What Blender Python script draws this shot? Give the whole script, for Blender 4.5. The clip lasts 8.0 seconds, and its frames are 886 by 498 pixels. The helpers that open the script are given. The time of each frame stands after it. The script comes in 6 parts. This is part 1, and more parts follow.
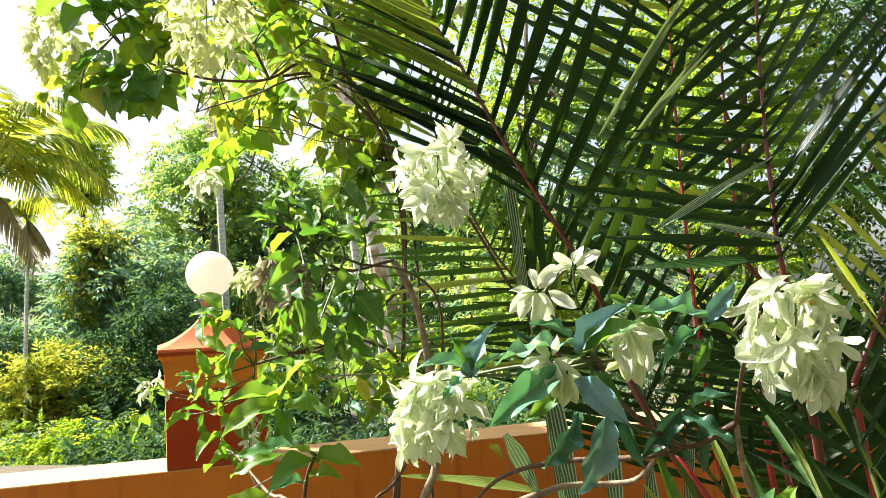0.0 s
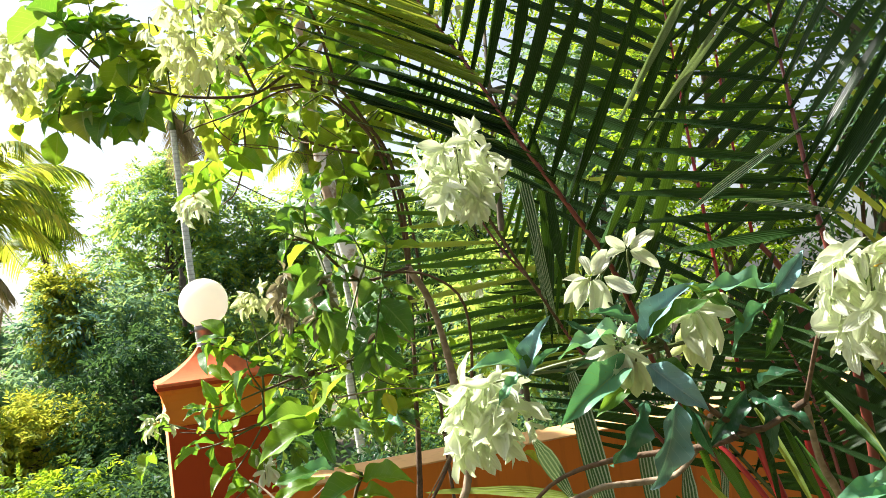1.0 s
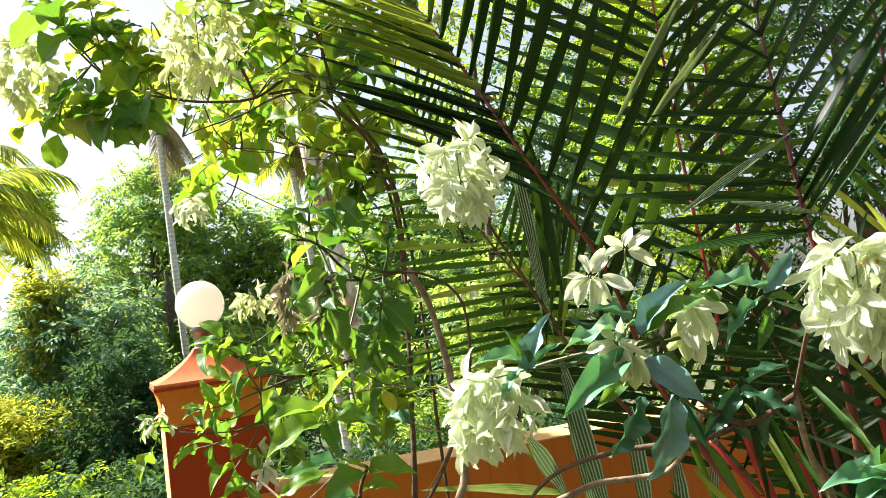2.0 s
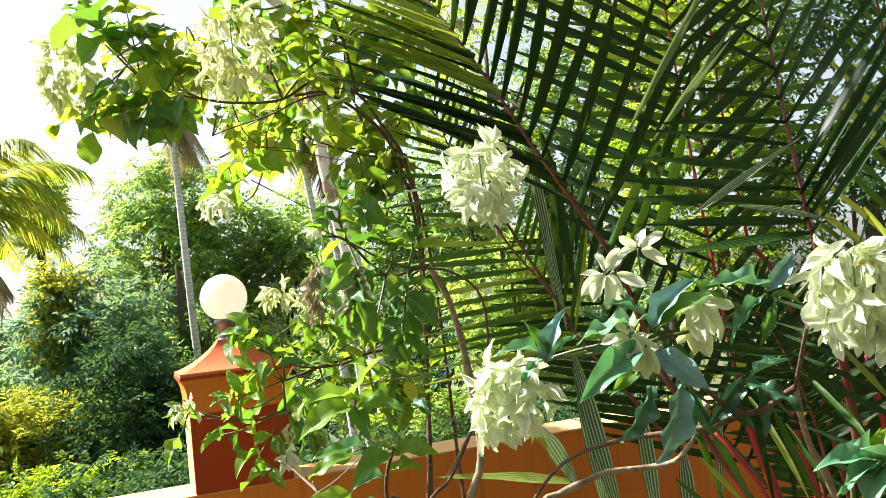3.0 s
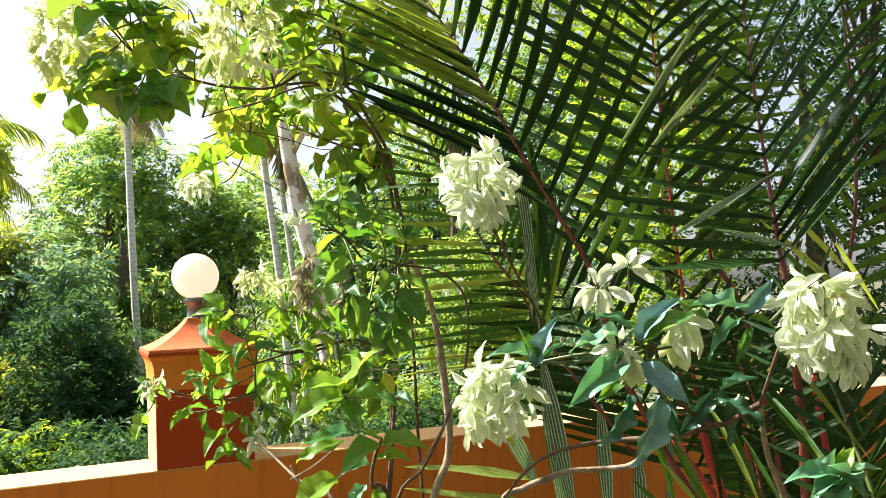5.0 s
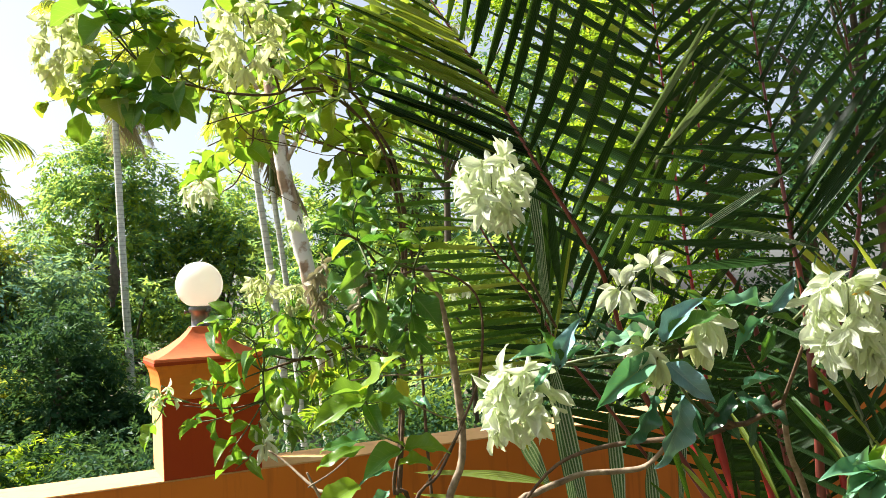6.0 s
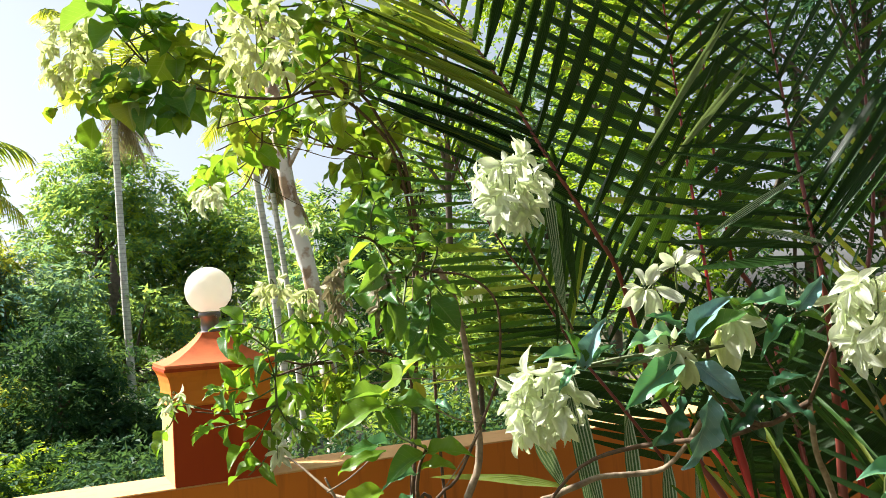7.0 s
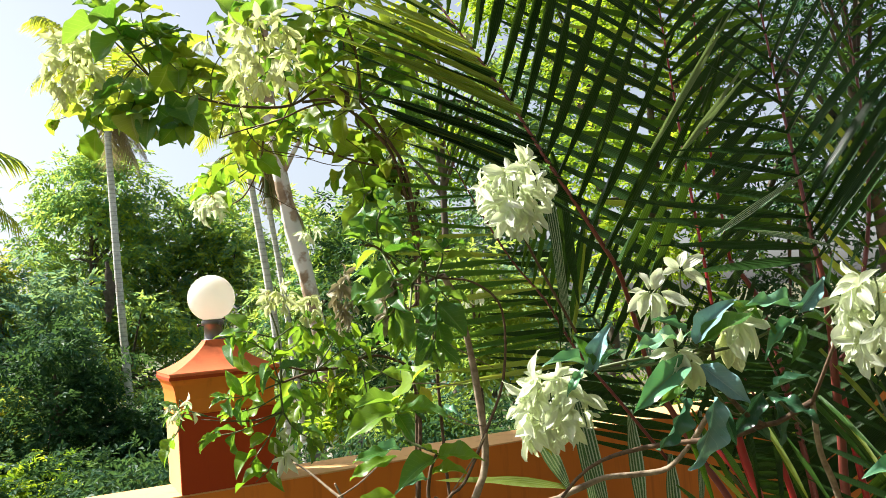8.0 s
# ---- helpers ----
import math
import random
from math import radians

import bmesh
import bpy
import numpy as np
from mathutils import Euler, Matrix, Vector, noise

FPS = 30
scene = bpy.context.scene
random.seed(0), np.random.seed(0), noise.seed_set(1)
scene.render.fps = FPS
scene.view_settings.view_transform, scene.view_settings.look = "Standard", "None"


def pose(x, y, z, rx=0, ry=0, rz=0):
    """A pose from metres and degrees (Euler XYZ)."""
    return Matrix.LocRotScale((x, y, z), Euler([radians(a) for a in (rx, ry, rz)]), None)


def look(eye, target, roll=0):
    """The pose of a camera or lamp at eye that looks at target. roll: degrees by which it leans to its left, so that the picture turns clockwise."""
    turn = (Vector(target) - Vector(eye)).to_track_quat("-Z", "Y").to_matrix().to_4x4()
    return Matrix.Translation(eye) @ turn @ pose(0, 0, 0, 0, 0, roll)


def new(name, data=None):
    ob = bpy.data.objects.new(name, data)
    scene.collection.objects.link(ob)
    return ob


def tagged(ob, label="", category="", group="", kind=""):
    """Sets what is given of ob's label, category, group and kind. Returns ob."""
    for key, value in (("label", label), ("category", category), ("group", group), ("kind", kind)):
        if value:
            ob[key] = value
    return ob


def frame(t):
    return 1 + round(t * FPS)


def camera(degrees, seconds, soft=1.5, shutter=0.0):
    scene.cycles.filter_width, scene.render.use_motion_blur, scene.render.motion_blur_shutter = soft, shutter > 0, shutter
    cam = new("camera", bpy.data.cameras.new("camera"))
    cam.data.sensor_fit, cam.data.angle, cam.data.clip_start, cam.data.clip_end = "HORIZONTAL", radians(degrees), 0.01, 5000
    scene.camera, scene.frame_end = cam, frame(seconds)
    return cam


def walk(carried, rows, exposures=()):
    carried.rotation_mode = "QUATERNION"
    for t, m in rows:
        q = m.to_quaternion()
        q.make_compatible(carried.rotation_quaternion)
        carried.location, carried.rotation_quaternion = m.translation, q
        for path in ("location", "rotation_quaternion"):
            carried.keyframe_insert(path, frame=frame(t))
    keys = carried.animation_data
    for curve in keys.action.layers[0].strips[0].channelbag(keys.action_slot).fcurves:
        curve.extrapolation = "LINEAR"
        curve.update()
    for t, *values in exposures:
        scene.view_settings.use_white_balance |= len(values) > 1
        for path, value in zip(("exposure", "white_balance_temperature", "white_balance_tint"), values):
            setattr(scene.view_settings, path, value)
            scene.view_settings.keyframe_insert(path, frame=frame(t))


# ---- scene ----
cam = camera(55.8, 8.0, soft=0.5)
PATH = [
    (0, (0.1119, -0.1225, 1.6468), (-0.0015, 1.8719, 1.7438), -2.28),
    (0.5, (0.0105, -0.0779, 1.6430), (-0.0746, 1.9163, 1.7699), -6.67),
    (1, (-0.0445, -0.0265, 1.6202), (-0.0764, 1.9689, 1.7530), -6.94),
    (2.3, (-0.0922, -0.1160, 1.5999), (-0.0865, 1.8785, 1.7472), -6.93),
    (2.5, (-0.0994, -0.1391, 1.5946), (-0.1075, 1.8552, 1.7444), -6.83),
    (3, (-0.1210, -0.2111, 1.6009), (-0.1366, 1.7839, 1.7410), -6.14),
    (3.5, (-0.1615, -0.2620, 1.6125), (-0.1754, 1.7337, 1.7425), -5.03),
    (4, (-0.1932, -0.3050, 1.6166), (-0.1968, 1.6916, 1.7322), -4.63),
    (4.5, (-0.2200, -0.3190, 1.6220), (-0.1769, 1.6778, 1.7267), -3.50),
    (5, (-0.2465, -0.3048, 1.6348), (-0.1364, 1.6893, 1.7418), -2.16),
    (6.3, (-0.3348, -0.2892, 1.6311), (-0.1980, 1.7024, 1.7540), -3.14),
    (6.5, (-0.3440, -0.2843, 1.6253), (-0.2081, 1.7072, 1.7504), -3.15),
    (7, (-0.3700, -0.2683, 1.6271), (-0.2317, 1.7225, 1.7591), -3.54),
    (7.5, (-0.3917, -0.2773, 1.6342), (-0.2484, 1.7132, 1.7669), -4.24),
    (8, (-0.4024, -0.2971, 1.6420), (-0.2500, 1.6925, 1.7764), -4.44),
]
walk(cam, [(t, look(eye, target, roll)) for t, eye, target, roll in PATH], exposures=[(0.0, 1.88, 6350, 10), (1.0, 1.81, 6350, 10), (2.5, 1.82, 6350, 10), (4.0, 1.92, 6350, 10), (5.0, 1.82, 6350, 10), (6.4, 1.59, 6300, 10), (8.0, 1.54, 6300, 10)])

# ---- light ----
SUN_AZ, SUN_EL = -68.0, 47.0          # degrees from +y towards +x; above the horizon
world = bpy.data.worlds.new("sky")
world.use_nodes = True
scene.world = world
wn = world.node_tree.nodes
sky = wn.new("ShaderNodeTexSky")
sky.sky_type = 'NISHITA'
sky.sun_disc = False
sky.sun_elevation = radians(SUN_EL)
sky.sun_rotation = radians(SUN_AZ)
sky.dust_density = 2.5
sky.air_density = 1.0
haze = wn.new("ShaderNodeHueSaturation")       # a hazy, whitish tropical sky
haze.inputs["Saturation"].default_value = 0.5
haze.inputs["Value"].default_value = 1.45
world.node_tree.links.new(sky.outputs[0], haze.inputs["Color"])
world.node_tree.links.new(haze.outputs[0], wn["Background"].inputs[0])
wn["Background"].inputs[1].default_value = 0.043

to_sun = Vector((math.sin(radians(SUN_AZ)) * math.cos(radians(SUN_EL)),
                 math.cos(radians(SUN_AZ)) * math.cos(radians(SUN_EL)), math.sin(radians(SUN_EL))))
sun = new("sun", bpy.data.lights.new("sun", 'SUN'))
sun.data.energy = 5.0
sun.data.angle = radians(0.6)
sun.data.color = (1.0, 0.95, 0.86)
sun.matrix_basis = look(to_sun * 30, (0, 0, 0))

# ---- materials ----


def mat(name):
    m = bpy.data.materials.new(name)
    m.use_nodes = True
    return m, m.node_tree.nodes, m.node_tree.links


def math_node(nodes, links, op, a, b=None):
    n = nodes.new("ShaderNodeMath")
    n.operation = op
    for i, v in enumerate((a, b)):
        if v is None:
            continue
        if isinstance(v, (int, float)):
            n.inputs[i].default_value = v
        else:
            links.new(v, n.inputs[i])
    return n.outputs[0]


def ramp(nodes, links, fac, stops):
    r = nodes.new("ShaderNodeValToRGB")
    e = r.color_ramp.elements
    while len(e) < len(stops):
        e.new(0.5)
    for el, (p, c) in zip(e, stops):
        el.position, el.color = p, (*c, 1)
    links.new(fac, r.inputs[0])
    return r.outputs[0]


def mix_col(nodes, links, fac, a, b, blend='MIX'):
    m = nodes.new("ShaderNodeMix")
    m.data_type, m.blend_type = 'RGBA', blend
    for sock, v in ((m.inputs[0], fac), (m.inputs[6], a), (m.inputs[7], b)):
        if isinstance(v, (int, float)):
            sock.default_value = v
        elif isinstance(v, tuple):
            sock.default_value = (*v, 1)
        else:
            links.new(v, sock)
    return m.outputs[2]


def noise_tex(nodes, links, scale, detail=4.0, vec=None, rough=0.55):
    n = nodes.new("ShaderNodeTexNoise")
    n.inputs["Scale"].default_value = scale
    n.inputs["Detail"].default_value = detail
    n.inputs["Roughness"].default_value = rough
    if vec is not None:
        links.new(vec, n.inputs["Vector"])
    return n.outputs[0]


def leaf_surface(m, nodes, links, color, glow, share, rough, bump=None, spec=0.5):
    """A thin sheet: a glossy leaf that lets part of the light through."""
    p = nodes["Principled BSDF"]
    p.inputs["Roughness"].default_value = rough
    p.inputs["Specular IOR Level"].default_value = spec
    links.new(color, p.inputs["Base Color"])
    t = nodes.new("ShaderNodeBsdfTranslucent")
    links.new(glow, t.inputs[0])
    if bump is not None:
        b = nodes.new("ShaderNodeBump")
        b.inputs["Strength"].default_value = 0.6
        b.inputs["Distance"].default_value = 0.004
        links.new(bump, b.inputs["Height"])
        links.new(b.outputs[0], p.inputs["Normal"])
    mx = nodes.new("ShaderNodeMixShader")
    mx.inputs[0].default_value = share
    links.new(p.outputs[0], mx.inputs[1])
    links.new(t.outputs[0], mx.inputs[2])
    links.new(mx.outputs[0], nodes["Material Output"].inputs[0])


def broad_leaf(name, dark, light, share=0.4, rough=0.38, vein=(0.22, 0.34, 0.10), lit=((0.13, 0.31, 0.012), (0.40, 0.54, 0.03), (0.42, 0.52, 0.10))):
    """Broad leaf with a midrib and slanting side veins along the UV."""
    m, nodes, links = mat(name)
    uv = nodes.new("ShaderNodeUVMap")
    sep = nodes.new("ShaderNodeSeparateXYZ")
    links.new(uv.outputs[0], sep.inputs[0])
    au = math_node(nodes, links, 'ABSOLUTE', math_node(nodes, links, 'SUBTRACT', sep.outputs[0], 0.5))
    rib = math_node(nodes, links, 'LESS_THAN', au, 0.022)
    saw = math_node(nodes, links, 'FRACT', math_node(nodes, links, 'MULTIPLY',
                    math_node(nodes, links, 'SUBTRACT', sep.outputs[1], math_node(nodes, links, 'MULTIPLY', au, 0.45)), 9.0))
    side = math_node(nodes, links, 'LESS_THAN', saw, 0.08)
    veins = math_node(nodes, links, 'MAXIMUM', rib, math_node(nodes, links, 'MULTIPLY', side, 0.55))
    info = nodes.new("ShaderNodeObjectInfo")
    tc = nodes.new("ShaderNodeTexCoord")
    blot = noise_tex(nodes, links, 3.0, 3.0, tc.outputs["Object"])
    f = math_node(nodes, links, 'ADD', math_node(nodes, links, 'MULTIPLY', info.outputs["Random"], 0.7),
                  math_node(nodes, links, 'MULTIPLY', blot, 0.3))
    col = mix_col(nodes, links, f, dark, light)
    spots = noise_tex(nodes, links, 22.0, 2.0, tc.outputs["Object"])
    wear = math_node(nodes, links, 'MULTIPLY', math_node(nodes, links, 'GREATER_THAN', spots, 0.70), 0.5)
    col = mix_col(nodes, links, wear, col, (0.16, 0.15, 0.04))
    col = mix_col(nodes, links, math_node(nodes, links, 'MULTIPLY', veins, 0.6), col, vein)
    glow = mix_col(nodes, links, f, lit[0], lit[1])
    glow = mix_col(nodes, links, math_node(nodes, links, 'MULTIPLY', veins, 0.35), glow, lit[2])
    height = math_node(nodes, links, 'SUBTRACT', blot, veins)
    leaf_surface(m, nodes, links, col, glow, share, rough, height)
    return m


def strip_leaf(name, dark, light, glow_a, glow_b, stripes, share=0.25, rough=0.33, lines=44.0, edge=0.78):
    """Palm leaflet: fine ribs along its length. stripes: how pale the ribs are."""
    m, nodes, links = mat(name)
    uv = nodes.new("ShaderNodeUVMap")
    sep = nodes.new("ShaderNodeSeparateXYZ")
    links.new(uv.outputs[0], sep.inputs[0])
    wave = math_node(nodes, links, 'SINE', math_node(nodes, links, 'MULTIPLY', sep.outputs[0], lines))
    rib = math_node(nodes, links, 'GREATER_THAN', wave, edge)
    info = nodes.new("ShaderNodeObjectInfo")
    tc = nodes.new("ShaderNodeTexCoord")
    blot = noise_tex(nodes, links, 2.2, 4.0, tc.outputs["Object"])
    f = math_node(nodes, links, 'ADD', math_node(nodes, links, 'MULTIPLY', info.outputs["Random"], 0.6),
                  math_node(nodes, links, 'MULTIPLY', blot, 0.4))
    col = mix_col(nodes, links, f, dark, light)
    col = mix_col(nodes, links, math_node(nodes, links, 'MULTIPLY', rib, stripes), col, (0.58, 0.66, 0.48))
    tip = math_node(nodes, links, 'MULTIPLY', math_node(nodes, links, 'GREATER_THAN',
                    math_node(nodes, links, 'ADD', sep.outputs[1], math_node(nodes, links, 'MULTIPLY', blot, 0.16)), 1.05), 0.7)
    col = mix_col(nodes, links, tip, col, (0.20, 0.15, 0.06))
    glow = mix_col(nodes, links, f, glow_a, glow_b)
    leaf_surface(m, nodes, links, col, glow, share, rough, math_node(nodes, links, 'MULTIPLY', wave, 0.25), 0.16)
    return m


def cloud_leaf(name, stops, glow_a, glow_b, share=0.35, rough=0.45):
    """Foliage of many small leaves, each its own shade."""
    m, nodes, links = mat(name)
    geo = nodes.new("ShaderNodeNewGeometry")
    tc = nodes.new("ShaderNodeTexCoord")
    big = noise_tex(nodes, links, 2.2, 2.0, tc.outputs["Object"])
    f = math_node(nodes, links, 'ADD', math_node(nodes, links, 'MULTIPLY', geo.outputs["Random Per Island"], 0.4),
                  math_node(nodes, links, 'MULTIPLY', math_node(nodes, links, 'SUBTRACT', big, 0.22), 1.1))
    col = ramp(nodes, links, f, stops)
    glow = mix_col(nodes, links, f, glow_a, glow_b)
    leaf_surface(m, nodes, links, col, glow, share, rough, None, 0.06)
    return m


def bark(name, a, b, scale, ring=0.0, patch=None):
    m, nodes, links = mat(name)
    tc = nodes.new("ShaderNodeTexCoord")
    n1 = noise_tex(nodes, links, scale, 6.0, tc.outputs["Object"])
    n2 = noise_tex(nodes, links, scale * 0.45, 4.0, tc.outputs["Object"])
    col = ramp(nodes, links, n1, [(0.3, a), (0.68, b)])
    if patch:
        col = mix_col(nodes, links, ramp(nodes, links, n2, [(0.46, (0, 0, 0)), (0.54, (1, 1, 1))]), col, patch)
    h = n1
    if ring:
        sep = nodes.new("ShaderNodeSeparateXYZ")
        links.new(tc.outputs["Object"], sep.inputs[0])
        saw = math_node(nodes, links, 'FRACT', math_node(nodes, links, 'MULTIPLY', sep.outputs[2], ring))
        line = math_node(nodes, links, 'LESS_THAN', math_node(nodes, links, 'ADD', saw, math_node(nodes, links, 'MULTIPLY', n1, 0.25)), 0.32)
        col = mix_col(nodes, links, math_node(nodes, links, 'MULTIPLY', line, 0.38), col, (0.16, 0.15, 0.12))
        h = math_node(nodes, links, 'SUBTRACT', n1, line)
    p = nodes["Principled BSDF"]
    p.inputs["Roughness"].default_value = 0.85
    links.new(col, p.inputs["Base Color"])
    bp = nodes.new("ShaderNodeBump")
    bp.inputs["Strength"].default_value = 0.6
    bp.inputs["Distance"].default_value = 0.01
    links.new(h, bp.inputs["Height"])
    links.new(bp.outputs[0], p.inputs["Normal"])
    return m


def painted(name, base, fade, stain):
    """Limewash-like wall paint: blotches, drips and a fine plaster grain."""
    m, nodes, links = mat(name)
    tc = nodes.new("ShaderNodeTexCoord")
    n1 = noise_tex(nodes, links, 3.0, 6.0, tc.outputs["Object"])
    mp = nodes.new("ShaderNodeMapping")
    mp.inputs["Scale"].default_value = (14, 14, 1.2)
    links.new(tc.outputs["Object"], mp.inputs[0])
    drip = noise_tex(nodes, links, 1.0, 5.0, mp.outputs[0])
    grain = noise_tex(nodes, links, 160.0, 3.0, tc.outputs["Object"])
    lump = noise_tex(nodes, links, 18.0, 3.0, tc.outputs["Object"])
    col = mix_col(nodes, links, n1, base, fade)
    d = nodes.new("ShaderNodeMapRange")
    d.inputs[1].default_value, d.inputs[2].default_value, d.inputs[3].default_value, d.inputs[4].default_value = 0.54, 0.78, 0.0, 0.6
    links.new(drip, d.inputs[0])
    col = mix_col(nodes, links, d.outputs[0], col, stain)
    p = nodes["Principled BSDF"]
    p.inputs["Roughness"].default_value = 0.72
    p.inputs["Specular IOR Level"].default_value = 0.2
    links.new(col, p.inputs["Base Color"])
    bp = nodes.new("ShaderNodeBump")
    bp.inputs["Strength"].default_value = 0.35
    bp.inputs["Distance"].default_value = 0.003
    links.new(math_node(nodes, links, 'ADD', math_node(nodes, links, 'MULTIPLY', grain, 0.4), lump), bp.inputs["Height"])
    links.new(bp.outputs[0], p.inputs["Normal"])
    return m


def plain(name, color, rough=0.5, metal=0.0, var=0.15):
    m, nodes, links = mat(name)
    tc = nodes.new("ShaderNodeTexCoord")
    n = noise_tex(nodes, links, 25.0, 4.0, tc.outputs["Object"])
    dark = tuple(c * (1 - var) for c in color)
    p = nodes["Principled BSDF"]
    links.new(mix_col(nodes, links, n, dark, color), p.inputs["Base Color"])
    p.inputs["Roughness"].default_value, p.inputs["Metallic"].default_value = rough, metal
    return m


def petal_mat(name, a, b, glow, share=0.42):
    m, nodes, links = mat(name)
    uv = nodes.new("ShaderNodeUVMap")
    sep = nodes.new("ShaderNodeSeparateXYZ")
    links.new(uv.outputs[0], sep.inputs[0])
    wave = math_node(nodes, links, 'SINE', math_node(nodes, links, 'MULTIPLY', sep.outputs[0], 30.0))
    info = nodes.new("ShaderNodeObjectInfo")
    tc = nodes.new("ShaderNodeTexCoord")
    n = noise_tex(nodes, links, 4.0, 3.0, tc.outputs["Object"])
    f = math_node(nodes, links, 'ADD', math_node(nodes, links, 'MULTIPLY', info.outputs["Random"], 0.65),
                  math_node(nodes, links, 'MULTIPLY', n, 0.35))
    col = mix_col(nodes, links, f, a, b)
    base = math_node(nodes, links, 'MULTIPLY', math_node(nodes, links, 'SUBTRACT', 0.35, sep.outputs[1]), 1.6)
    cl = nodes.new("ShaderNodeClamp")
    links.new(base, cl.inputs[0])
    col = mix_col(nodes, links, cl.outputs[0], col, (0.62, 0.70, 0.34))
    g = nodes.new("ShaderNodeRGB")
    g.outputs[0].default_value = (*glow, 1)
    leaf_surface(m, nodes, links, col, g.outputs[0], share, 0.55, math_node(nodes, links, 'MULTIPLY', wave, 0.2), 0.25)
    return m


M_LEAF = broad_leaf("mussaenda_leaf", (0.035, 0.12, 0.025), (0.09, 0.24, 0.045), share=0.42, lit=((0.09, 0.27, 0.015), (0.31, 0.48, 0.04), (0.36, 0.48, 0.10)))
M_YOUNG = broad_leaf("young_leaf", (0.12, 0.27, 0.02), (0.26, 0.40, 0.03), share=0.55)
# light teal leaf with the sheen of the sky put into its colour
M_TEAL_SHEEN = broad_leaf("teal_sheen_leaf", (0.10, 0.27, 0.15), (0.24, 0.44, 0.29), share=0.25, rough=0.27, lit=((0.08, 0.28, 0.07), (0.20, 0.44, 0.12), (0.22, 0.40, 0.14)))
M_OLIVE = broad_leaf("olive_leaf", (0.13, 0.20, 0.025), (0.27, 0.31, 0.04), share=0.5, vein=(0.34, 0.36, 0.12), lit=((0.28, 0.43, 0.02), (0.50, 0.57, 0.05), (0.55, 0.6, 0.14)))
# darker leaf copy: shade under the flower heads put into its colour
M_SHADED_LEAF = broad_leaf("shaded_leaf", (0.025, 0.09, 0.04), (0.055, 0.16, 0.085), share=0.12, rough=0.28, vein=(0.10, 0.18, 0.09), lit=((0.03, 0.10, 0.03), (0.06, 0.16, 0.05), (0.10, 0.2, 0.08)))
# blue-grey base colour imitates blue sky mirrored in a glossy leaf
M_BLUE_SHEEN = broad_leaf("blue_sheen_leaf", (0.13, 0.26, 0.26), (0.21, 0.38, 0.38), share=0.14, rough=0.34, vein=(0.34, 0.46, 0.44), lit=((0.06, 0.18, 0.08), (0.12, 0.26, 0.12), (0.14, 0.26, 0.12)))
# M_PALM has shade put into its colour; M_PALM_LIT and M_PALM_MID sunlight
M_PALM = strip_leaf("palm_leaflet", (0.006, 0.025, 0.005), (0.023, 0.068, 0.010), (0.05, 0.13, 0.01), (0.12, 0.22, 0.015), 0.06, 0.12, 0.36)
M_PALM_LIT = strip_leaf("palm_leaflet_sunlit", (0.14, 0.24, 0.035), (0.30, 0.38, 0.07), (0.48, 0.60, 0.04), (0.70, 0.76, 0.08), 0.35, 0.5)
M_PALM_MID = strip_leaf("palm_leaflet_part_lit", (0.025, 0.09, 0.010), (0.065, 0.17, 0.016), (0.10, 0.24, 0.01), (0.22, 0.36, 0.02), 0.10, 0.3, 0.4)
M_STRIPED = strip_leaf("palm_leaflet_striped", (0.035, 0.11, 0.045), (0.07, 0.17, 0.065), (0.12, 0.2, 0.06), (0.2, 0.3, 0.1), 0.9, 0.25, 0.45, 31.0, 0.35)
# same leaflets with the light on their tips put into the colour
M_PALM_TIP_LIT = strip_leaf("palm_leaflet_lit_tip", (0.13, 0.19, 0.08), (0.24, 0.31, 0.15), (0.2, 0.3, 0.08), (0.32, 0.42, 0.12), 0.4, 0.25, 0.4)
M_GOLD = broad_leaf("yellowed_leaf", (0.50, 0.36, 0.02), (0.62, 0.50, 0.04), share=0.45)
M_RED = plain("red_crownshaft", (0.44, 0.028, 0.026), 0.32, 0.0, 0.35)
M_RACHIS = plain("rachis_brown", (0.22, 0.05, 0.035), 0.45, 0.0, 0.4)
M_RACHIS_GREEN = plain("rachis_green", (0.10, 0.14, 0.03), 0.45, 0.0, 0.3)
M_SEPAL = petal_mat("white_sepal", (0.72, 0.77, 0.56), (0.84, 0.86, 0.76), (0.72, 0.80, 0.48))
M_SEPAL_CREAM = petal_mat("cream_sepal", (0.66, 0.70, 0.38), (0.80, 0.81, 0.55), (0.68, 0.74, 0.32))
M_DRY = petal_mat("withered_sepal", (0.17, 0.13, 0.07), (0.58, 0.55, 0.40), (0.35, 0.3, 0.15), 0.25)
M_YELLOW = plain("yellow_floret", (0.80, 0.50, 0.03), 0.5)
M_TWIG = bark("twig_bark", (0.06, 0.035, 0.018), (0.15, 0.09, 0.05), 60.0)
M_TWIG_PALE = bark("pale_stem_bark", (0.16, 0.11, 0.065), (0.34, 0.27, 0.18), 40.0)
M_TWIG_GREEN = plain("green_twig", (0.10, 0.13, 0.035), 0.5, 0.0, 0.3)
M_ORANGE = painted("orange_wall_paint", (0.68, 0.185, 0.022), (0.73, 0.225, 0.032), (0.24, 0.06, 0.02))
# orange paint as the sun bleaches it: sunlight put into the colour
M_SUNLIT_ORANGE = painted("sunlit_orange_paint", (0.70, 0.38, 0.15), (0.76, 0.45, 0.20), (0.45, 0.22, 0.08))
M_RED_PAINT = painted("brick_red_paint", (0.37, 0.044, 0.008), (0.42, 0.056, 0.010), (0.16, 0.024, 0.010))
M_UNSEEN_WALL = painted("unseen_wall_plaster", (0.30, 0.25, 0.19), (0.35, 0.30, 0.24), (0.25, 0.2, 0.15))
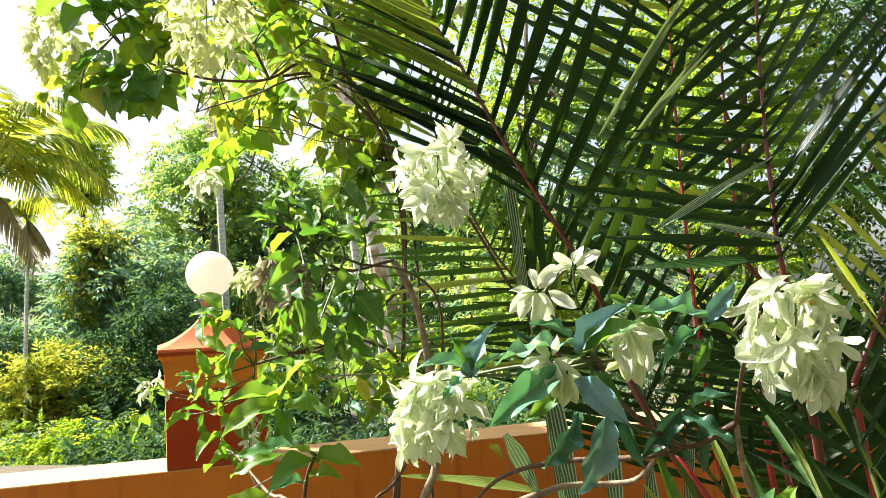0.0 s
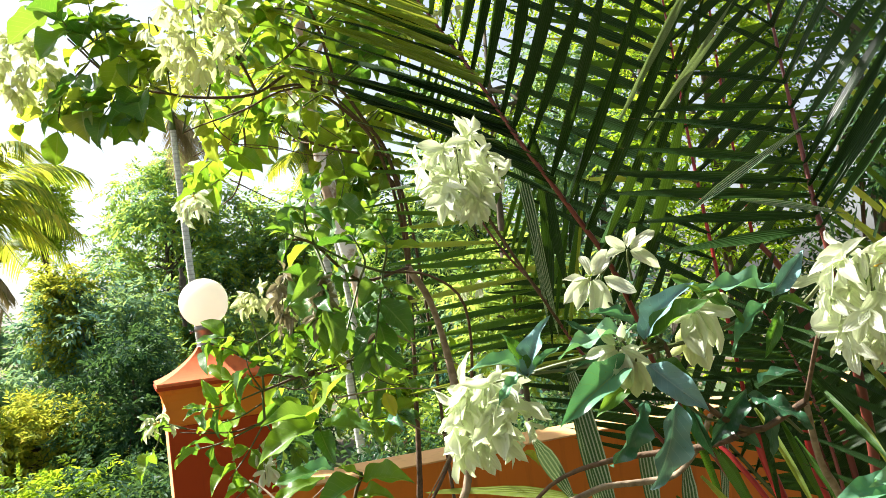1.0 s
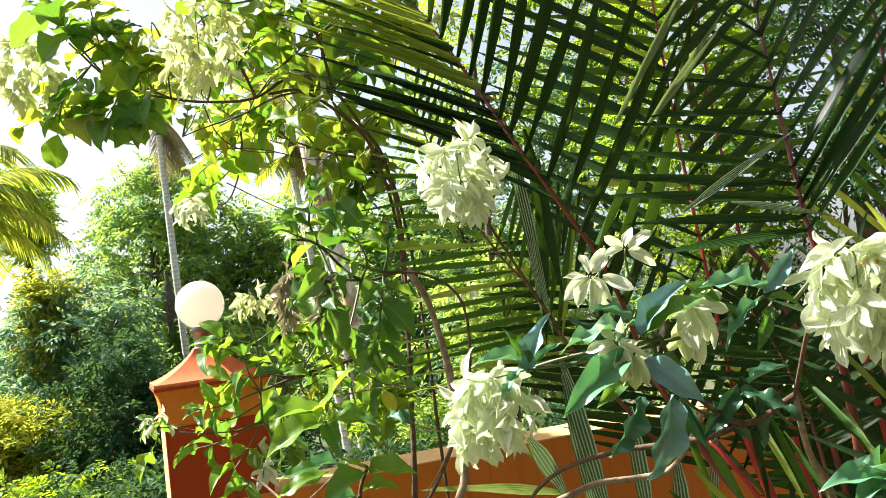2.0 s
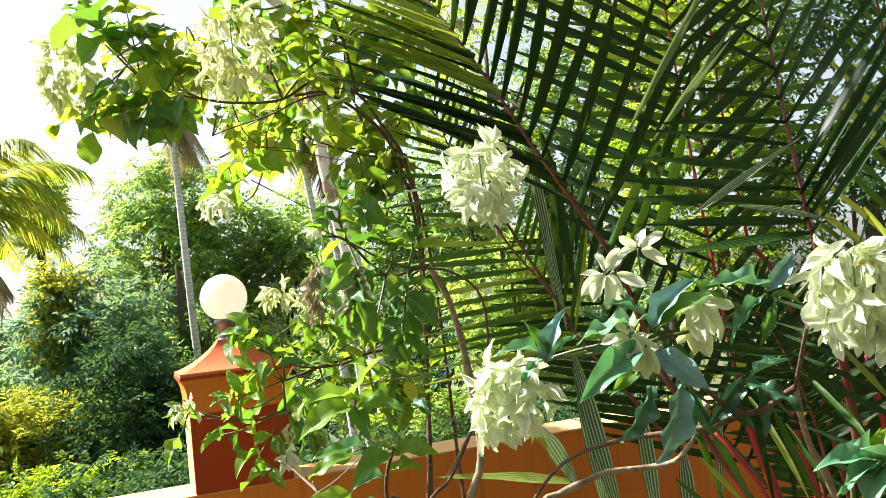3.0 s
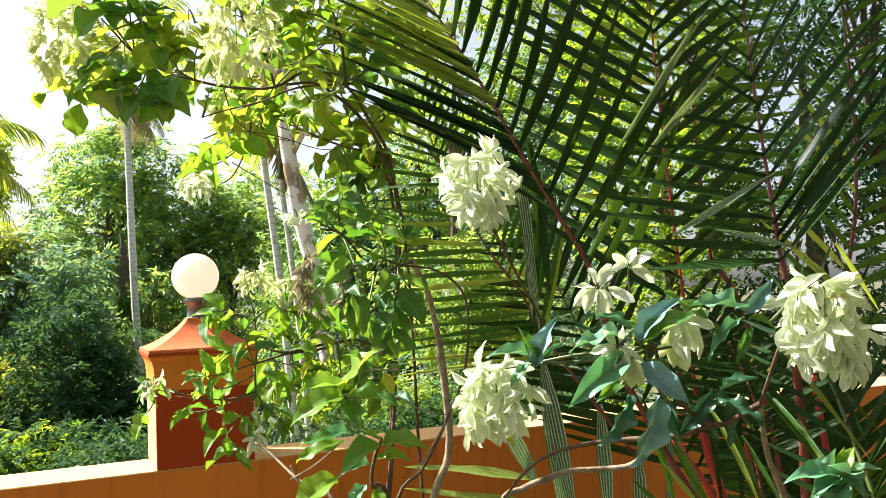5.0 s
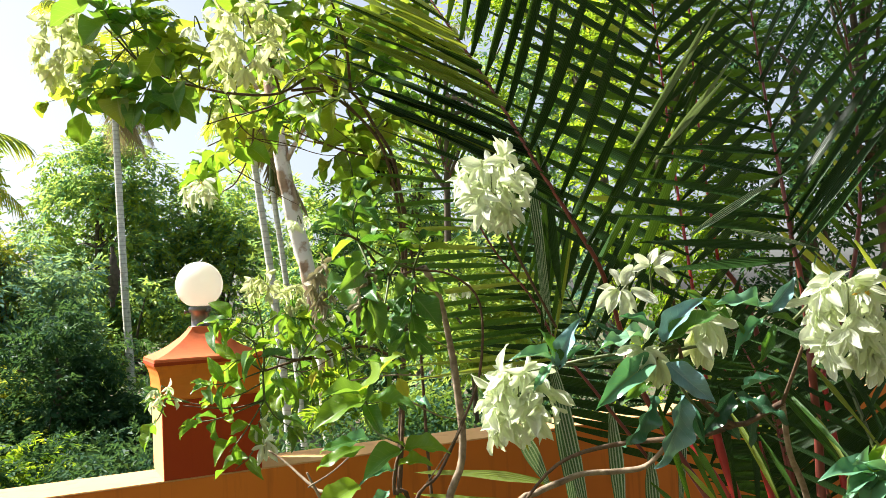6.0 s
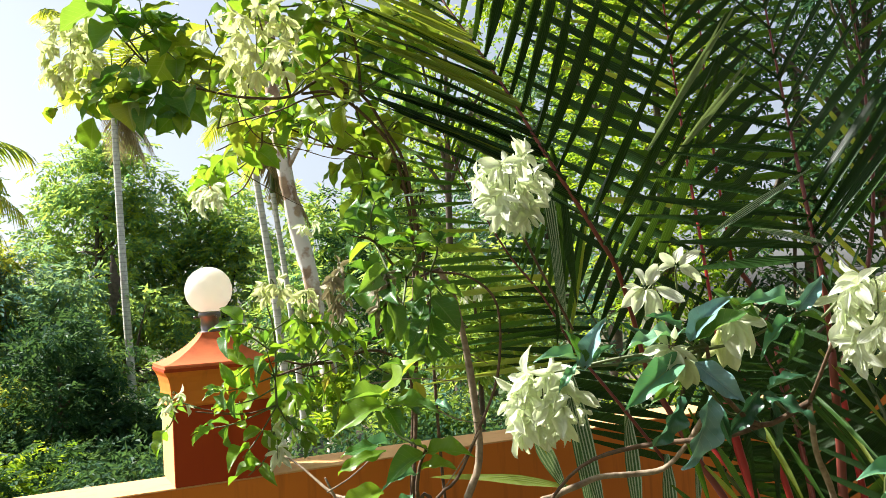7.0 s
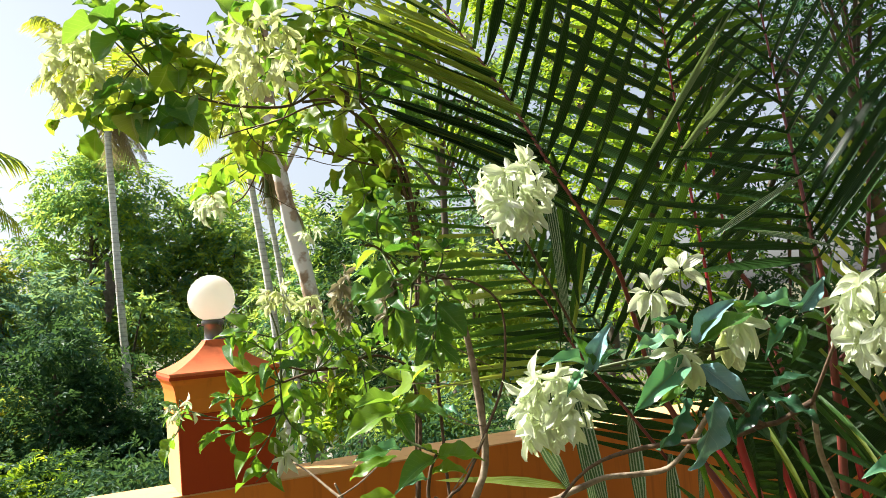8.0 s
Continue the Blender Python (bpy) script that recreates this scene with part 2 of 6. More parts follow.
M_CAP = painted("terracotta_cap_paint", (0.62, 0.13, 0.045), (0.68, 0.17, 0.06), (0.30, 0.06, 0.03))
M_STEEL = plain("brushed_steel", (0.17, 0.165, 0.16), 0.3, 0.55)
M_DARK = plain("dark_rubber", (0.03, 0.025, 0.025), 0.5)
M_BARK_PALM = bark("areca_bark", (0.46, 0.45, 0.41), (0.74, 0.72, 0.66), 9.0, ring=7.0)
M_BARK_PATCH = bark("patchy_bark", (0.20, 0.13, 0.08), (0.46, 0.34, 0.22), 8.0, 0.0, (0.70, 0.68, 0.62))
M_BARK_DARK = bark("tree_bark", (0.05, 0.04, 0.03), (0.13, 0.10, 0.07), 10.0)
M_TREE = cloud_leaf("tree_foliage", [(0.15, (0.028, 0.09, 0.016)), (0.5, (0.075, 0.18, 0.022)), (0.9, (0.26, 0.34, 0.03))], (0.22, 0.44, 0.02), (0.64, 0.72, 0.04), 0.5)
# bluish shade and haze put into the leaf colours of far trees
M_TREE_BLUE = cloud_leaf("shade_blue_foliage", [(0.12, (0.018, 0.07, 0.075)), (0.42, (0.065, 0.17, 0.165)), (0.85, (0.27, 0.39, 0.09))], (0.11, 0.30, 0.24), (0.54, 0.66, 0.12), 0.42)
# the same, with sunlit yellow-green put into the brightest leaves
M_TREE_MIX = cloud_leaf("sun_and_shade_foliage", [(0.12, (0.028, 0.10, 0.085)), (0.40, (0.08, 0.20, 0.135)), (0.76, (0.37, 0.45, 0.05))], (0.14, 0.40, 0.19), (0.74, 0.82, 0.07), 0.48)
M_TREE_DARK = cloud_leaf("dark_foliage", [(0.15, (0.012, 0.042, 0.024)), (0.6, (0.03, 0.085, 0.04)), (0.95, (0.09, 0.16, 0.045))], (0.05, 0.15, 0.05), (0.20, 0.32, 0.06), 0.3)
M_TREE_LIME = cloud_leaf("lime_foliage", [(0.15, (0.06, 0.13, 0.02)), (0.55, (0.14, 0.25, 0.03)), (0.9, (0.30, 0.36, 0.05))], (0.28, 0.46, 0.07), (0.62, 0.70, 0.12), 0.46)
M_TREE_GOLD = cloud_leaf("gold_foliage", [(0.12, (0.03, 0.09, 0.05)), (0.36, (0.12, 0.20, 0.045)), (0.62, (0.42, 0.42, 0.05)), (0.9, (0.60, 0.50, 0.09))], (0.26, 0.40, 0.05), (0.80, 0.72, 0.07), 0.46)
M_FROND_FAR = cloud_leaf("far_frond", [(0.12, (0.03, 0.09, 0.03)), (0.5, (0.14, 0.22, 0.04)), (0.85, (0.44, 0.40, 0.06))], (0.28, 0.44, 0.03), (0.76, 0.68, 0.05), 0.46)
M_FROND_DRY = cloud_leaf("dry_frond", [(0.1, (0.16, 0.12, 0.06)), (0.9, (0.40, 0.32, 0.18))], (0.3, 0.24, 0.1), (0.5, 0.42, 0.2), 0.3)


def ground_mat():
    m, nodes, links = mat("leaf_litter_soil")
    tc = nodes.new("ShaderNodeTexCoord")
    n1 = noise_tex(nodes, links, 0.5, 4.0, tc.outputs["Object"])
    n2 = noise_tex(nodes, links, 12.0, 6.0, tc.outputs["Object"])
    soil = ramp(nodes, links, n2, [(0.3, (0.06, 0.042, 0.025)), (0.7, (0.15, 0.11, 0.06))])
    col = mix_col(nodes, links, ramp(nodes, links, n1, [(0.42, (0, 0, 0)), (0.6, (1, 1, 1))]), soil, (0.05, 0.085, 0.022))
    p = nodes["Principled BSDF"]
    p.inputs["Roughness"].default_value = 0.95
    links.new(col, p.inputs["Base Color"])
    bp = nodes.new("ShaderNodeBump")
    bp.inputs["Strength"].default_value = 0.8
    bp.inputs["Distance"].default_value = 0.04
    links.new(n2, bp.inputs["Height"])
    links.new(bp.outputs[0], p.inputs["Normal"])
    return m


M_GROUND = ground_mat()


# ---- building helpers ----
WORLD = {}


def thing(name, place, label, category, group="", kind=""):
    """An Empty at the thing's base, which holds its parts."""
    ob = new(name)
    ob.empty_display_size = 0.1
    ob.matrix_basis = Matrix.Translation(place)
    WORLD[ob.name] = ob.matrix_basis.copy()
    return tagged(ob, label, category, group, kind)


def mesh_of(bm, name, material, smooth=True):
    me = bpy.data.meshes.new(name)
    bm.to_mesh(me)
    bm.free()
    me.materials.append(material)
    if smooth:
        me.polygons.foreach_set("use_smooth", [True] * len(me.polygons))
    return me


def part(name, data, material, parent, label="", m=None, smooth=True, kind=""):
    """Links a bmesh (or a ready mesh) as one object under its thing or part; m is its pose in the world."""
    me = data if isinstance(data, bpy.types.Mesh) else mesh_of(data, name, material, smooth)
    ob = new(name, me)
    m = Matrix.Identity(4) if m is None else m
    WORLD[ob.name] = m.copy()
    if parent is not None:
        ob.parent = parent
        ob.matrix_basis = WORLD[parent.name].inverted() @ m
    else:
        ob.matrix_basis = m
    return tagged(ob, label, kind=kind)


def spline(pts, n):
    """Points along a smooth curve through pts."""
    p = [Vector(q) for q in pts]
    p = [p[0] * 2 - p[1]] + p + [p[-1] * 2 - p[-2]]
    out = []
    segs = len(p) - 3
    for i in range(n + 1):
        u = i / n * segs
        k = min(int(u), segs - 1)
        t = u - k
        a, b, c, d = p[k:k + 4]
        out.append(0.5 * ((2 * b) + (c - a) * t + (2 * a - 5 * b + 4 * c - d) * t * t + (3 * b - a - 3 * c + d) * t ** 3))
    return out


def tube(pts, r0, r1, sides=7, n=None, wobble=0.0, swell=()):
    """A tapered, closed tube along a curve through pts."""
    path = spline(pts, n or 4 * (len(pts) - 1))
    bm = bmesh.new()
    rings = []
    up = Vector((0.13, 0.31, 0.94))
    for i, p in enumerate(path):
        t = (path[min(i + 1, len(path) - 1)] - path[max(i - 1, 0)]).normalized()
        x = t.cross(up)
        if x.length < 0.1:
            x = t.cross(Vector((1, 0, 0)))
        x.normalize()
        y = t.cross(x)
        f = i / (len(path) - 1)
        r = r0 + (r1 - r0) * f
        for c, w, k in swell:
            r *= 1 + k * math.exp(-((f - c) / w) ** 2)
        ring = []
        for s in range(sides):
            a = 2 * math.pi * s / sides
            q = r * (1 + wobble * noise.noise(p * 6 + Vector((s, 0, 0))))
            ring.append(bm.verts.new(p + x * (math.cos(a) * q) + y * (math.sin(a) * q)))
        rings.append(ring)
    for a, b in zip(rings, rings[1:]):
        for s in range(sides):
            bm.faces.new((a[s], a[(s + 1) % sides], b[(s + 1) % sides], b[s]))
    bm.faces.new(reversed(rings[0]))
    bm.faces.new(rings[-1])
    return bm


def sheet(cols, rows, shape, material, name):
    """A leaf-like sheet: shape(u, v) gives the place for u from -1 to 1 across and v from 0 to 1 along. UV to match."""
    bm = bmesh.new()
    uvl = bm.loops.layers.uv.new("UVMap")
    grid = [[bm.verts.new(shape(-1 + 2 * i / cols, j / rows)) for i in range(cols + 1)] for j in range(rows + 1)]
    for j in range(rows):
        for i in range(cols):
            q = [(i, j), (i + 1, j), (i + 1, j + 1), (i, j + 1)]
            fc = bm.faces.new([grid[b][a] for a, b in q])
            for loop, (a, b) in zip(fc.loops, q):
                loop[uvl].uv = (a / cols, b / rows)
    return mesh_of(bm, name, material)


def aim(p, d, up, sx, sy, sz=None):
    """Pose with local y along d and local z near up, scaled."""
    d = Vector(d).normalized()
    x = d.cross(Vector(up))
    if x.length < 1e-3:
        x = d.cross(Vector((0.3, 0.8, 0.5)))
    x.normalize()
    z = x.cross(d)
    m = Matrix((x, d, z)).transposed().to_4x4()
    m.translation = p
    return m @ Matrix.Diagonal((sx, sy, sz or sy, 1))


def leaf_mesh(k, material, name, ruffle=1.0):
    """Broad, pointed leaf with a folded midrib, arched and wavy; length 1."""
    r = random.Random(k)
    arch, fold, wave, ph = r.uniform(0.12, 0.5), r.uniform(0.1, 0.45), ruffle * r.uniform(0.03, 0.07), r.uniform(0, 6)
    fat, bend = r.uniform(0.20, 0.26), r.uniform(-0.12, 0.12)

    def shape(u, v):
        w = fat * 1.05 * max(0.0, math.sin(math.pi * v ** 0.9)) ** (0.85 if v < 0.5 else 0.95) + 0.007 * (1 - v) + 0.001
        w *= 1 + 0.035 * (ruffle - 1) * math.sin(19 * v + ph + (1.6 if u > 0 else 0)) * abs(u)
        z = -arch * v * v + fold * abs(u) * w * 2 + wave * math.sin((9 + 5 * ruffle) * v + ph + (2.1 if u > 0 else 0)) * u * u + 0.25 * bend * u * v
        return (u * w + bend * v * v, v * (1 - 0.25 * arch * v), z)
    return sheet(6, 20 if ruffle > 1 else 14, shape, material, name)


def sepal_mesh(k, material, name):
    r = random.Random(k + 90)
    arch, cup, ph = r.uniform(-0.25, 0.6), r.uniform(0.3, 1.4), r.uniform(0, 6)
    fat = r.uniform(0.165, 0.225)

    def shape(u, v):
        w = fat * math.sin(math.pi * v ** 0.92) ** (0.7 if v < 0.6 else 0.6) + 0.012
        if v >= 1:
            w = 0.004
        z = -arch * v * v + cup * u * u * w + 0.06 * math.sin(8 * v + ph) * u
        return (u * w, v, z)
    return sheet(4, 7, shape, material, name)


def leaflet_mesh(k, material, name, hang=0.0):
    """Palm leaflet, folded along its rib, narrow at the foot and drawn to a point; 1 long and 1 wide at most."""
    r = random.Random(k + 300)
    arch, side, fold = r.uniform(0.02, 0.14) + hang, r.uniform(-0.05, 0.05), r.uniform(0.10, 0.32)

    def shape(u, v):
        w = 0.5 * min(1, 0.28 + 2.6 * v) * min(1, ((1 - v) / 0.55) ** 0.75 if v > 0.45 else 1) + 0.008
        return (u * w + side * 4 * v * v, v, -arch * v * v + fold * 0.11 * (1 - v) * abs(u) + 0.004 * math.sin(14 * v + k) * u)
    return sheet(2, 8, shape, material, name)


LEAF = {m.name: [leaf_mesh(k, m, "leaf", 1.4 if m in (M_TEAL_SHEEN, M_BLUE_SHEEN, M_SHADED_LEAF) else 1.0) for k in range(9)] for m in (M_LEAF, M_YOUNG, M_TEAL_SHEEN, M_GOLD, M_SHADED_LEAF, M_OLIVE, M_BLUE_SHEEN)}
SEPAL = {m.name: [sepal_mesh(k, m, "sepal") for k in range(7)] for m in (M_SEPAL, M_SEPAL_CREAM, M_DRY)}
LEAFLET = {m.name: [leaflet_mesh(k, m, "leaflet") for k in range(7)] for m in (M_PALM, M_PALM_LIT, M_PALM_MID, M_STRIPED, M_PALM_TIP_LIT)}
RNG = random.Random(11)


def one_leaf(parent, base, tip, up=(0, -0.6, 1), width=1.0, kind=M_LEAF, k=None):
    """One leaf from its foot to its tip."""
    b, t = Vector(base), Vector(tip)
    ln = (t - b).length
    me = LEAF[kind.name][RNG.randrange(9) if k is None else k]
    return part("leaf", me, None, parent, m=aim(b, t - b, up, ln * width, ln))


def shoot(parent, pts, pairs, size, kind=M_LEAF, wide=1.0, start=0.25, r=0.004, spread=1.0, droop=0.2, tip=True, wood=None, mix=0.15):
    """A twig through pts with crosswise pairs of leaves and a tuft at its end."""
    part("twig", tube(pts, r, r * 0.45, 6), wood or M_TWIG_GREEN, parent)
    path = spline(pts, 40)
    for i in range(pairs):
        f = start + (1 - start) * (i + 0.5) / pairs
        k = min(int(f * 40), 39)
        p, t = path[k], (path[k + 1] - path[k]).normalized()
        a = t.cross(Vector((0, 0, 1)))
        if a.length < 0.2:
            a = Vector((1, 0, 0))
        a.normalize()
        b = t.cross(a)
        turn = (i % 2) * math.pi / 2 + RNG.uniform(-0.5, 0.5)
        for s in (0, math.pi):
            if RNG.random() < 0.08:
                continue
            c = a * math.cos(turn + s) + b * math.sin(turn + s)
            d = (c * spread + t * RNG.uniform(0.25, 0.8) + Vector((0, 0, -droop * RNG.uniform(0.3, 1.5)))).normalized()
            up = (t * 0.8 + Vector((RNG.uniform(-.5, .5), RNG.uniform(-.7, .3), 1.0)))
            ln = size * RNG.uniform(0.7, 1.15)
            me = LEAF[(kind if RNG.random() > mix else M_YOUNG).name][RNG.randrange(9)]
            part("leaf", me, None, parent, m=aim(p + c * r, d, up, ln * wide * RNG.uniform(0.85, 1.15), ln))
    if tip:
        p, t = path[-1], (path[-1] - path[-3]).normalized()
        for i in range(3):
            c = Vector((RNG.uniform(-1, 1), RNG.uniform(-1, 1), RNG.uniform(-.6, .6)))
            d = (t * 1.1 + c * 0.7).normalized()
            ln = size * RNG.uniform(0.4, 0.75)
            me = LEAF[(kind if RNG.random() > 0.5 else M_YOUNG).name][RNG.randrange(9)]
            part("leaf", me, None, parent, m=aim(p, d, (0, -0.5, 1), ln * wide, ln))


def floret_mesh():
    bm = bmesh.new()
    c = bm.verts.new((0, 0, 0.004))
    ring = []
    for i in range(10):
        a, rr = math.pi * i / 5, (0.007 if i % 2 == 0 else 0.003)
        ring.append(bm.verts.new((math.cos(a) * rr, math.sin(a) * rr, 0.007 if i % 2 == 0 else 0.003)))
    for i in range(10):
        bm.faces.new((c, ring[i], ring[(i + 1) % 10]))
    foot = bm.verts.new((0, 0, -0.018))
    for i in range(10):
        bm.faces.new((foot, ring[(i + 1) % 10], ring[i]))
    return mesh_of(bm, "floret", M_YELLOW)


FLORET = floret_mesh()


def flower_head(parent, top, width, height, n, size, kind=M_SEPAL, label="", stalk=None, florets=0, lean=(0, 0, 0), seed=0):
    """A hanging head of broad white sepals round a branched stalk. top: where its stalk ends."""
    r = random.Random(seed + int(1000 * abs(top[0])))
    top = Vector(top)
    foot = Vector(stalk) if stalk else top + Vector((0.01, 0.05, -0.03))
    head = part("flower_head", tube([foot, (foot + top) / 2 + Vector((0, 0, 0.01)), top, top + Vector((*lean[:2], -height * 0.5))], 0.004, 0.0015, 5),
                M_TWIG_GREEN, parent, label, Matrix.Identity(4))
    bunches = max(2, round(n / 3.4))
    for i in range(bunches):
        u = (i + r.random()) / bunches * 1.08 - 0.06
        a = i * 2.39996 + r.uniform(-0.5, 0.5)
        prof = 0.30 + 0.70 * math.sin(math.pi * min(1, 0.12 + 0.70 * u))
        out = Vector((math.cos(a), math.sin(a), 0))
        c = top + out * (max(width / 2 - size * 0.40, 0.01) * prof * r.uniform(0.4, 1.0)) + Vector((0, 0, -u * max(height - size, 0.02))) + Vector(lean) * u
        axis = (out * r.uniform(0.5, 1.1) + Vector((r.gauss(0, .25), r.gauss(0, .25), r.uniform(-0.6, 0.25)))).normalized()
        x = axis.cross(Vector((0.1, 0.2, 1))).normalized()
        y = axis.cross(x)
        ph = r.uniform(0, 6.28)
        for k in range(5):
            b = ph + k * 1.2566 + r.uniform(-0.25, 0.25)
            rad = x * math.cos(b) + y * math.sin(b)
            d = rad * r.uniform(0.5, 1.0) + axis * r.uniform(0.1, 0.8) + Vector((0, 0, -r.uniform(0.1, 0.7) - 0.7 * u))
            s = size * r.uniform(0.55, 1.0)
            me = SEPAL[kind.name][r.randrange(7)]
            part("sepal", me, None, head, m=aim(c, d, axis + Vector((0, 0, 0.25)), s * r.uniform(0.8, 1.1), s))
    for i in range(florets):
        p = top + Vector((r.uniform(-.03, .03), r.uniform(-.07, -.03), r.uniform(-.035, -.005)))
        part("floret", FLORET, None, head, "small yellow star floret", m=aim(p, (r.uniform(-.4, .4), 0.2, 1), (0, -1, 0.4), 1, 1))
    return head


def open_flower(parent, centre, tips, kind=M_SEPAL, label="", florets=1, width=1.0):
    """A few sepals spread round a small star floret."""
    c = Vector(centre)
    head = part("flower_head", tube([c + Vector((0.005, 0.02, -0.06)), c + Vector((0, 0.01, -0.02)), c], 0.003, 0.002, 5), M_TWIG_GREEN, parent, label)
    for i, t in enumerate(tips):
        d = Vector(t) - c
        part("sepal", SEPAL[kind.name][(3 * i + 1) % 7], None, head, m=aim(c + d * 0.10, d, (RNG.uniform(-0.8, 0.8), -1, RNG.uniform(-0.3, 0.9)), d.length * width * RNG.uniform(0.85, 1.1), d.length * 0.95))
    for i in range(florets):
        part("floret", FLORET, None, head, "small yellow star floret", m=aim(c + Vector((0.006 * i, -0.012, 0.004)), (0.2, 0.3, 1), (0, -1, 0.4), 1, 1))
    return head


def frond(parent, spine, n, left, right, width, kind=M_PALM, r0=0.009, wood=None, pale=0.08, name="frond", label="", upl=None, upr=None, jit=0.013, nl=None, lit_from=2.0, wl=1.0):
    """A feather leaf: its rib through spine, and leaflets whose tips run along left and right, rows of (share of the rib, tip)."""
    rib = part(name, tube(spine, r0, r0 * 0.3, 6), wood or M_RACHIS, parent, label)
    path = spline(spine, 60)
    for tips, flat, num in ((left, upl, nl or n), (right, upr, n)):
        if not tips:
            continue
        lo, hi = tips[0][0], tips[-1][0]
        cnt = max(2, round(num * (hi - lo)))
        for i in range(cnt):
            s = lo + (hi - lo) * (i + RNG.uniform(-0.14, 0.14)) / (cnt - 1)
            s = min(max(s, lo), hi)
            for (a, pa), (b, pb) in zip(tips, tips[1:]):
                if a <= s <= b:
                    tip = Vector(pa).lerp(Vector(pb), (s - a) / (b - a))
                    break
            k = min(int(s * 60), 59)
            p, t = path[k], (path[k + 1] - path[k]).normalized()
            tip = tip + Vector([RNG.gauss(0, jit) for _ in range(3)])
            d = tip - p
            ln = d.length * RNG.uniform(0.93, 1.05)
            up = d.cross(t)
            if up.y > 0:
                up = -up
            if flat:
                up = Vector(flat)
            up = up.normalized() + Vector([RNG.gauss(0, 0.12) for _ in range(3)])
            # some leaflets take the copy coloured as sunlit
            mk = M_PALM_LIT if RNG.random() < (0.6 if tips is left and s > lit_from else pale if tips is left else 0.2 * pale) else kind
            w = width * (wl if tips is left else 1) * RNG.uniform(0.85, 1.15) * min(1, 0.45 + ln)
            part("leaflet", LEAFLET[mk.name][RNG.randrange(7)], None, rib, m=aim(p, d, up, w, ln, ln))
    return rib


def strap(parent, base, tip, width, up=(0, -1, 0.3), kind=M_STRIPED, k=0):
    """One leaflet by itself."""
    b, t = Vector(base), Vector(tip)
    return part("leaflet", LEAFLET[kind.name][k % 7], None, parent, m=aim(b, t - b, up, width, (t - b).length))


def leaf_cloud(name, clumps, count, size, material, parent, seed, flat=0.5, label="", ratio=0.52):
    """Many small pointed leaves scattered in clumps (centre, radii): one mesh of loose leaves."""
    g = np.random.default_rng(seed)
    cs = np.array([c for c, _ in clumps], float)
    rs = np.array([r for _, r in clumps], float)
    vol = np.prod(rs, axis=1) ** (2 / 3)
    pick = g.choice(len(clumps), count, p=vol / vol.sum())
    d = g.normal(size=(count, 3))
    d /= np.linalg.norm(d, axis=1)[:, None]
    rad = g.uniform(0.35, 1.0, (count, 1)) ** 0.5 * g.choice([1.0, 1.12], (count, 1), p=[0.85, 0.15])
    pos = cs[pick] + d * rad * rs[pick]
    ax = d * [1, 1, 0.35] + g.normal(size=(count, 3)) * 0.55 + [0, 0, -0.35]
    ax /= np.linalg.norm(ax, axis=1)[:, None]
    nz = g.normal(size=(count, 3)) * flat + [0, 0, 1] + d * 0.5
    sd = np.cross(ax, nz)
    sd /= np.linalg.norm(sd, axis=1)[:, None] + 1e-9
    nn = np.cross(sd, ax)
    ln = size * g.uniform(0.6, 1.3, (count, 1))
    hw = ln * ratio * 0.5
    v = np.stack([pos, pos + ax * ln * 0.45 + sd * hw + nn * ln * 0.08, pos + ax * ln - nn * ln * 0.1,
                  pos + ax * ln * 0.45 - sd * hw + nn * ln * 0.08], axis=1).reshape(-1, 3)
    i = np.arange(count)[:, None] * 4
    f = np.concatenate([i + [0, 1, 2], i + [0, 2, 3]], axis=1).reshape(-1, 3)
    me = bpy.data.meshes.new(name)
    me.from_pydata(v.tolist(), [], f.tolist())
    me.materials.append(material)
    return part(name, me, None, parent, label, m=Matrix.Identity(4), kind="stuff")


def spray_cloud(name, clumps, count, size, material, parent, seed, label="", ratio=0.46):
    """A crown of leafy sprays: each is a short drooping twig with nine leaves set to its two sides and its tip. One mesh of loose leaves."""
    g = np.random.default_rng(seed)
    cs = np.array([c for c, _ in clumps], float)
    rs = np.array([r for _, r in clumps], float)
    sprays, per = count // 9, 9
    vol = np.prod(rs, axis=1) ** (2 / 3)
    pick = g.choice(len(clumps), sprays, p=vol / vol.sum())
    d = g.normal(size=(sprays, 3)) + [0, 0, 0.25]
    d /= np.linalg.norm(d, axis=1)[:, None]
    pos = cs[pick] + d * rs[pick] * g.uniform(0.3, 1.0, (sprays, 1)) ** 0.6
    ax = d * [1, 1, 0.5] + g.normal(size=(sprays, 3)) * 0.4
    ax /= np.linalg.norm(ax, axis=1)[:, None]
    nz = g.normal(size=(sprays, 3)) * 0.45 + [0, 0, 1] + d * 0.3
    sd = np.cross(ax, nz)
    sd /= np.linalg.norm(sd, axis=1)[:, None] + 1e-9
    f = (np.arange(per) / (per - 1))[None, :, None]
    side = np.where(np.arange(per) % 2, 1.0, -1.0)
    side[-1] = 0.0
    side = side[None, :, None]
    reach = size * g.uniform(1.5, 2.6, (sprays, 1, 1))
    base = pos[:, None] + ax[:, None] * reach * f + np.array([0, 0, -0.28]) * reach * f ** 2
    la = ax[:, None] * (0.55 + 0.5 * f) + sd[:, None] * side * 0.9 + g.normal(size=(sprays, per, 3)) * 0.16 + np.array([0, 0, -0.3])
    la /= np.linalg.norm(la, axis=2)[..., None]
    up = nz[:, None] + g.normal(size=(sprays, per, 3)) * 0.25
    ls = np.cross(la, up)
    ls /= np.linalg.norm(ls, axis=2)[..., None] + 1e-9
    nn = np.cross(ls, la)
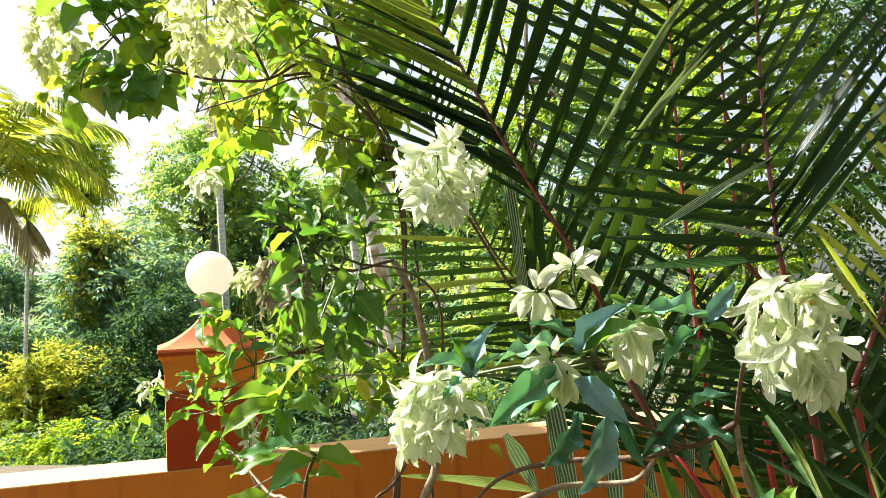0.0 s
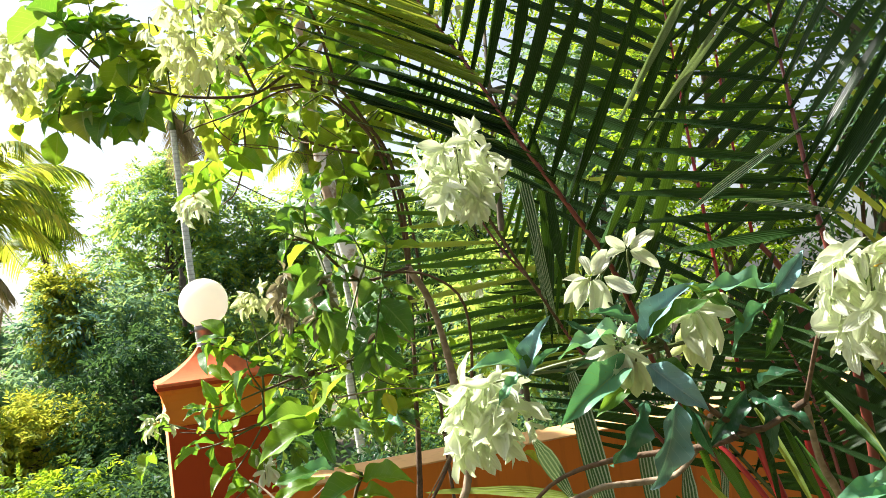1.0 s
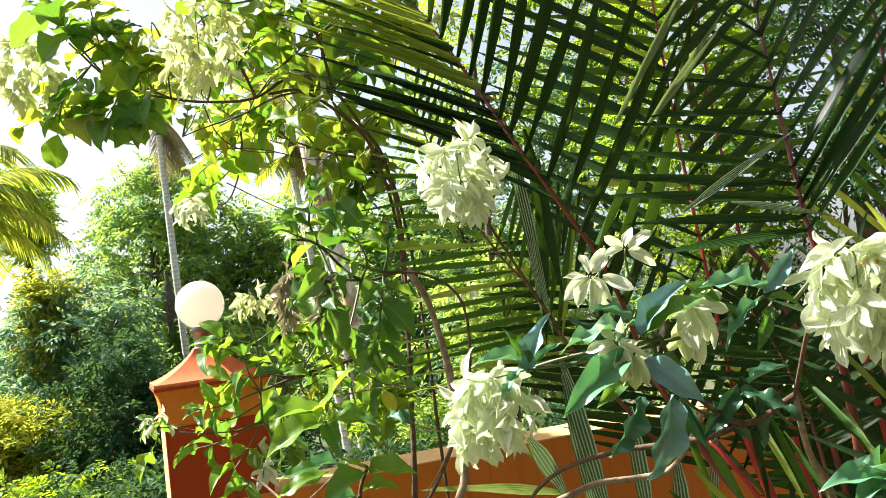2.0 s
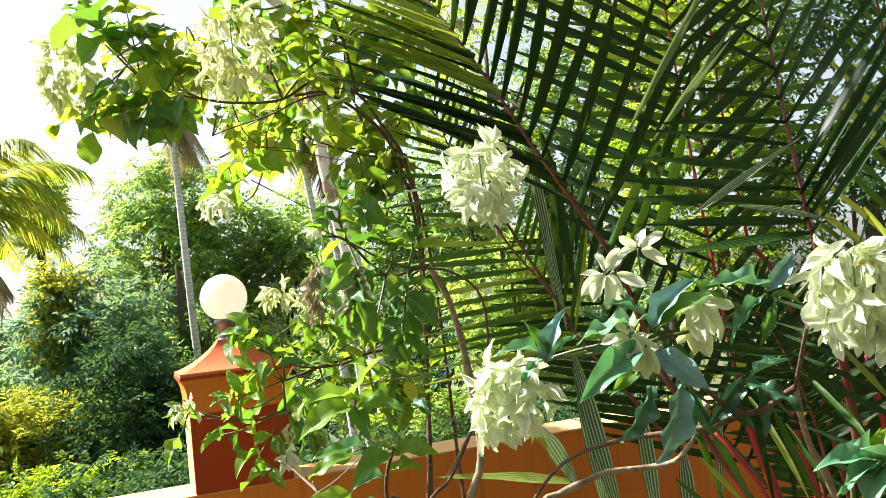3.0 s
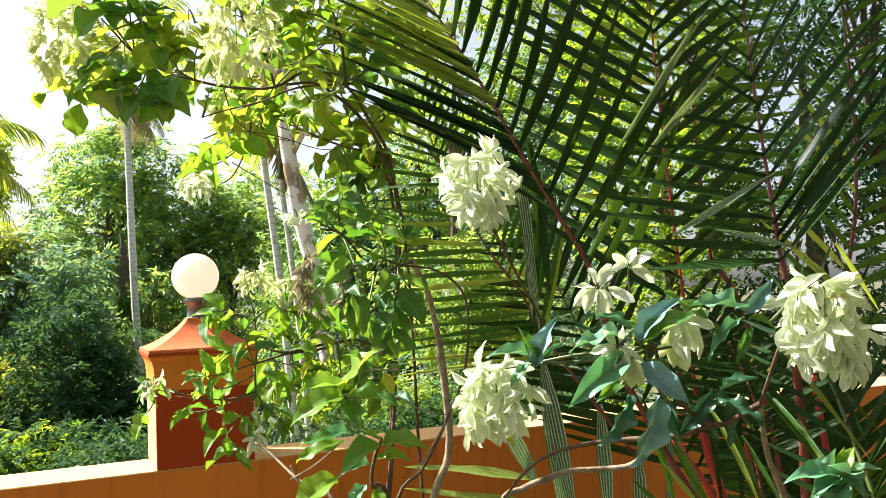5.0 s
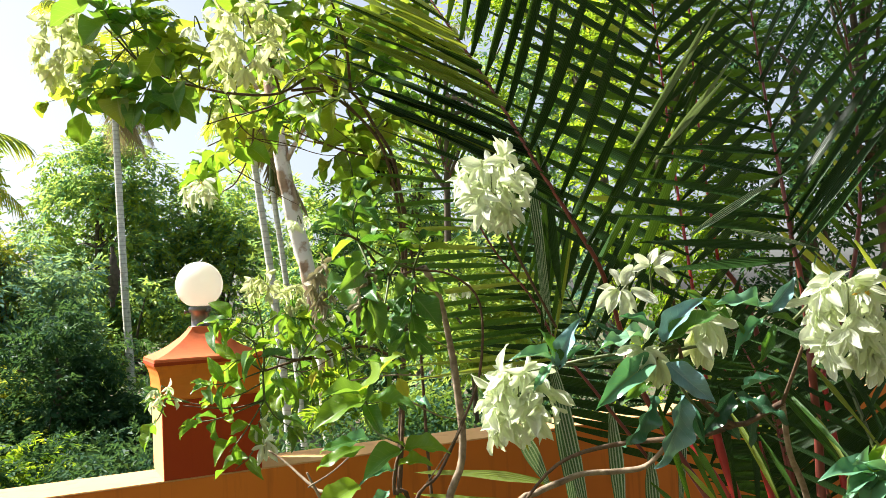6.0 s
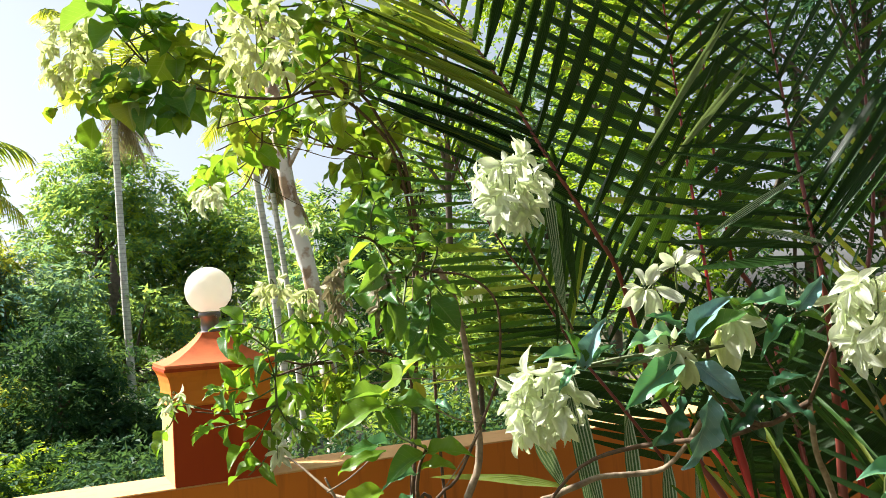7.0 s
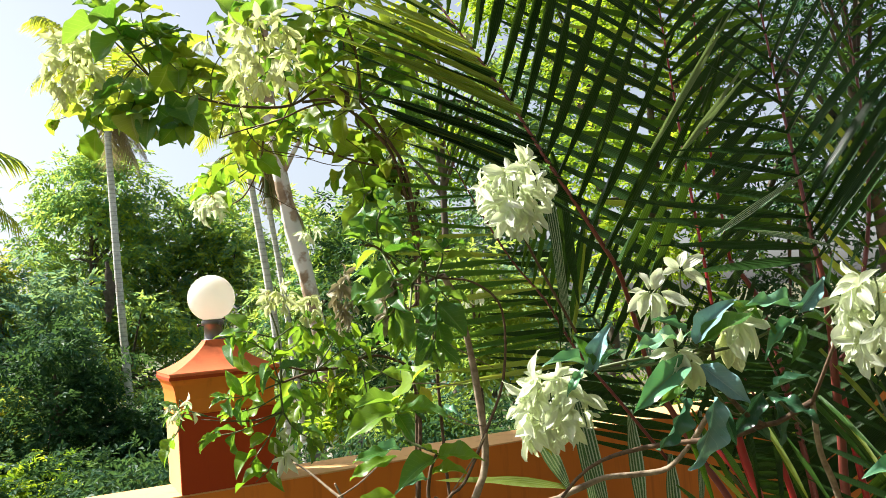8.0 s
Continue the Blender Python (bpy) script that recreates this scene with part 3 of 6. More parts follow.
    ln = size * g.uniform(0.7, 1.25, (sprays, per, 1)) * (1 - 0.25 * f)
    hw = ln * ratio * 0.5
    v = np.stack([base, base + la * ln * 0.45 + ls * hw + nn * ln * 0.08, base + la * ln - nn * ln * 0.12,
                  base + la * ln * 0.45 - ls * hw + nn * ln * 0.08], axis=2).reshape(-1, 3)
    k = np.arange(sprays * per)[:, None] * 4
    faces = np.concatenate([k + [0, 1, 2], k + [0, 2, 3]], axis=1).reshape(-1, 3)
    me = bpy.data.meshes.new(name)
    me.from_pydata(v.tolist(), [], faces.tolist())
    me.materials.append(material)
    return part(name, me, None, parent, label, m=Matrix.Identity(4), kind="stuff")


def clumped(g, centre, radii, n, small):
    """Clumps spread through an egg-shaped crown, thinner inside."""
    out = []
    for _ in range(n):
        while True:
            d = [g.uniform(-1, 1) for _ in range(3)]
            q = sum(abs(c) ** 2.6 for c in d)
            if 0.12 < q < 1:
                break
        q = g.choice((0.9, 1.0, 1.0, 1.12))
        s = small * g.uniform(0.6, 1.4)
        out.append((tuple(centre[i] + d[i] * radii[i] * q for i in range(3)), (s, s, s * 0.7)))
    return out


def ground_z(y):
    """The garden is level; behind its wall the land falls away."""
    u = min(max((y - 6) / 20, 0), 1)
    return -3.2 * u * u * (3 - 2 * u)


def tree(place, height, centre, radii, clumps, leaves, leaf, foliage, label, seed, trunk_r=0.16, wood=None, small=0.55, limbs=7, apex=None):
    """A broad-leaved tree: tapered trunk, limbs to its clumps, and a crown of loose leaves."""
    g = random.Random(seed)
    x, y, z = place[0], place[1], ground_z(place[1])
    t = thing("tree", (x, y, z), label, "tree")
    top = apex or (centre[0], centre[1], centre[2] + radii[2] * 0.5)
    mid = (x * 0.6 + top[0] * 0.4 + g.uniform(-.2, .2), y * 0.6 + top[1] * 0.4, z + height * 0.4)
    part("trunk", tube([(x, y, z - 0.1), mid, top], trunk_r, trunk_r * 0.25, 9, 14, 0.3), wood or M_BARK_DARK, t)
    cl = clumped(g, centre, radii, clumps, small)
    for c, _ in cl[:limbs]:
        f = g.uniform(0.35, 0.8)
        root = Vector(mid).lerp(Vector(top), f)
        part("limb", tube([root, root.lerp(Vector(c), 0.5) + Vector((0, 0, 0.15)), c], trunk_r * 0.35, 0.012, 6), wood or M_BARK_DARK, t)
    spray_cloud("crown", cl, leaves, leaf, foliage, t, seed)
    return t


def feather(g, base, tip, sag, n, ln, out):
    """Adds one far palm frond to out (verts, faces): a rib strip and paired leaflets."""
    b, t = Vector(base), Vector(tip)
    side = (t - b).cross(Vector((0, 0, 1))).normalized()
    vs, fs = out
    for i in range(n):
        f = 0.12 + 0.88 * i / n
        p = b.lerp(t, f) + Vector((0, 0, sag * 4 * f * (1 - f)))
        q = b.lerp(t, f + 0.02) + Vector((0, 0, sag * 4 * (f + .02) * (1 - f - .02)))
        along = (q - p).normalized()
        for s in (1, -1):
            d = (side * s * 0.9 + along * 0.8 + Vector((0, 0, -0.35 - 0.5 * g.random()))).normalized()
            l = ln * (0.5 + 0.5 * math.sin(math.pi * min(1, f * 0.85 + 0.1))) * g.uniform(0.8, 1.1)
            w = along * 0.022
            k = len(vs)
            vs += [p - w, p + w, p + d * l * 0.55 + w * 1.1, p + d * l + Vector((0, 0, -0.18 * l)), p + d * l * 0.55 - w * 0.9]
            fs += [(k, k + 1, k + 2, k + 4), (k + 4, k + 2, k + 3)]


def dead_sheath(parent, top, length, width, seed):
    """A withered leaf base that hangs down a palm's trunk."""
    g = random.Random(seed)

    def shape(u, v):
        w = width * (0.25 + 0.75 * math.sin(math.pi * (0.1 + 0.75 * v)) ** 2) * (1 + 0.3 * math.sin(23 * v + 4 * u) * abs(u))
        return (top[0] + u * w * 0.5 + 0.05 * math.sin(4 * v), top[1] - 0.07 - 0.03 * math.cos(2 * u), top[2] - v * length + 0.03 * g.random())
    part("dead_sheath", sheet(6, 10, shape, M_BARK_DARK, "dead_sheath"), None, parent, "withered brown leaf sheath hanging on the trunk")


def areca(place, height, r, lean, fronds, reach, label, seed, dry=3, sweep=(0, 360), lift=0.0):
    """A slender feather palm: ringed trunk, green crownshaft, arching fronds and a few dry ones."""
    g = random.Random(seed)
    t = thing("areca_palm", place, label, "palm tree", "slender palms")
    base = Vector(place)
    top = base + Vector((lean[0], lean[1], height))
    mid = base.lerp(top, 0.5) + Vector((g.uniform(-.08, .08), 0, 0))
    part("trunk", tube([base - Vector((0, 0, .1)), mid, top], r * 1.15, r * 0.85, 10, 30), M_BARK_PALM, t)
    part("crownshaft", tube([top, top + Vector((0, 0, 0.35)), top + Vector((0, 0, 0.75))], r * 1.0, r * 0.45, 10), M_RACHIS_GREEN, t)
    c = top + Vector((0, 0, 0.7))
    for i in range(fronds + dry):
        a = radians(sweep[0] + (sweep[1] - sweep[0]) * (i + g.uniform(-.3, .3)) / fronds)
        dryf = i >= fronds
        rise = g.uniform(-0.9, -0.5) if dryf else g.uniform(-0.35, 0.75) + lift
        rr = reach * g.uniform(0.75, 1.1) * (0.45 if dryf else 1)
        tip = c + Vector((math.cos(a) * rr, math.sin(a) * rr, rise * reach))
        sag = reach * (0.1 if dryf else 0.28)
        rib = part("frond", tube([c, c.lerp(tip, .5) + Vector((0, 0, sag)), tip], 0.02, 0.006, 5), M_RACHIS_GREEN, t)
        out = ([], [])
        feather(g, c, tip, sag, 46, reach * 0.36, out)
        me = bpy.data.meshes.new("foliage")
        me.from_pydata(out[0], [], out[1])
        me.materials.append(M_FROND_DRY if dryf else M_FROND_FAR)
        part("foliage", me, None, rib, kind="stuff")
    return t


# ---- ground, wall, pillar ----
WALL_TURN = radians(22.0)
WU = Vector((math.cos(WALL_TURN), math.sin(WALL_TURN), 0))
WN = Vector((-math.sin(WALL_TURN), math.cos(WALL_TURN), 0))
CORNER = Vector((-1.324, 3.475, 0))
WALL_TOP, THICK, PIL_W, PIL_D = 0.907, 0.33, 0.43, 0.365


def wall_m(s, n, z):
    """Pose whose x runs along the wall; s along it from the pillar's near corner, n through it."""
    p = CORNER + WU * s + WN * n
    return Matrix.Translation((p.x, p.y, z)) @ Matrix.Rotation(WALL_TURN, 4, 'Z')


def block(x0, x1, y0, y1, z0, z1, bevel=0.006, segs=2):
    bm = bmesh.new()
    bmesh.ops.create_cube(bm, size=1)
    for v in bm.verts:
        v.co = Vector((x0 if v.co.x < 0 else x1, y0 if v.co.y < 0 else y1, z0 if v.co.z < 0 else z1))
    if bevel:
        bmesh.ops.bevel(bm, geom=bm.edges[:], offset=bevel, segments=segs, affect='EDGES')
    return bm


def ground_sheet():
    bm = bmesh.new()
    bmesh.ops.create_grid(bm, x_segments=110, y_segments=110, size=1)
    for v in bm.verts:
        v.co.x, v.co.y = (math.copysign(abs(v.co.x) ** 3, v.co.x) * 900, math.copysign(abs(v.co.y) ** 3, v.co.y) * 900 + 5)
        v.co.z = ground_z(v.co.y) - 0.02 + 0.03 * noise.noise(v.co * 0.8)
    return bm


tagged(part("ground", ground_sheet(), M_GROUND, None), "dark garden soil with leaf litter and moss", "ground", kind="structure")

wall_body = block(-7, 10, 0, THICK, 0, WALL_TOP - 0.007, 0.002)
garden_wall = part("wall_garden", wall_body, M_ORANGE, None, m=wall_m(0, 0, 0), smooth=False)
tagged(garden_wall, "low plastered garden wall painted orange with drip stains", "wall", kind="structure")
# thin top slab that carries the sunlit pale colour along the wall
coping = part("coping", block(-7, 10, -0.001, THICK + 0.001, WALL_TOP - 0.007, WALL_TOP, 0.003), M_SUNLIT_ORANGE, garden_wall,
              "flat wall top with sunlight put into its pale colour", wall_m(0, 0, 0), smooth=False)

# unseen plain walls and slab added behind and beside the camera to block skylight
unseen_back = part("wall_unseen_back", block(-2.2, 3.6, -1.9, -1.7, 0, 5.0, 0.01), M_UNSEEN_WALL, None, smooth=False)
tagged(unseen_back, "unseen plain plastered wall in a dull tan, added to block light", "wall", kind="structure")
unseen_side = part("wall_unseen_side", block(3.6, 3.8, -1.9, 3.0, 0, 5.0, 0.01), M_UNSEEN_WALL, None, smooth=False)
tagged(unseen_side, "unseen plain plastered wall in a dull tan, added to block light", "wall", kind="structure")
unseen_slab = part("ceiling_unseen", block(-2.2, 3.8, -1.9, 0.1, 3.3, 3.42, 0.01), M_UNSEEN_WALL, None, smooth=False)
tagged(unseen_slab, "unseen plain concrete slab added overhead to block skylight", "roof", kind="structure")

pillar = thing("wall_pillar", CORNER + WU * (PIL_W / 2) + WN * (PIL_D / 2) + Vector((0, 0, WALL_TOP)),
               "square orange and red painted pillar with a flared cap on the garden wall", "pillar")
PM = wall_m(PIL_W / 2 - 0.006, PIL_D / 2, 0)
HX, HY = PIL_W / 2, PIL_D / 2


def rings(levels, material_slots=None):
    """A square body through levels of (z, overhang beyond the shaft)."""
    bm = bmesh.new()
    prev = None
    for z, o in levels:
        ring = [bm.verts.new((sx * (HX + o), sy * (HY + o), z)) for sx, sy in ((-1, -1), (1, -1), (1, 1), (-1, 1))]
        if prev:
            for i in range(4):
                bm.faces.new((prev[i], prev[(i + 1) % 4], ring[(i + 1) % 4], ring[i]))
        else:
            bm.faces.new(reversed(ring))
        prev = ring
    bm.faces.new(prev)
    return bm


# pale shaft colour imitates the sun on the pillar's end face
part("shaft", block(-HX, HX, -HY, HY, WALL_TOP, 1.25, 0.005), M_SUNLIT_ORANGE, pillar, "", PM, False)
part("pier", block(-HX, HX, THICK - HY + 0.002, HY, -0.1, WALL_TOP, 0.005), M_ORANGE, pillar, "plastered pier behind the wall", PM, False)
part("front_panel", block(-HX + 0.001, HX - 0.001, -HY - 0.003, -HY + 0.01, WALL_TOP + 0.001, 1.249, 0.002, 1), M_RED_PAINT, pillar,
     "smooth brick-red painted face", PM, False)
part("neck", rings([(1.25, 0.003), (1.258, 0.008), (1.267, 0.003), (1.315, 0.002), (1.355, 0.007), (1.382, 0.015), (1.400, 0.026), (1.412, 0.028)]),
     M_ORANGE, pillar, "orange flared neck moulding", PM, False)
cap_levels = [(1.412, 0.022), (1.416, 0.028), (1.428, 0.028), (1.434, 0.024)]
for i in range(1, 13):
    f = i / 12
    cap_levels.append((1.434 + 0.133 * f ** 1.3, 0.029 - (HY + 0.029 - 0.052) * (1 - (1 - f) ** 1.25)))
cap_bm = rings(cap_levels)
for v in cap_bm.verts:      # draw the long side in, so that the top is square
    f = min(1, max(0, (v.co.z - 1.434) / 0.133))
    half = HX + 0.029 - (HX + 0.029 - 0.052) * (1 - (1 - f ** 0.77) ** 1.25)
    if f > 0:
        v.co.x = math.copysign(half, v.co.x)
part("cap", cap_bm, M_CAP, pillar, "concave terracotta-red cap", PM, False)

part("rim", rings([(1.404, 0.020), (1.406, 0.031), (1.419, 0.031), (1.421, 0.027)]), M_RED_PAINT, pillar, "brick-red painted edge of the cap", PM, False)
lamp = thing("globe_lamp", PM @ Vector((0, 0, 1.567)), "white glass globe lamp on a steel collar atop the pillar", "lamp")


def turned(profile, segs=32):
    """A body turned round z through (radius, z)."""
    bm = bmesh.new()
    prev = None
    for rad, z in profile:
        ring = [bm.verts.new((rad * math.cos(2 * math.pi * i / segs), rad * math.sin(2 * math.pi * i / segs), z)) for i in range(segs)]
        if prev:
            for i in range(segs):
                bm.faces.new((prev[i], prev[(i + 1) % segs], ring[(i + 1) % segs], ring[i]))
        else:
            bm.faces.new(reversed(ring))
        prev = ring
    bm.faces.new(prev)
    return bm


LM = PM @ Matrix.Translation((-0.004, 0.014, 1.562))
part("collar", turned([(0.046, -0.004), (0.046, 0.004), (0.042, 0.008), (0.042, 0.070), (0.052, 0.074), (0.052, 0.094), (0.046, 0.098)]), M_STEEL, lamp, "shiny steel collar", LM)
part("foot_ring", turned([(0.050, -0.006), (0.052, 0.0), (0.050, 0.008)]), M_DARK, lamp, "dark foot ring", LM)
for i in range(3):
    a = 2.1 * i + 0.9
    part("screw", turned([(0.004, 0), (0.004, 0.014), (0.008, 0.015), (0.008, 0.022)], 10), M_STEEL, lamp, "",
         LM @ Matrix.Translation((0.050 * math.cos(a), 0.050 * math.sin(a), 0.075)) @ Matrix.Rotation(a, 4, 'Z') @ Matrix.Rotation(radians(90), 4, 'Y'))
globe = []
for i in range(25):
    a = -1.16 + (1.5707 + 1.16) * i / 24
    globe.append((max(0.109 * math.cos(a), 0.0008), 0.200 + 0.109 * math.sin(a)))
M_GLOBE, gn, gl = mat("opal_glass")
g_white, g_pass = gn.new("ShaderNodeRGB"), gn.new("ShaderNodeRGB")
g_white.outputs[0].default_value = (0.90, 0.88, 0.83, 1)
g_pass.outputs[0].default_value = (0.95, 0.92, 0.85, 1)
leaf_surface(M_GLOBE, gn, gl, g_white.outputs[0], g_pass.outputs[0], 0.5, 0.2)
part("globe", turned(globe, 40), M_GLOBE, lamp, "white opal globe", LM)


# ---- trees behind the wall ----
tree((-11.14, 32.00, -3.20), 7.25, (-11.14, 32.00, 4.05), (2.57, 2.32, 4.36), 126, 27609, 0.28, M_TREE_MIX, "tall bluish green tree with sunlit yellow-green top", 1, 0.22, small=0.68, limbs=14)
tree((-9.38, 29.50, -3.20), 2.80, (-9.38, 29.50, -0.40), (3.02, 2.72, 3.02), 90, 14500, 0.27, M_TREE_MIX, "dense bluish green tree behind the wall", 2, 0.2, small=0.62, limbs=10)
tree((-6.82, 33.00, -3.20), 5.76, (-6.82, 33.00, 2.56), (2.14, 1.92, 4.38), 97, 18163, 0.28, M_TREE_MIX, "leafy green tree standing behind the wall", 5, 0.2, small=0.66, limbs=10)
tree((-11.68, 26.00, -3.20), 4.17, (-11.68, 26.00, 0.97), (2.04, 1.84, 2.93), 95, 14000, 0.25, M_TREE_BLUE, "bushy tree with small bluish green leaves", 3, 0.2, small=0.58, limbs=10)
tree((-13.09, 25.00, -3.18), 1.70, (-13.09, 25.00, -1.20), (1.97, 1.77, 2.10), 80, 15000, 0.23, M_TREE_MIX, "bushy tree with bluish green leaves behind the wall", 16, 0.14, small=0.5, limbs=8)
tree((-12.20, 25.50, -3.20), 5.20, (-12.20, 25.50, 2.60), (0.62, 0.6, 1.75), 36, 5200, 0.22, M_TREE_GOLD, "slim tree with sunlit yellow leaves", 26, 0.1, small=0.42, limbs=8)
tree((-11.10, 21.00, -2.80), 2.30, (-11.10, 21.00, -1.15), (1.55, 1.10, 1.55), 80, 13500, 0.20, M_TREE_GOLD, "leafy tree with sunlit yellow leaves", 19, 0.14, small=0.45, limbs=8)
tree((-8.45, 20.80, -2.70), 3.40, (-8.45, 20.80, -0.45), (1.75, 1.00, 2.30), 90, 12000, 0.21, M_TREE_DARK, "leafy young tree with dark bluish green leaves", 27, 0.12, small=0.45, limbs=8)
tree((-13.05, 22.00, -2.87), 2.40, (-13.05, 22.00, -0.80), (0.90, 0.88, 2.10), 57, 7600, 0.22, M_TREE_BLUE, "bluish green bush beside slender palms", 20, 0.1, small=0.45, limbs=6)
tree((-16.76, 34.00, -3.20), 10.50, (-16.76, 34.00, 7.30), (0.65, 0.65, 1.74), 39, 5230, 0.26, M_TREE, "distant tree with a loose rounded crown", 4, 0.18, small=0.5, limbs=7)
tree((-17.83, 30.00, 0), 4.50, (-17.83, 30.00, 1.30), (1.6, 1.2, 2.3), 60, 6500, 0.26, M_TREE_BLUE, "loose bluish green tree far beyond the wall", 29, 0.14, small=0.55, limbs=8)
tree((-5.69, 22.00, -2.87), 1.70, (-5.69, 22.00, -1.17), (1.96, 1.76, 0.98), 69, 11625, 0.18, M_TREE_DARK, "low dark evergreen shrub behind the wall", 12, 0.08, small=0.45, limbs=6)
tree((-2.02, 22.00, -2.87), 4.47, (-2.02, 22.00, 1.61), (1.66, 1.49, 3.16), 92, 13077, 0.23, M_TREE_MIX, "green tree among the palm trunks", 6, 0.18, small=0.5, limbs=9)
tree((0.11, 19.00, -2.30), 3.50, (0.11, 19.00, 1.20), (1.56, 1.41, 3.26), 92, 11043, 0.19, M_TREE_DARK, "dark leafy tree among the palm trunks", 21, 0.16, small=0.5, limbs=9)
tree((0.28, 16.00, -1.60), 5.47, (0.28, 16.00, 3.87), (0.99, 0.89, 2.75), 60, 5250, 0.17, M_TREE_MIX, "green tree with backlit leaves", 7, 0.14, small=0.42, limbs=8)
tree((2.70, 15.00, -1.36), 4.47, (2.70, 15.00, 3.11), (1.65, 1.49, 3.10), 90, 12750, 0.17, M_TREE_BLUE, "pale bluish green tree behind the palms", 8, 0.14, small=0.42, limbs=9)
tree((3.52, 11.00, 0), 4.69, (3.52, 11.00, 2.94), (1.15, 1.03, 2.90), 60, 15000, 0.12, M_TREE, "tall dark leafy tree behind the palms", 9, 0.16, small=0.45, limbs=7)
tree((5.00, 10.00, 0), 4.82, (5.00, 10.00, 3.04), (1.18, 1.07, 2.96), 60, 15000, 0.12, M_TREE_DARK, "tall leafy tree behind the palms", 10, 0.16, small=0.45, limbs=7)
tree((3.08, 13.00, 0), 7.56, (3.08, 13.00, 6.86), (1.53, 1.38, 1.17), 40, 11000, 0.13, M_TREE, "high tree crown behind the palms", 15, 0.16, small=0.4, limbs=7)
tree((0.88, 14.00, 0), 6.60, (0.88, 14.00, 5.48), (1.25, 1.0, 1.5), 40, 2400, 0.15, M_TREE, "loose leafy crown of a tall tree behind the palms", 28, 0.12, small=0.4, limbs=8)
tree((0.38, 7.00, 0), 1.82, (0.38, 7.00, 1.49), (0.44, 0.40, 0.54), 26, 3600, 0.1, M_TREE_LIME, "sunlit lime-green shrub behind the wall", 17, 0.04, small=0.28, limbs=4)
tree((-0.13, 6.20, 0), 0.78, (-0.13, 6.20, 0.64), (0.24, 0.22, 0.24), 16, 3500, 0.07, M_TREE_LIME, "low yellow-green clipped bush behind the wall", 11, 0.03, small=0.16, limbs=3)
tree((0.77, 8.50, 0), 1.47, (0.77, 8.50, 0.88), (1.01, 0.91, 0.98), 40, 6000, 0.11, M_TREE_BLUE, "bluish green shrub behind the wall", 13, 0.08, small=0.35, limbs=7)
areca((-8.43, 27.00, -3.20), 11.59, 0.12, (-0.41, 0.0), 14, 2.6, "tall slender palm with a pale ringed trunk", 21, 5, (0, 360), 0.25)
dead_sheath(bpy.data.objects["areca_palm"], (-8.986, 26.850, 3.816), 1.9, 0.34, 5)
areca((-2.52, 18.00, -2.07), 7.12, 0.085, (-0.60, 0.0), 10, 1.6, "slender palm with a grey ringed trunk", 22, 3, (0, 360), 0.2)
areca((-2.33, 19.00, -2.30), 6.71, 0.07, (-0.53, 0.0), 9, 1.6, "slender palm with a grey ringed trunk", 23, 3, (0, 360), 0.2)
areca((-8.75, 14.00, -1.13), 4.30, 0.06, (0.02, 0.0), 26, 2.15, "slender palm with yellowing drooping fronds", 24, 1, (0, 360), 0.0)
areca((-11.51, 20.00, -2.51), 5.59, 0.05, (0.15, 0.0), 9, 1.1, "thin palm with sparse drooping fronds", 25, 4, (0, 360), -0.1)
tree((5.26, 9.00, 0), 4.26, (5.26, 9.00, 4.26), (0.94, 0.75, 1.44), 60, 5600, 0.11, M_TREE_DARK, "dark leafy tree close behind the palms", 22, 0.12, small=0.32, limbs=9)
# added tree: its crown stays out of view and only shades the palms
tree((5.2, 4.2, 0), 4.2, (0.6, 3.7, 5.5), (3.1, 1.6, 0.5), 110, 36000, 0.15, M_TREE_DARK, "unseen dark tree added to shade the palms", 18, 0.14, small=0.45, apex=(3.5, 3.9, 5.9))
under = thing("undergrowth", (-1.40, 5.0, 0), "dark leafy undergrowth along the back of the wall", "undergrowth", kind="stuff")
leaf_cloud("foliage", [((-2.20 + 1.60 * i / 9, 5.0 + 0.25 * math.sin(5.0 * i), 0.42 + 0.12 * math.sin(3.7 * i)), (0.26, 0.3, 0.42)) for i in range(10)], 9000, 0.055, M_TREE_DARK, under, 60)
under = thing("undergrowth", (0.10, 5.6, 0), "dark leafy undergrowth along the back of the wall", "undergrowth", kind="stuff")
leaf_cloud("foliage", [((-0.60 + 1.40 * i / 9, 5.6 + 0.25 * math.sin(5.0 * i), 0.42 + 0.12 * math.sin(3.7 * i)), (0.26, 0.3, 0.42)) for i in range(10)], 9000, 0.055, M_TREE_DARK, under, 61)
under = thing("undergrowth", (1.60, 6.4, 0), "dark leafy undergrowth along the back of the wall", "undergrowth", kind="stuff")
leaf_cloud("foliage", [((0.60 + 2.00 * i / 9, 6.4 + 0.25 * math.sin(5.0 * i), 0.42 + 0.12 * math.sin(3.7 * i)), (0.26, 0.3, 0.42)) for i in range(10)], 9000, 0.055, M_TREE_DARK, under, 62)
# the M_TREE_DARK strips put the shadow among the bushes into leaf colour
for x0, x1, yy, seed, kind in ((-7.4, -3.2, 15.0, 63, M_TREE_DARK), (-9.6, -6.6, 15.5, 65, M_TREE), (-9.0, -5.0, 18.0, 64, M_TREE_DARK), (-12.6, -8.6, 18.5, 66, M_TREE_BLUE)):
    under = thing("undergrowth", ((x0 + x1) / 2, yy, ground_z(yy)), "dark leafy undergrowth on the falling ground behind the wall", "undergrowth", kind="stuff")
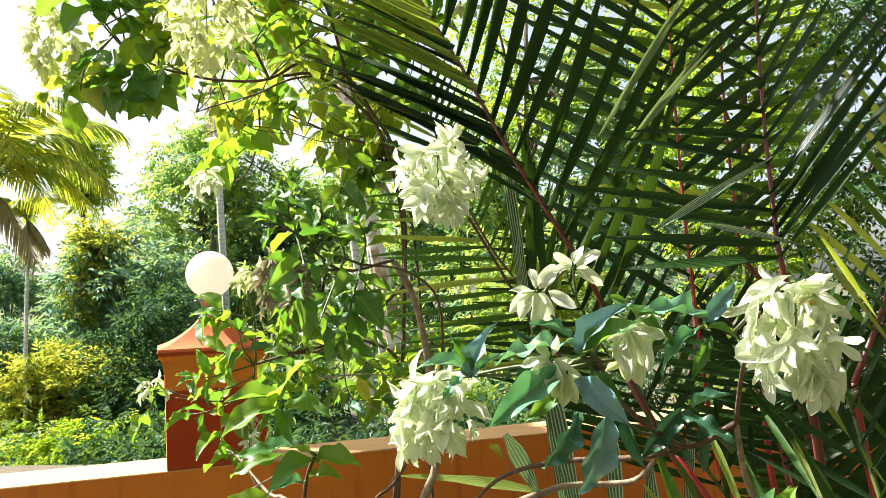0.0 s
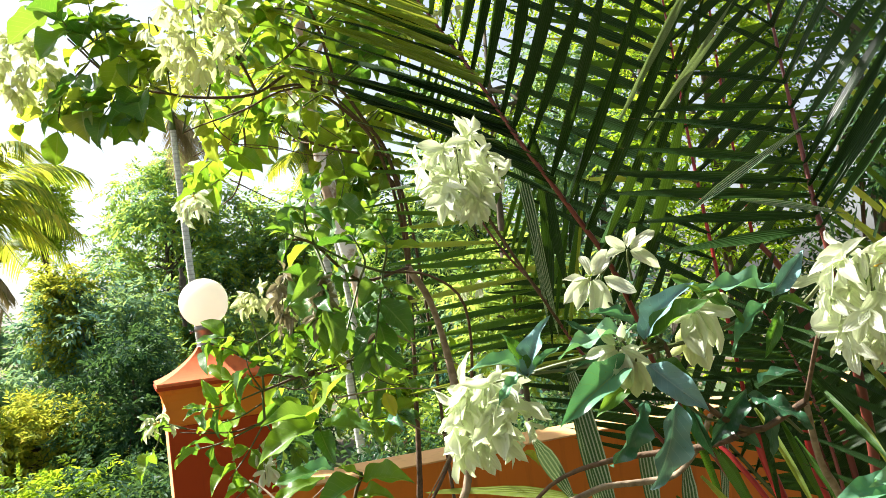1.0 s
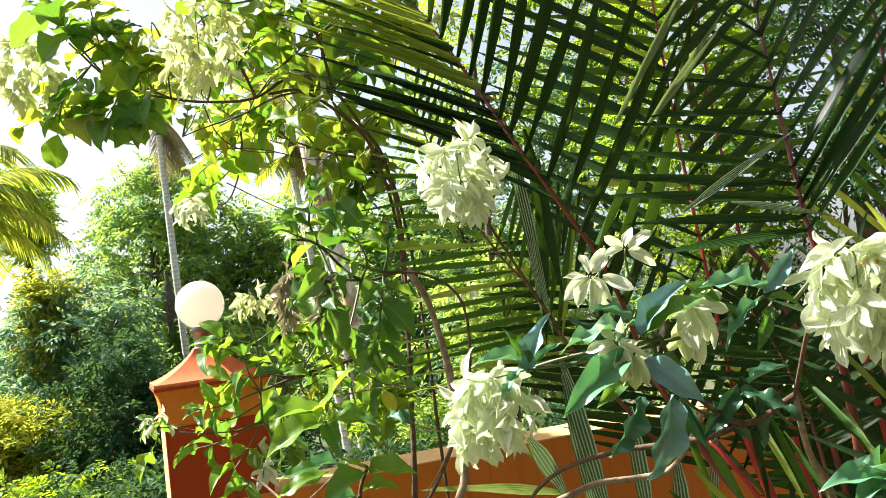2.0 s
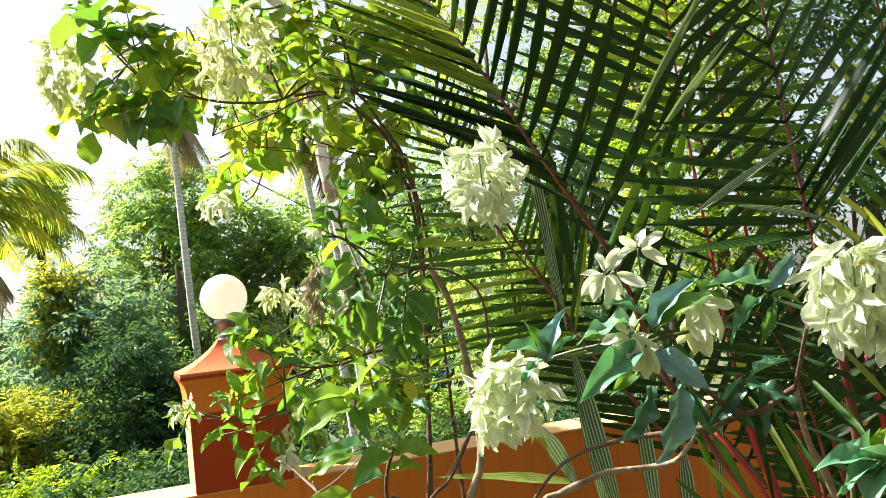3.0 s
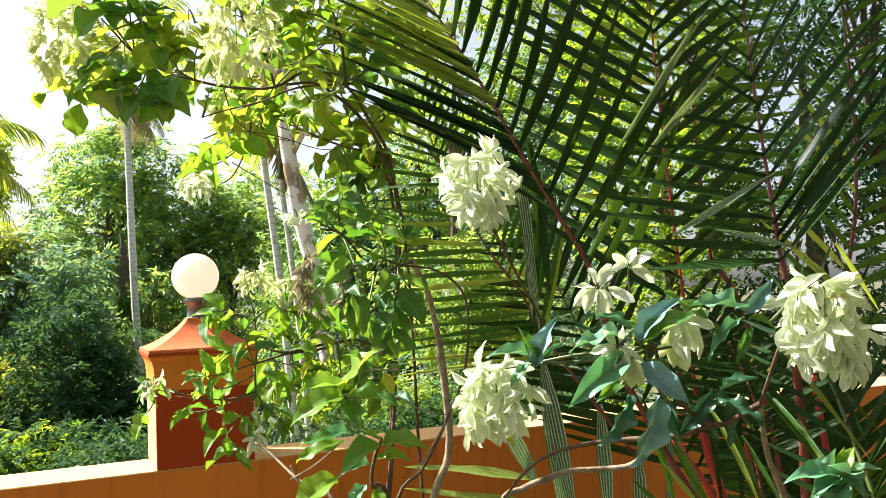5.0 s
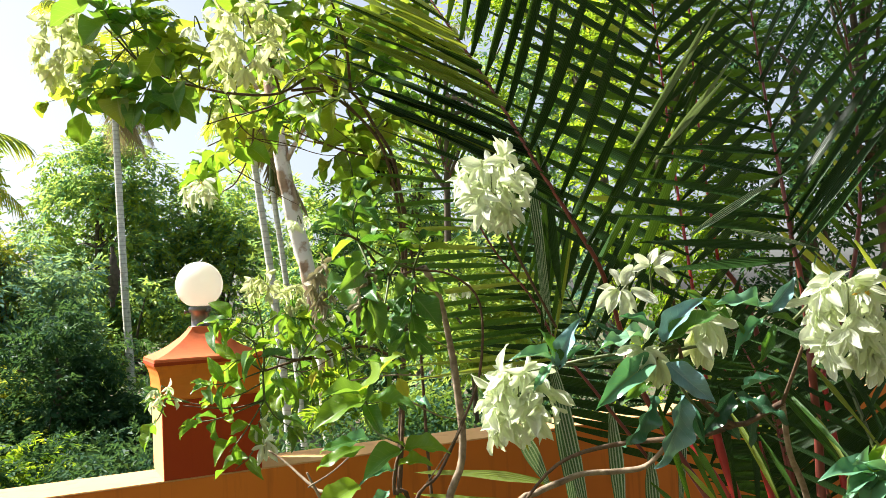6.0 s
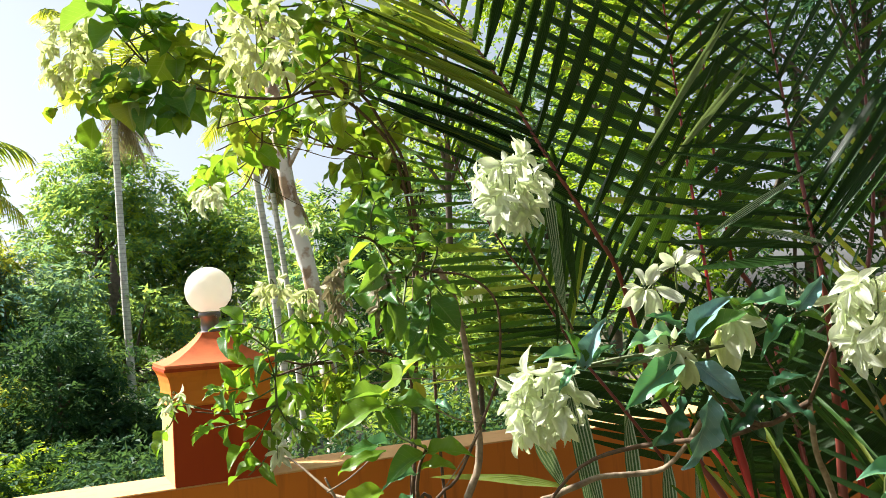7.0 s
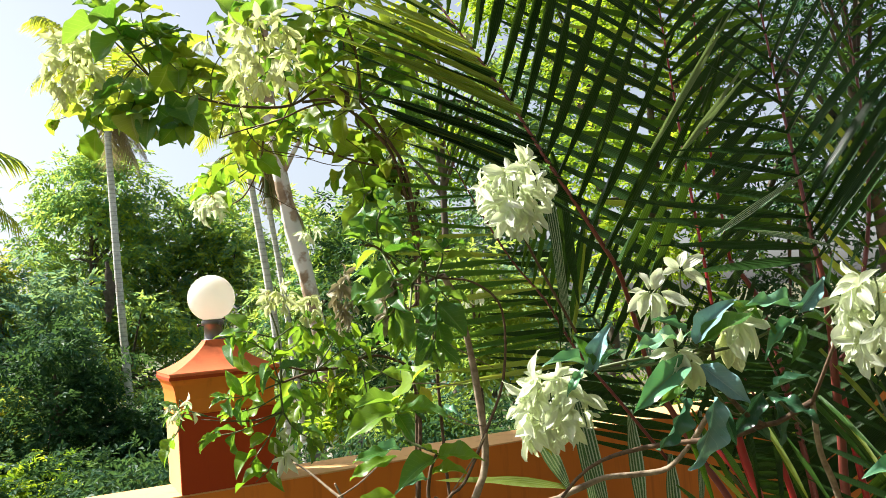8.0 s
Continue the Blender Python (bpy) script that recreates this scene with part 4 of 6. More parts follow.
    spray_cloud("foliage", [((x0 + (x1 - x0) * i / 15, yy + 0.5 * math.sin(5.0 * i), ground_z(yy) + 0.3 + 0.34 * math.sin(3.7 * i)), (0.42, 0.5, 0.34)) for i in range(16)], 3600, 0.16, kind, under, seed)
patchy = thing("tree", (-1.069, 10.800, ground_z(10.8)), "leaning tree with patchy whitish bark and climbing ferns", "tree")
part("trunk", tube([(-1.069, 10.800, -0.564), (-1.107, 10.800, -0.144), (-1.215, 10.800, 0.961), (-1.361, 10.800, 2.082), (-1.531, 10.800, 2.880), (-1.675, 10.800, 3.871), (-1.746, 10.800, 4.753), (-1.768, 10.800, 5.602)], 0.125, 0.085, 14, 36, 0.35, swell=((0.12, 0.1, 0.25), (0.55, 0.03, 0.08))), M_BARK_PATCH, patchy)
part("limb", tube([(-1.620, 10.800, 3.494), (-1.370, 10.700, 3.894), (-1.120, 10.500, 4.144)], 0.04, 0.016, 7), M_BARK_PATCH, patchy)
part("limb", tube([(-1.688, 10.800, 4.030), (-1.888, 10.700, 4.480), (-2.038, 10.500, 4.780)], 0.04, 0.016, 7), M_BARK_PATCH, patchy)
part("limb", tube([(-1.742, 10.800, 4.709), (-1.462, 10.700, 5.209), (-1.192, 10.500, 5.559)], 0.04, 0.016, 7), M_BARK_PATCH, patchy)
# unseen crown and limb, added to shade the wall top beside the pillar
leaf_cloud("crown", clumped(random.Random(31), (-4.6, 6.05, 5.9), (0.5, 0.3, 0.3), 26, 0.2), 9000, 0.13, M_TREE, patchy, 31)
part("limb", tube([(-1.768, 10.800, 5.602), (-2.8, 8.8, 6.1), (-4.5, 6.1, 5.9)], 0.07, 0.02, 8), M_BARK_PATCH, patchy)
leaf_cloud("fern", clumped(random.Random(32), (-1.065, 10.600, 0.453), (0.22, 0.14, 0.55), 12, 0.15), 900, 0.18, M_TREE, patchy, 32, label="ferns on the trunk", ratio=0.2)
# ---- red-stemmed palm clump ----
palm = thing("red_stemmed_palm", (0.798, 2.600, 0.000), "clump of feather palms with red stems and dark glossy fronds", "palm")
part("stem", tube([(1.005, 2.600, 0.000), (0.947, 2.600, 0.424), (0.867, 2.600, 0.848), (0.814, 2.600, 1.049), (0.777, 2.580, 1.229)], 0.019, 0.015, 9), M_RED, palm, "bright red smooth stem")
part("stem", tube([(1.002, 2.400, 0.000), (0.903, 2.400, 0.451), (0.768, 2.400, 0.902), (0.678, 2.420, 1.071), (0.642, 2.450, 1.123)], 0.01, 0.007, 9), M_RED, palm, "bright red smooth stem")
part("stem", tube([(1.132, 2.700, 0.000), (1.092, 2.700, 0.406), (1.036, 2.700, 0.813), (0.999, 2.700, 0.980), (0.985, 2.700, 1.182)], 0.015, 0.01, 9), M_RED, palm, "bright red smooth stem")
part("stem", tube([(1.116, 2.750, 0.000), (0.995, 2.750, 0.407), (0.830, 2.750, 0.814), (0.720, 2.750, 1.009), (0.549, 2.720, 1.330)], 0.016, 0.011, 9), M_RACHIS, palm, "brownish red stem")
part("stem", tube([(1.071, 2.300, 0.000), (1.045, 2.300, 0.456), (1.011, 2.300, 0.911), (0.988, 2.250, 1.133), (0.907, 2.100, 1.423)], 0.018, 0.012, 9), M_RACHIS, palm, "brownish red stem")
part("stem", tube([(1.562, 2.900, 0.000), (1.503, 2.900, 0.369), (1.424, 2.900, 0.739), (1.371, 2.900, 1.134), (1.360, 2.900, 1.265)], 0.016, 0.011, 9), M_RED, palm, "bright red smooth stem")
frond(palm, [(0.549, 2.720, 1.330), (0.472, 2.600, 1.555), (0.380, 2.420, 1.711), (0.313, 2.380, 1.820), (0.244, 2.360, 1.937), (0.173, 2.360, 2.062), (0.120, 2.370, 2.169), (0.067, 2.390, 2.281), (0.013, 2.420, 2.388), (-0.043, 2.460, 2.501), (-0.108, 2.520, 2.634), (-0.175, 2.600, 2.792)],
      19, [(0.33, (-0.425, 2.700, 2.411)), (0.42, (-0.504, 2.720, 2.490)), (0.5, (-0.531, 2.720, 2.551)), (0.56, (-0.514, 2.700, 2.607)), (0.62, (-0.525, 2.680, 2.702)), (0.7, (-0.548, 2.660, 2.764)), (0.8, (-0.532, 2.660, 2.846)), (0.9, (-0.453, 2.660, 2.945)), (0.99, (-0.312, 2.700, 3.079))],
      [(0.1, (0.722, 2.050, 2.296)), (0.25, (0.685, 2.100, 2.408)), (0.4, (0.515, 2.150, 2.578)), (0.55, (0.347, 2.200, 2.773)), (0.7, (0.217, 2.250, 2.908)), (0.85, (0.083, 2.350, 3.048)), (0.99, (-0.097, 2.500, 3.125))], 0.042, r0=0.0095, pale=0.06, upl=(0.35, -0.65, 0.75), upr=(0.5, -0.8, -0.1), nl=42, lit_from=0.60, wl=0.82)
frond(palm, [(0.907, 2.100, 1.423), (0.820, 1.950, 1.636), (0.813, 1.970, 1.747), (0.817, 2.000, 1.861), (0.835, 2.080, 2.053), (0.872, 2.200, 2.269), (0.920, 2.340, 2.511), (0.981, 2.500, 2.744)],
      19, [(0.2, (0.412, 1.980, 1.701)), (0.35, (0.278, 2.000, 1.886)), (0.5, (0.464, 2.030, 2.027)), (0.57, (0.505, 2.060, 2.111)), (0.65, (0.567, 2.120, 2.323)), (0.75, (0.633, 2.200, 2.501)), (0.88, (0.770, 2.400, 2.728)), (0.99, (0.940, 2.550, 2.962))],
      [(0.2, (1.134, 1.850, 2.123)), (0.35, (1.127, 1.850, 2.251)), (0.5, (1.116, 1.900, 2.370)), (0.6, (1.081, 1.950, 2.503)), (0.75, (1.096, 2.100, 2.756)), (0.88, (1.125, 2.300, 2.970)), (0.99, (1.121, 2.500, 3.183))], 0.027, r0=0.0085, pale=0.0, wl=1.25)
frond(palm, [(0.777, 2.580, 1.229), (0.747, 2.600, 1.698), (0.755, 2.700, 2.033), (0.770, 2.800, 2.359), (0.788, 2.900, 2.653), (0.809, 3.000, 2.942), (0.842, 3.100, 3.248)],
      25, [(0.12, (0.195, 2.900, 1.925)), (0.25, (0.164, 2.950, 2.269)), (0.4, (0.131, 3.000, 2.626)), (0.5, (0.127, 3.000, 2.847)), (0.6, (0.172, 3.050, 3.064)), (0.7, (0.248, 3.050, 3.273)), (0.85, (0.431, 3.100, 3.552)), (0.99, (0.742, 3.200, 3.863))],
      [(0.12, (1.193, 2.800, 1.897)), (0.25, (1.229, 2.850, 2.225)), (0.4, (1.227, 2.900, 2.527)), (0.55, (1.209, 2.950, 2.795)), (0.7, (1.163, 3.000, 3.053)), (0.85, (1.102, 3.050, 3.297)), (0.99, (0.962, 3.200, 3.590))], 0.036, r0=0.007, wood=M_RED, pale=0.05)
frond(palm, [(0.642, 2.850, 0.975), (0.457, 2.800, 1.225), (0.311, 2.850, 1.441), (0.224, 2.900, 1.629), (0.109, 2.950, 1.802), (-0.007, 3.000, 2.039), (-0.082, 3.100, 2.244), (-0.126, 3.200, 2.459)],
      33, [(0.25, (-0.320, 3.000, 1.328)), (0.4, (-0.344, 3.050, 1.517)), (0.5, (-0.370, 3.100, 1.701)), (0.6, (-0.395, 3.100, 1.865)), (0.7, (-0.404, 3.150, 2.034)), (0.8, (-0.342, 3.200, 2.253)), (0.9, (-0.274, 3.300, 2.441)), (0.99, (-0.187, 3.400, 2.665))],
      [(0.3, (0.425, 2.900, 2.000)), (0.5, (0.318, 2.950, 2.103)), (0.65, (0.210, 3.000, 2.231)), (0.8, (0.070, 3.100, 2.424)), (0.99, (-0.048, 3.300, 2.705))], 0.022, r0=0.007, wood=M_RACHIS, pale=0.3, kind=M_PALM_MID)
part("stem", tube([(1.35, 3.05, 0), (1.28, 3.05, 0.8), (1.17, 3.08, 1.5), (1.054, 3.100, 1.737)], 0.014, 0.010, 8), M_RACHIS, palm, "brownish red stem")
frond(palm, [(1.054, 3.100, 1.737), (1.054, 3.200, 2.272), (1.085, 3.300, 2.742), (1.129, 3.400, 3.165), (1.168, 3.500, 3.504)],
      26, [(0.08, (0.466, 3.300, 1.995)), (0.25, (0.340, 3.350, 2.439)), (0.45, (0.274, 3.400, 2.922)), (0.6, (0.308, 3.450, 3.256)), (0.8, (0.519, 3.500, 3.641)), (0.99, (1.007, 3.600, 4.049))],
      [(0.08, (1.563, 3.200, 1.941)), (0.25, (1.631, 3.250, 2.334)), (0.45, (1.602, 3.300, 2.750)), (0.7, (1.544, 3.400, 3.209)), (0.99, (1.339, 3.600, 3.823))], 0.034, r0=0.007, wood=M_RED, pale=0.12, kind=M_PALM_MID)
frond(palm, [(1.360, 2.900, 1.265), (1.554, 3.000, 1.605), (1.686, 3.100, 1.952), (1.757, 3.200, 2.401), (1.796, 3.300, 2.806), (1.883, 3.500, 3.199)],
      22, [(0.1, (1.174, 2.900, 1.715)), (0.3, (1.306, 3.000, 2.139)), (0.5, (1.440, 3.100, 2.549)), (0.7, (1.594, 3.200, 2.887)), (0.99, (1.931, 3.400, 3.467))],
      [(0.1, (1.866, 3.000, 1.496)), (0.4, (2.083, 3.100, 2.119)), (0.7, (2.110, 3.200, 2.753)), (0.99, (2.036, 3.500, 3.409))], 0.036, r0=0.012, pale=0.15, kind=M_PALM_MID)
frond(palm, [(1.050, 1.900, 0.860), (1.034, 1.950, 1.027), (1.013, 2.000, 1.171), (1.014, 2.100, 1.318), (1.018, 2.250, 1.477), (1.025, 2.400, 1.584)],
      13, [(0.05, (0.720, 2.000, 1.082)), (0.4, (0.776, 2.200, 1.357)), (0.7, (0.833, 2.400, 1.522)), (0.99, (1.005, 2.500, 1.721))],
      [(0.05, (1.262, 1.900, 1.172)), (0.4, (1.174, 1.900, 1.537)), (0.7, (1.118, 2.100, 1.740)), (0.99, (1.044, 2.400, 1.806))], 0.024, r0=0.009, wood=M_RACHIS_GREEN, pale=0.03)
frond(palm, [(0.950, 2.900, 0.817), (0.768, 2.950, 1.079), (0.575, 3.000, 1.306), (0.434, 3.100, 1.583), (0.374, 3.200, 1.826)],
      20, [(0.1, (0.291, 3.000, 1.102)), (0.4, (0.046, 3.100, 1.331)), (0.7, (-0.026, 3.200, 1.564)), (0.99, (0.096, 3.300, 1.849))],
      [(0.1, (1.075, 2.900, 1.282)), (0.4, (0.920, 3.000, 1.666)), (0.7, (0.670, 3.100, 1.942)), (0.99, (0.394, 3.200, 2.114))], 0.034, r0=0.008, wood=M_RACHIS_GREEN, pale=0.25)
# unseen stem, added to carry the high shading fronds
part("stem", tube([(2.32, 3.0, 0), (2.3, 3.0, 1.5), (2.27, 3.0, 3.15)], 0.032, 0.022, 9), M_RED, palm, "bright red smooth stem")
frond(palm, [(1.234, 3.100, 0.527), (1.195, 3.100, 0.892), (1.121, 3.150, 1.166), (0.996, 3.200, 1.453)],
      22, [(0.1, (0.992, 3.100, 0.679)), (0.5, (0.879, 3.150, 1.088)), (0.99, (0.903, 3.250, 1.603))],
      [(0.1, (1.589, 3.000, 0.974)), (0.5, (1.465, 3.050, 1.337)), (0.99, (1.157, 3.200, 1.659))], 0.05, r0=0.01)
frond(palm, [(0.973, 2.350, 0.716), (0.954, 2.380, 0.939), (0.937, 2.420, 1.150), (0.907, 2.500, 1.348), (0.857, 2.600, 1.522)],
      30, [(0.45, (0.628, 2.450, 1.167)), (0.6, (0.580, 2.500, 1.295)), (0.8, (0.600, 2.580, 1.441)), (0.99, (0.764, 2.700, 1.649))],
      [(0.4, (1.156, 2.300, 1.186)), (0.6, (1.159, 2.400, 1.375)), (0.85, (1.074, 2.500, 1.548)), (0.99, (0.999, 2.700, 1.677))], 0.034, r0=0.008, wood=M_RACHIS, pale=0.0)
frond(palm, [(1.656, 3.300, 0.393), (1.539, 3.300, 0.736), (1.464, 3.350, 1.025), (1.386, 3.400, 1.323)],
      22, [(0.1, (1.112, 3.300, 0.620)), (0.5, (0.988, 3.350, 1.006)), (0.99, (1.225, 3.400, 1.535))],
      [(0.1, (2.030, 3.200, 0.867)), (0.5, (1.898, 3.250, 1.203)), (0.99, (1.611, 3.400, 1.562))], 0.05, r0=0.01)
# six unseen fronds added overhead to keep the sun off those below
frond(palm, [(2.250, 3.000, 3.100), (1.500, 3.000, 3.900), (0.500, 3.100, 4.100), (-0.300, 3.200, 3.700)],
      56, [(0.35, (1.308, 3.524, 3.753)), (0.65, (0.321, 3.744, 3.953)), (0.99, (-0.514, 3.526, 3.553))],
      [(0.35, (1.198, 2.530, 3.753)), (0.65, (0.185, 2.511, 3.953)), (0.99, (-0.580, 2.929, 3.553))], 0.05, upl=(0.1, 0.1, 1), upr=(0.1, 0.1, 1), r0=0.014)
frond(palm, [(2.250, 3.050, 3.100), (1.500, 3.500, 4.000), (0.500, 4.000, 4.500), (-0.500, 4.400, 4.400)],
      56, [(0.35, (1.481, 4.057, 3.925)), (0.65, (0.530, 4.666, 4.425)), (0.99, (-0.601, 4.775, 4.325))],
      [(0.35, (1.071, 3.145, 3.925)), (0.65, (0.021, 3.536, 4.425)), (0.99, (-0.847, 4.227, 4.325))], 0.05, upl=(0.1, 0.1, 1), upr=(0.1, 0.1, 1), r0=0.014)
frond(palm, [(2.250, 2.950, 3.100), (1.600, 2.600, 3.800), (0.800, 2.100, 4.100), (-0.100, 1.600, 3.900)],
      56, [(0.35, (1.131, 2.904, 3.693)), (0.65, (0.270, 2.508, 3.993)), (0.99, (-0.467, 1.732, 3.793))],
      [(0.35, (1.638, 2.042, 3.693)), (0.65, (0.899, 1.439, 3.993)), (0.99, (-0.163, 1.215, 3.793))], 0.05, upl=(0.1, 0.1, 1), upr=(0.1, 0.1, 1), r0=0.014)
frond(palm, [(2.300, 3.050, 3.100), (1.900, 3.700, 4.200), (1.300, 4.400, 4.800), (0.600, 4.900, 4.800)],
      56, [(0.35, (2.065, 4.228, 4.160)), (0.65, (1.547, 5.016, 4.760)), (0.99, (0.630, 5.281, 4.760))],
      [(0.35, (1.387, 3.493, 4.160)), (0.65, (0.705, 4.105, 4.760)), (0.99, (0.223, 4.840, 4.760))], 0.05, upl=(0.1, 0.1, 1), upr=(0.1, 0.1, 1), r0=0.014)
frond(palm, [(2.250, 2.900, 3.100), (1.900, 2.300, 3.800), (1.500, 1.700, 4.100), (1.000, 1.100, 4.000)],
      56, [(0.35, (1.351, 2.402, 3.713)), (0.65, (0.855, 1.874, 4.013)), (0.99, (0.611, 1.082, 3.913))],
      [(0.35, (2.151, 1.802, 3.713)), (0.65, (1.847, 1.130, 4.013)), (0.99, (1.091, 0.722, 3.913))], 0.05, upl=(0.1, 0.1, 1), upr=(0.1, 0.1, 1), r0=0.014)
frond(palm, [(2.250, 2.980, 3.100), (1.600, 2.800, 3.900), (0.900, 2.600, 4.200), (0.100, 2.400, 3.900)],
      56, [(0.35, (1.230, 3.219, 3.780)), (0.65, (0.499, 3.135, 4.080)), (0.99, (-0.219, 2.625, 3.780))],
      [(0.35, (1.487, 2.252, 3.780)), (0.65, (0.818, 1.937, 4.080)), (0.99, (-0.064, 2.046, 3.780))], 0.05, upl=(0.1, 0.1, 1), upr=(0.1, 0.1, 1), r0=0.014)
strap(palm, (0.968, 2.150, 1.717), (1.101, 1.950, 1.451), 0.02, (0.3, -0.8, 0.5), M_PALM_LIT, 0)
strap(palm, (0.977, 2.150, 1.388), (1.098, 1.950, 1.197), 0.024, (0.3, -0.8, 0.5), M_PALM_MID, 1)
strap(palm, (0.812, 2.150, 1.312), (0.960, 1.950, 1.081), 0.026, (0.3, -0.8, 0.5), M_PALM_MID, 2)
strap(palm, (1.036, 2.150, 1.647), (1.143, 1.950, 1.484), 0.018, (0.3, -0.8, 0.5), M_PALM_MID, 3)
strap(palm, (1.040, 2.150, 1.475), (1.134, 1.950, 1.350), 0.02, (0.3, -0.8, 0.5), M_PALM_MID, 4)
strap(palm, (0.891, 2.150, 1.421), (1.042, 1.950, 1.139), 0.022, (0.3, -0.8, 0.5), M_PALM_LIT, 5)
# four leaflet ends coloured as catching the light
strap(palm, (0.413, 2.120, 2.040), (0.670, 2.030, 2.418), 0.019, (0.5, -0.7, 0.5), M_PALM_TIP_LIT, 0)
strap(palm, (0.448, 2.120, 2.092), (0.705, 2.030, 2.460), 0.018, (0.5, -0.7, 0.5), M_PALM_TIP_LIT, 1)
strap(palm, (0.481, 2.120, 2.007), (0.734, 2.030, 2.295), 0.018, (0.5, -0.7, 0.5), M_PALM_TIP_LIT, 2)
strap(palm, (0.511, 2.120, 2.034), (0.704, 2.030, 2.250), 0.015, (0.5, -0.7, 0.5), M_PALM_TIP_LIT, 3)
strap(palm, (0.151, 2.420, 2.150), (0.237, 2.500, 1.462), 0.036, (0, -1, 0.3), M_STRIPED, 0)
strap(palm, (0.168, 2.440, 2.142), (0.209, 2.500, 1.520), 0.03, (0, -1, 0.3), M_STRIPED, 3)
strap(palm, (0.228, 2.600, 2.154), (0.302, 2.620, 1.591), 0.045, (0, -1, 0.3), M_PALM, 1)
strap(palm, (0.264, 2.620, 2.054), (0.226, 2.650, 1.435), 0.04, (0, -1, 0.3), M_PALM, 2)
strap(palm, (0.289, 2.887, 1.376), (0.410, 2.831, 0.660), 0.061, (0, -1, 0.3), M_STRIPED, 3)
strap(palm, (0.288, 2.898, 1.332), (0.357, 2.831, 0.663), 0.051, (0, -1, 0.3), M_STRIPED, 6)
strap(palm, (0.504, 2.887, 1.191), (0.515, 2.831, 0.653), 0.057, (0, -1, 0.3), M_STRIPED, 4)
strap(palm, (0.628, 2.831, 1.021), (0.616, 2.775, 0.622), 0.054, (0, -1, 0.3), M_STRIPED, 5)
strap(palm, (0.136, 2.831, 1.136), (0.258, 2.831, 0.909), 0.061, (0, -1, 0.3), M_STRIPED, 1)
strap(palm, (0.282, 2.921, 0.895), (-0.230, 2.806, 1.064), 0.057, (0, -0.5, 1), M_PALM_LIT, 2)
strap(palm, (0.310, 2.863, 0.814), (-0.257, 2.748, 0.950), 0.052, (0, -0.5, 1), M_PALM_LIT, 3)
strap(palm, (0.514, 1.950, 1.771), (0.803, 1.900, 1.944), 0.022, (0, -1, 0.3), M_STRIPED, 0)
strap(palm, (0.632, 1.950, 1.780), (0.869, 1.900, 1.726), 0.018, (0, -1, 0.3), M_STRIPED, 2)
strap(palm, (0.776, 1.600, 1.719), (0.880, 1.600, 1.555), 0.014, (0, -1, 0.3), M_PALM_LIT, 4)
strap(palm, (0.785, 1.900, 1.637), (0.894, 1.700, 1.227), 0.03, (0, -1, 0.3), M_PALM, 5)
strap(palm, (0.703, 1.900, 1.386), (0.895, 1.800, 1.084), 0.032, (0, -1, 0.3), M_PALM, 1)
strap(palm, (0.609, 2.500, 1.230), (0.726, 2.350, 0.885), 0.022, (0, -1, 0.3), M_PALM_MID, 0)
strap(palm, (0.563, 2.500, 1.252), (0.655, 2.400, 0.869), 0.024, (0, -1, 0.3), M_PALM_MID, 2)
strap(palm, (0.769, 2.300, 1.209), (0.851, 2.200, 0.915), 0.022, (0, -1, 0.3), M_PALM_MID, 4)
strap(palm, (0.759, 2.450, 1.301), (0.789, 2.400, 0.860), 0.024, (0, -1, 0.3), M_PALM, 5)
strap(palm, (0.847, 2.400, 1.227), (0.833, 2.350, 0.870), 0.026, (0, -1, 0.3), M_PALM, 6)
strap(palm, (0.512, 2.050, 1.204), (0.578, 1.900, 1.021), 0.024, (0.2, -0.6, 0.8), M_PALM_MID, 0)
strap(palm, (0.643, 2.100, 1.269), (0.703, 1.850, 1.052), 0.022, (0.2, -0.6, 0.8), M_PALM_LIT, 2)
strap(palm, (0.726, 1.900, 1.337), (0.756, 1.600, 1.192), 0.022, (0.2, -0.6, 0.8), M_PALM_MID, 3)
strap(palm, (0.463, 2.000, 1.143), (0.560, 1.900, 1.016), 0.020, (0.2, -0.6, 0.8), M_PALM_LIT, 4)
strap(palm, (0.780, 1.900, 1.296), (0.803, 1.650, 1.115), 0.018, (0.2, -0.6, 0.8), M_PALM_LIT, 1)
strap(palm, (0.465, 2.300, 1.028), (0.555, 2.200, 0.942), 0.020, (0.2, -0.6, 0.8), M_PALM_MID, 5)
strap(palm, (0.732, 2.100, 1.190), (0.791, 1.900, 0.990), 0.020, (0.2, -0.6, 0.8), M_PALM_MID, 6)
strap(palm, (0.802, 2.943, 1.154), (0.744, 2.831, 0.742), 0.034, (0, -1, 0.3), M_STRIPED, 2)
# ---- flowering shrubs ----
near = thing("flowering_shrub", (0.488, 1.600, 0.000), "white-flowered shrub with broad bluish green leaves", "shrub", "flowering shrubs")
part("branch", tube([(0.869, 1.750, 0.000), (0.796, 1.750, 0.533), (0.697, 1.750, 1.066), (0.631, 1.700, 1.217), (0.604, 1.660, 1.345)], 0.01, 0.006, 8, wobble=0.25), M_TWIG_PALE, near)
part("branch", tube([(0.604, 1.660, 1.345), (0.578, 1.500, 1.475), (0.601, 1.450, 1.584)], 0.005, 0.003, 8, wobble=0.25), M_TWIG, near)
part("branch", tube([(0.507, 1.720, 1.290), (0.418, 1.750, 1.263), (0.243, 1.850, 1.238), (0.101, 1.900, 1.187), (-0.006, 1.950, 1.062)], 0.008, 0.004, 8, wobble=0.25), M_TWIG, near)
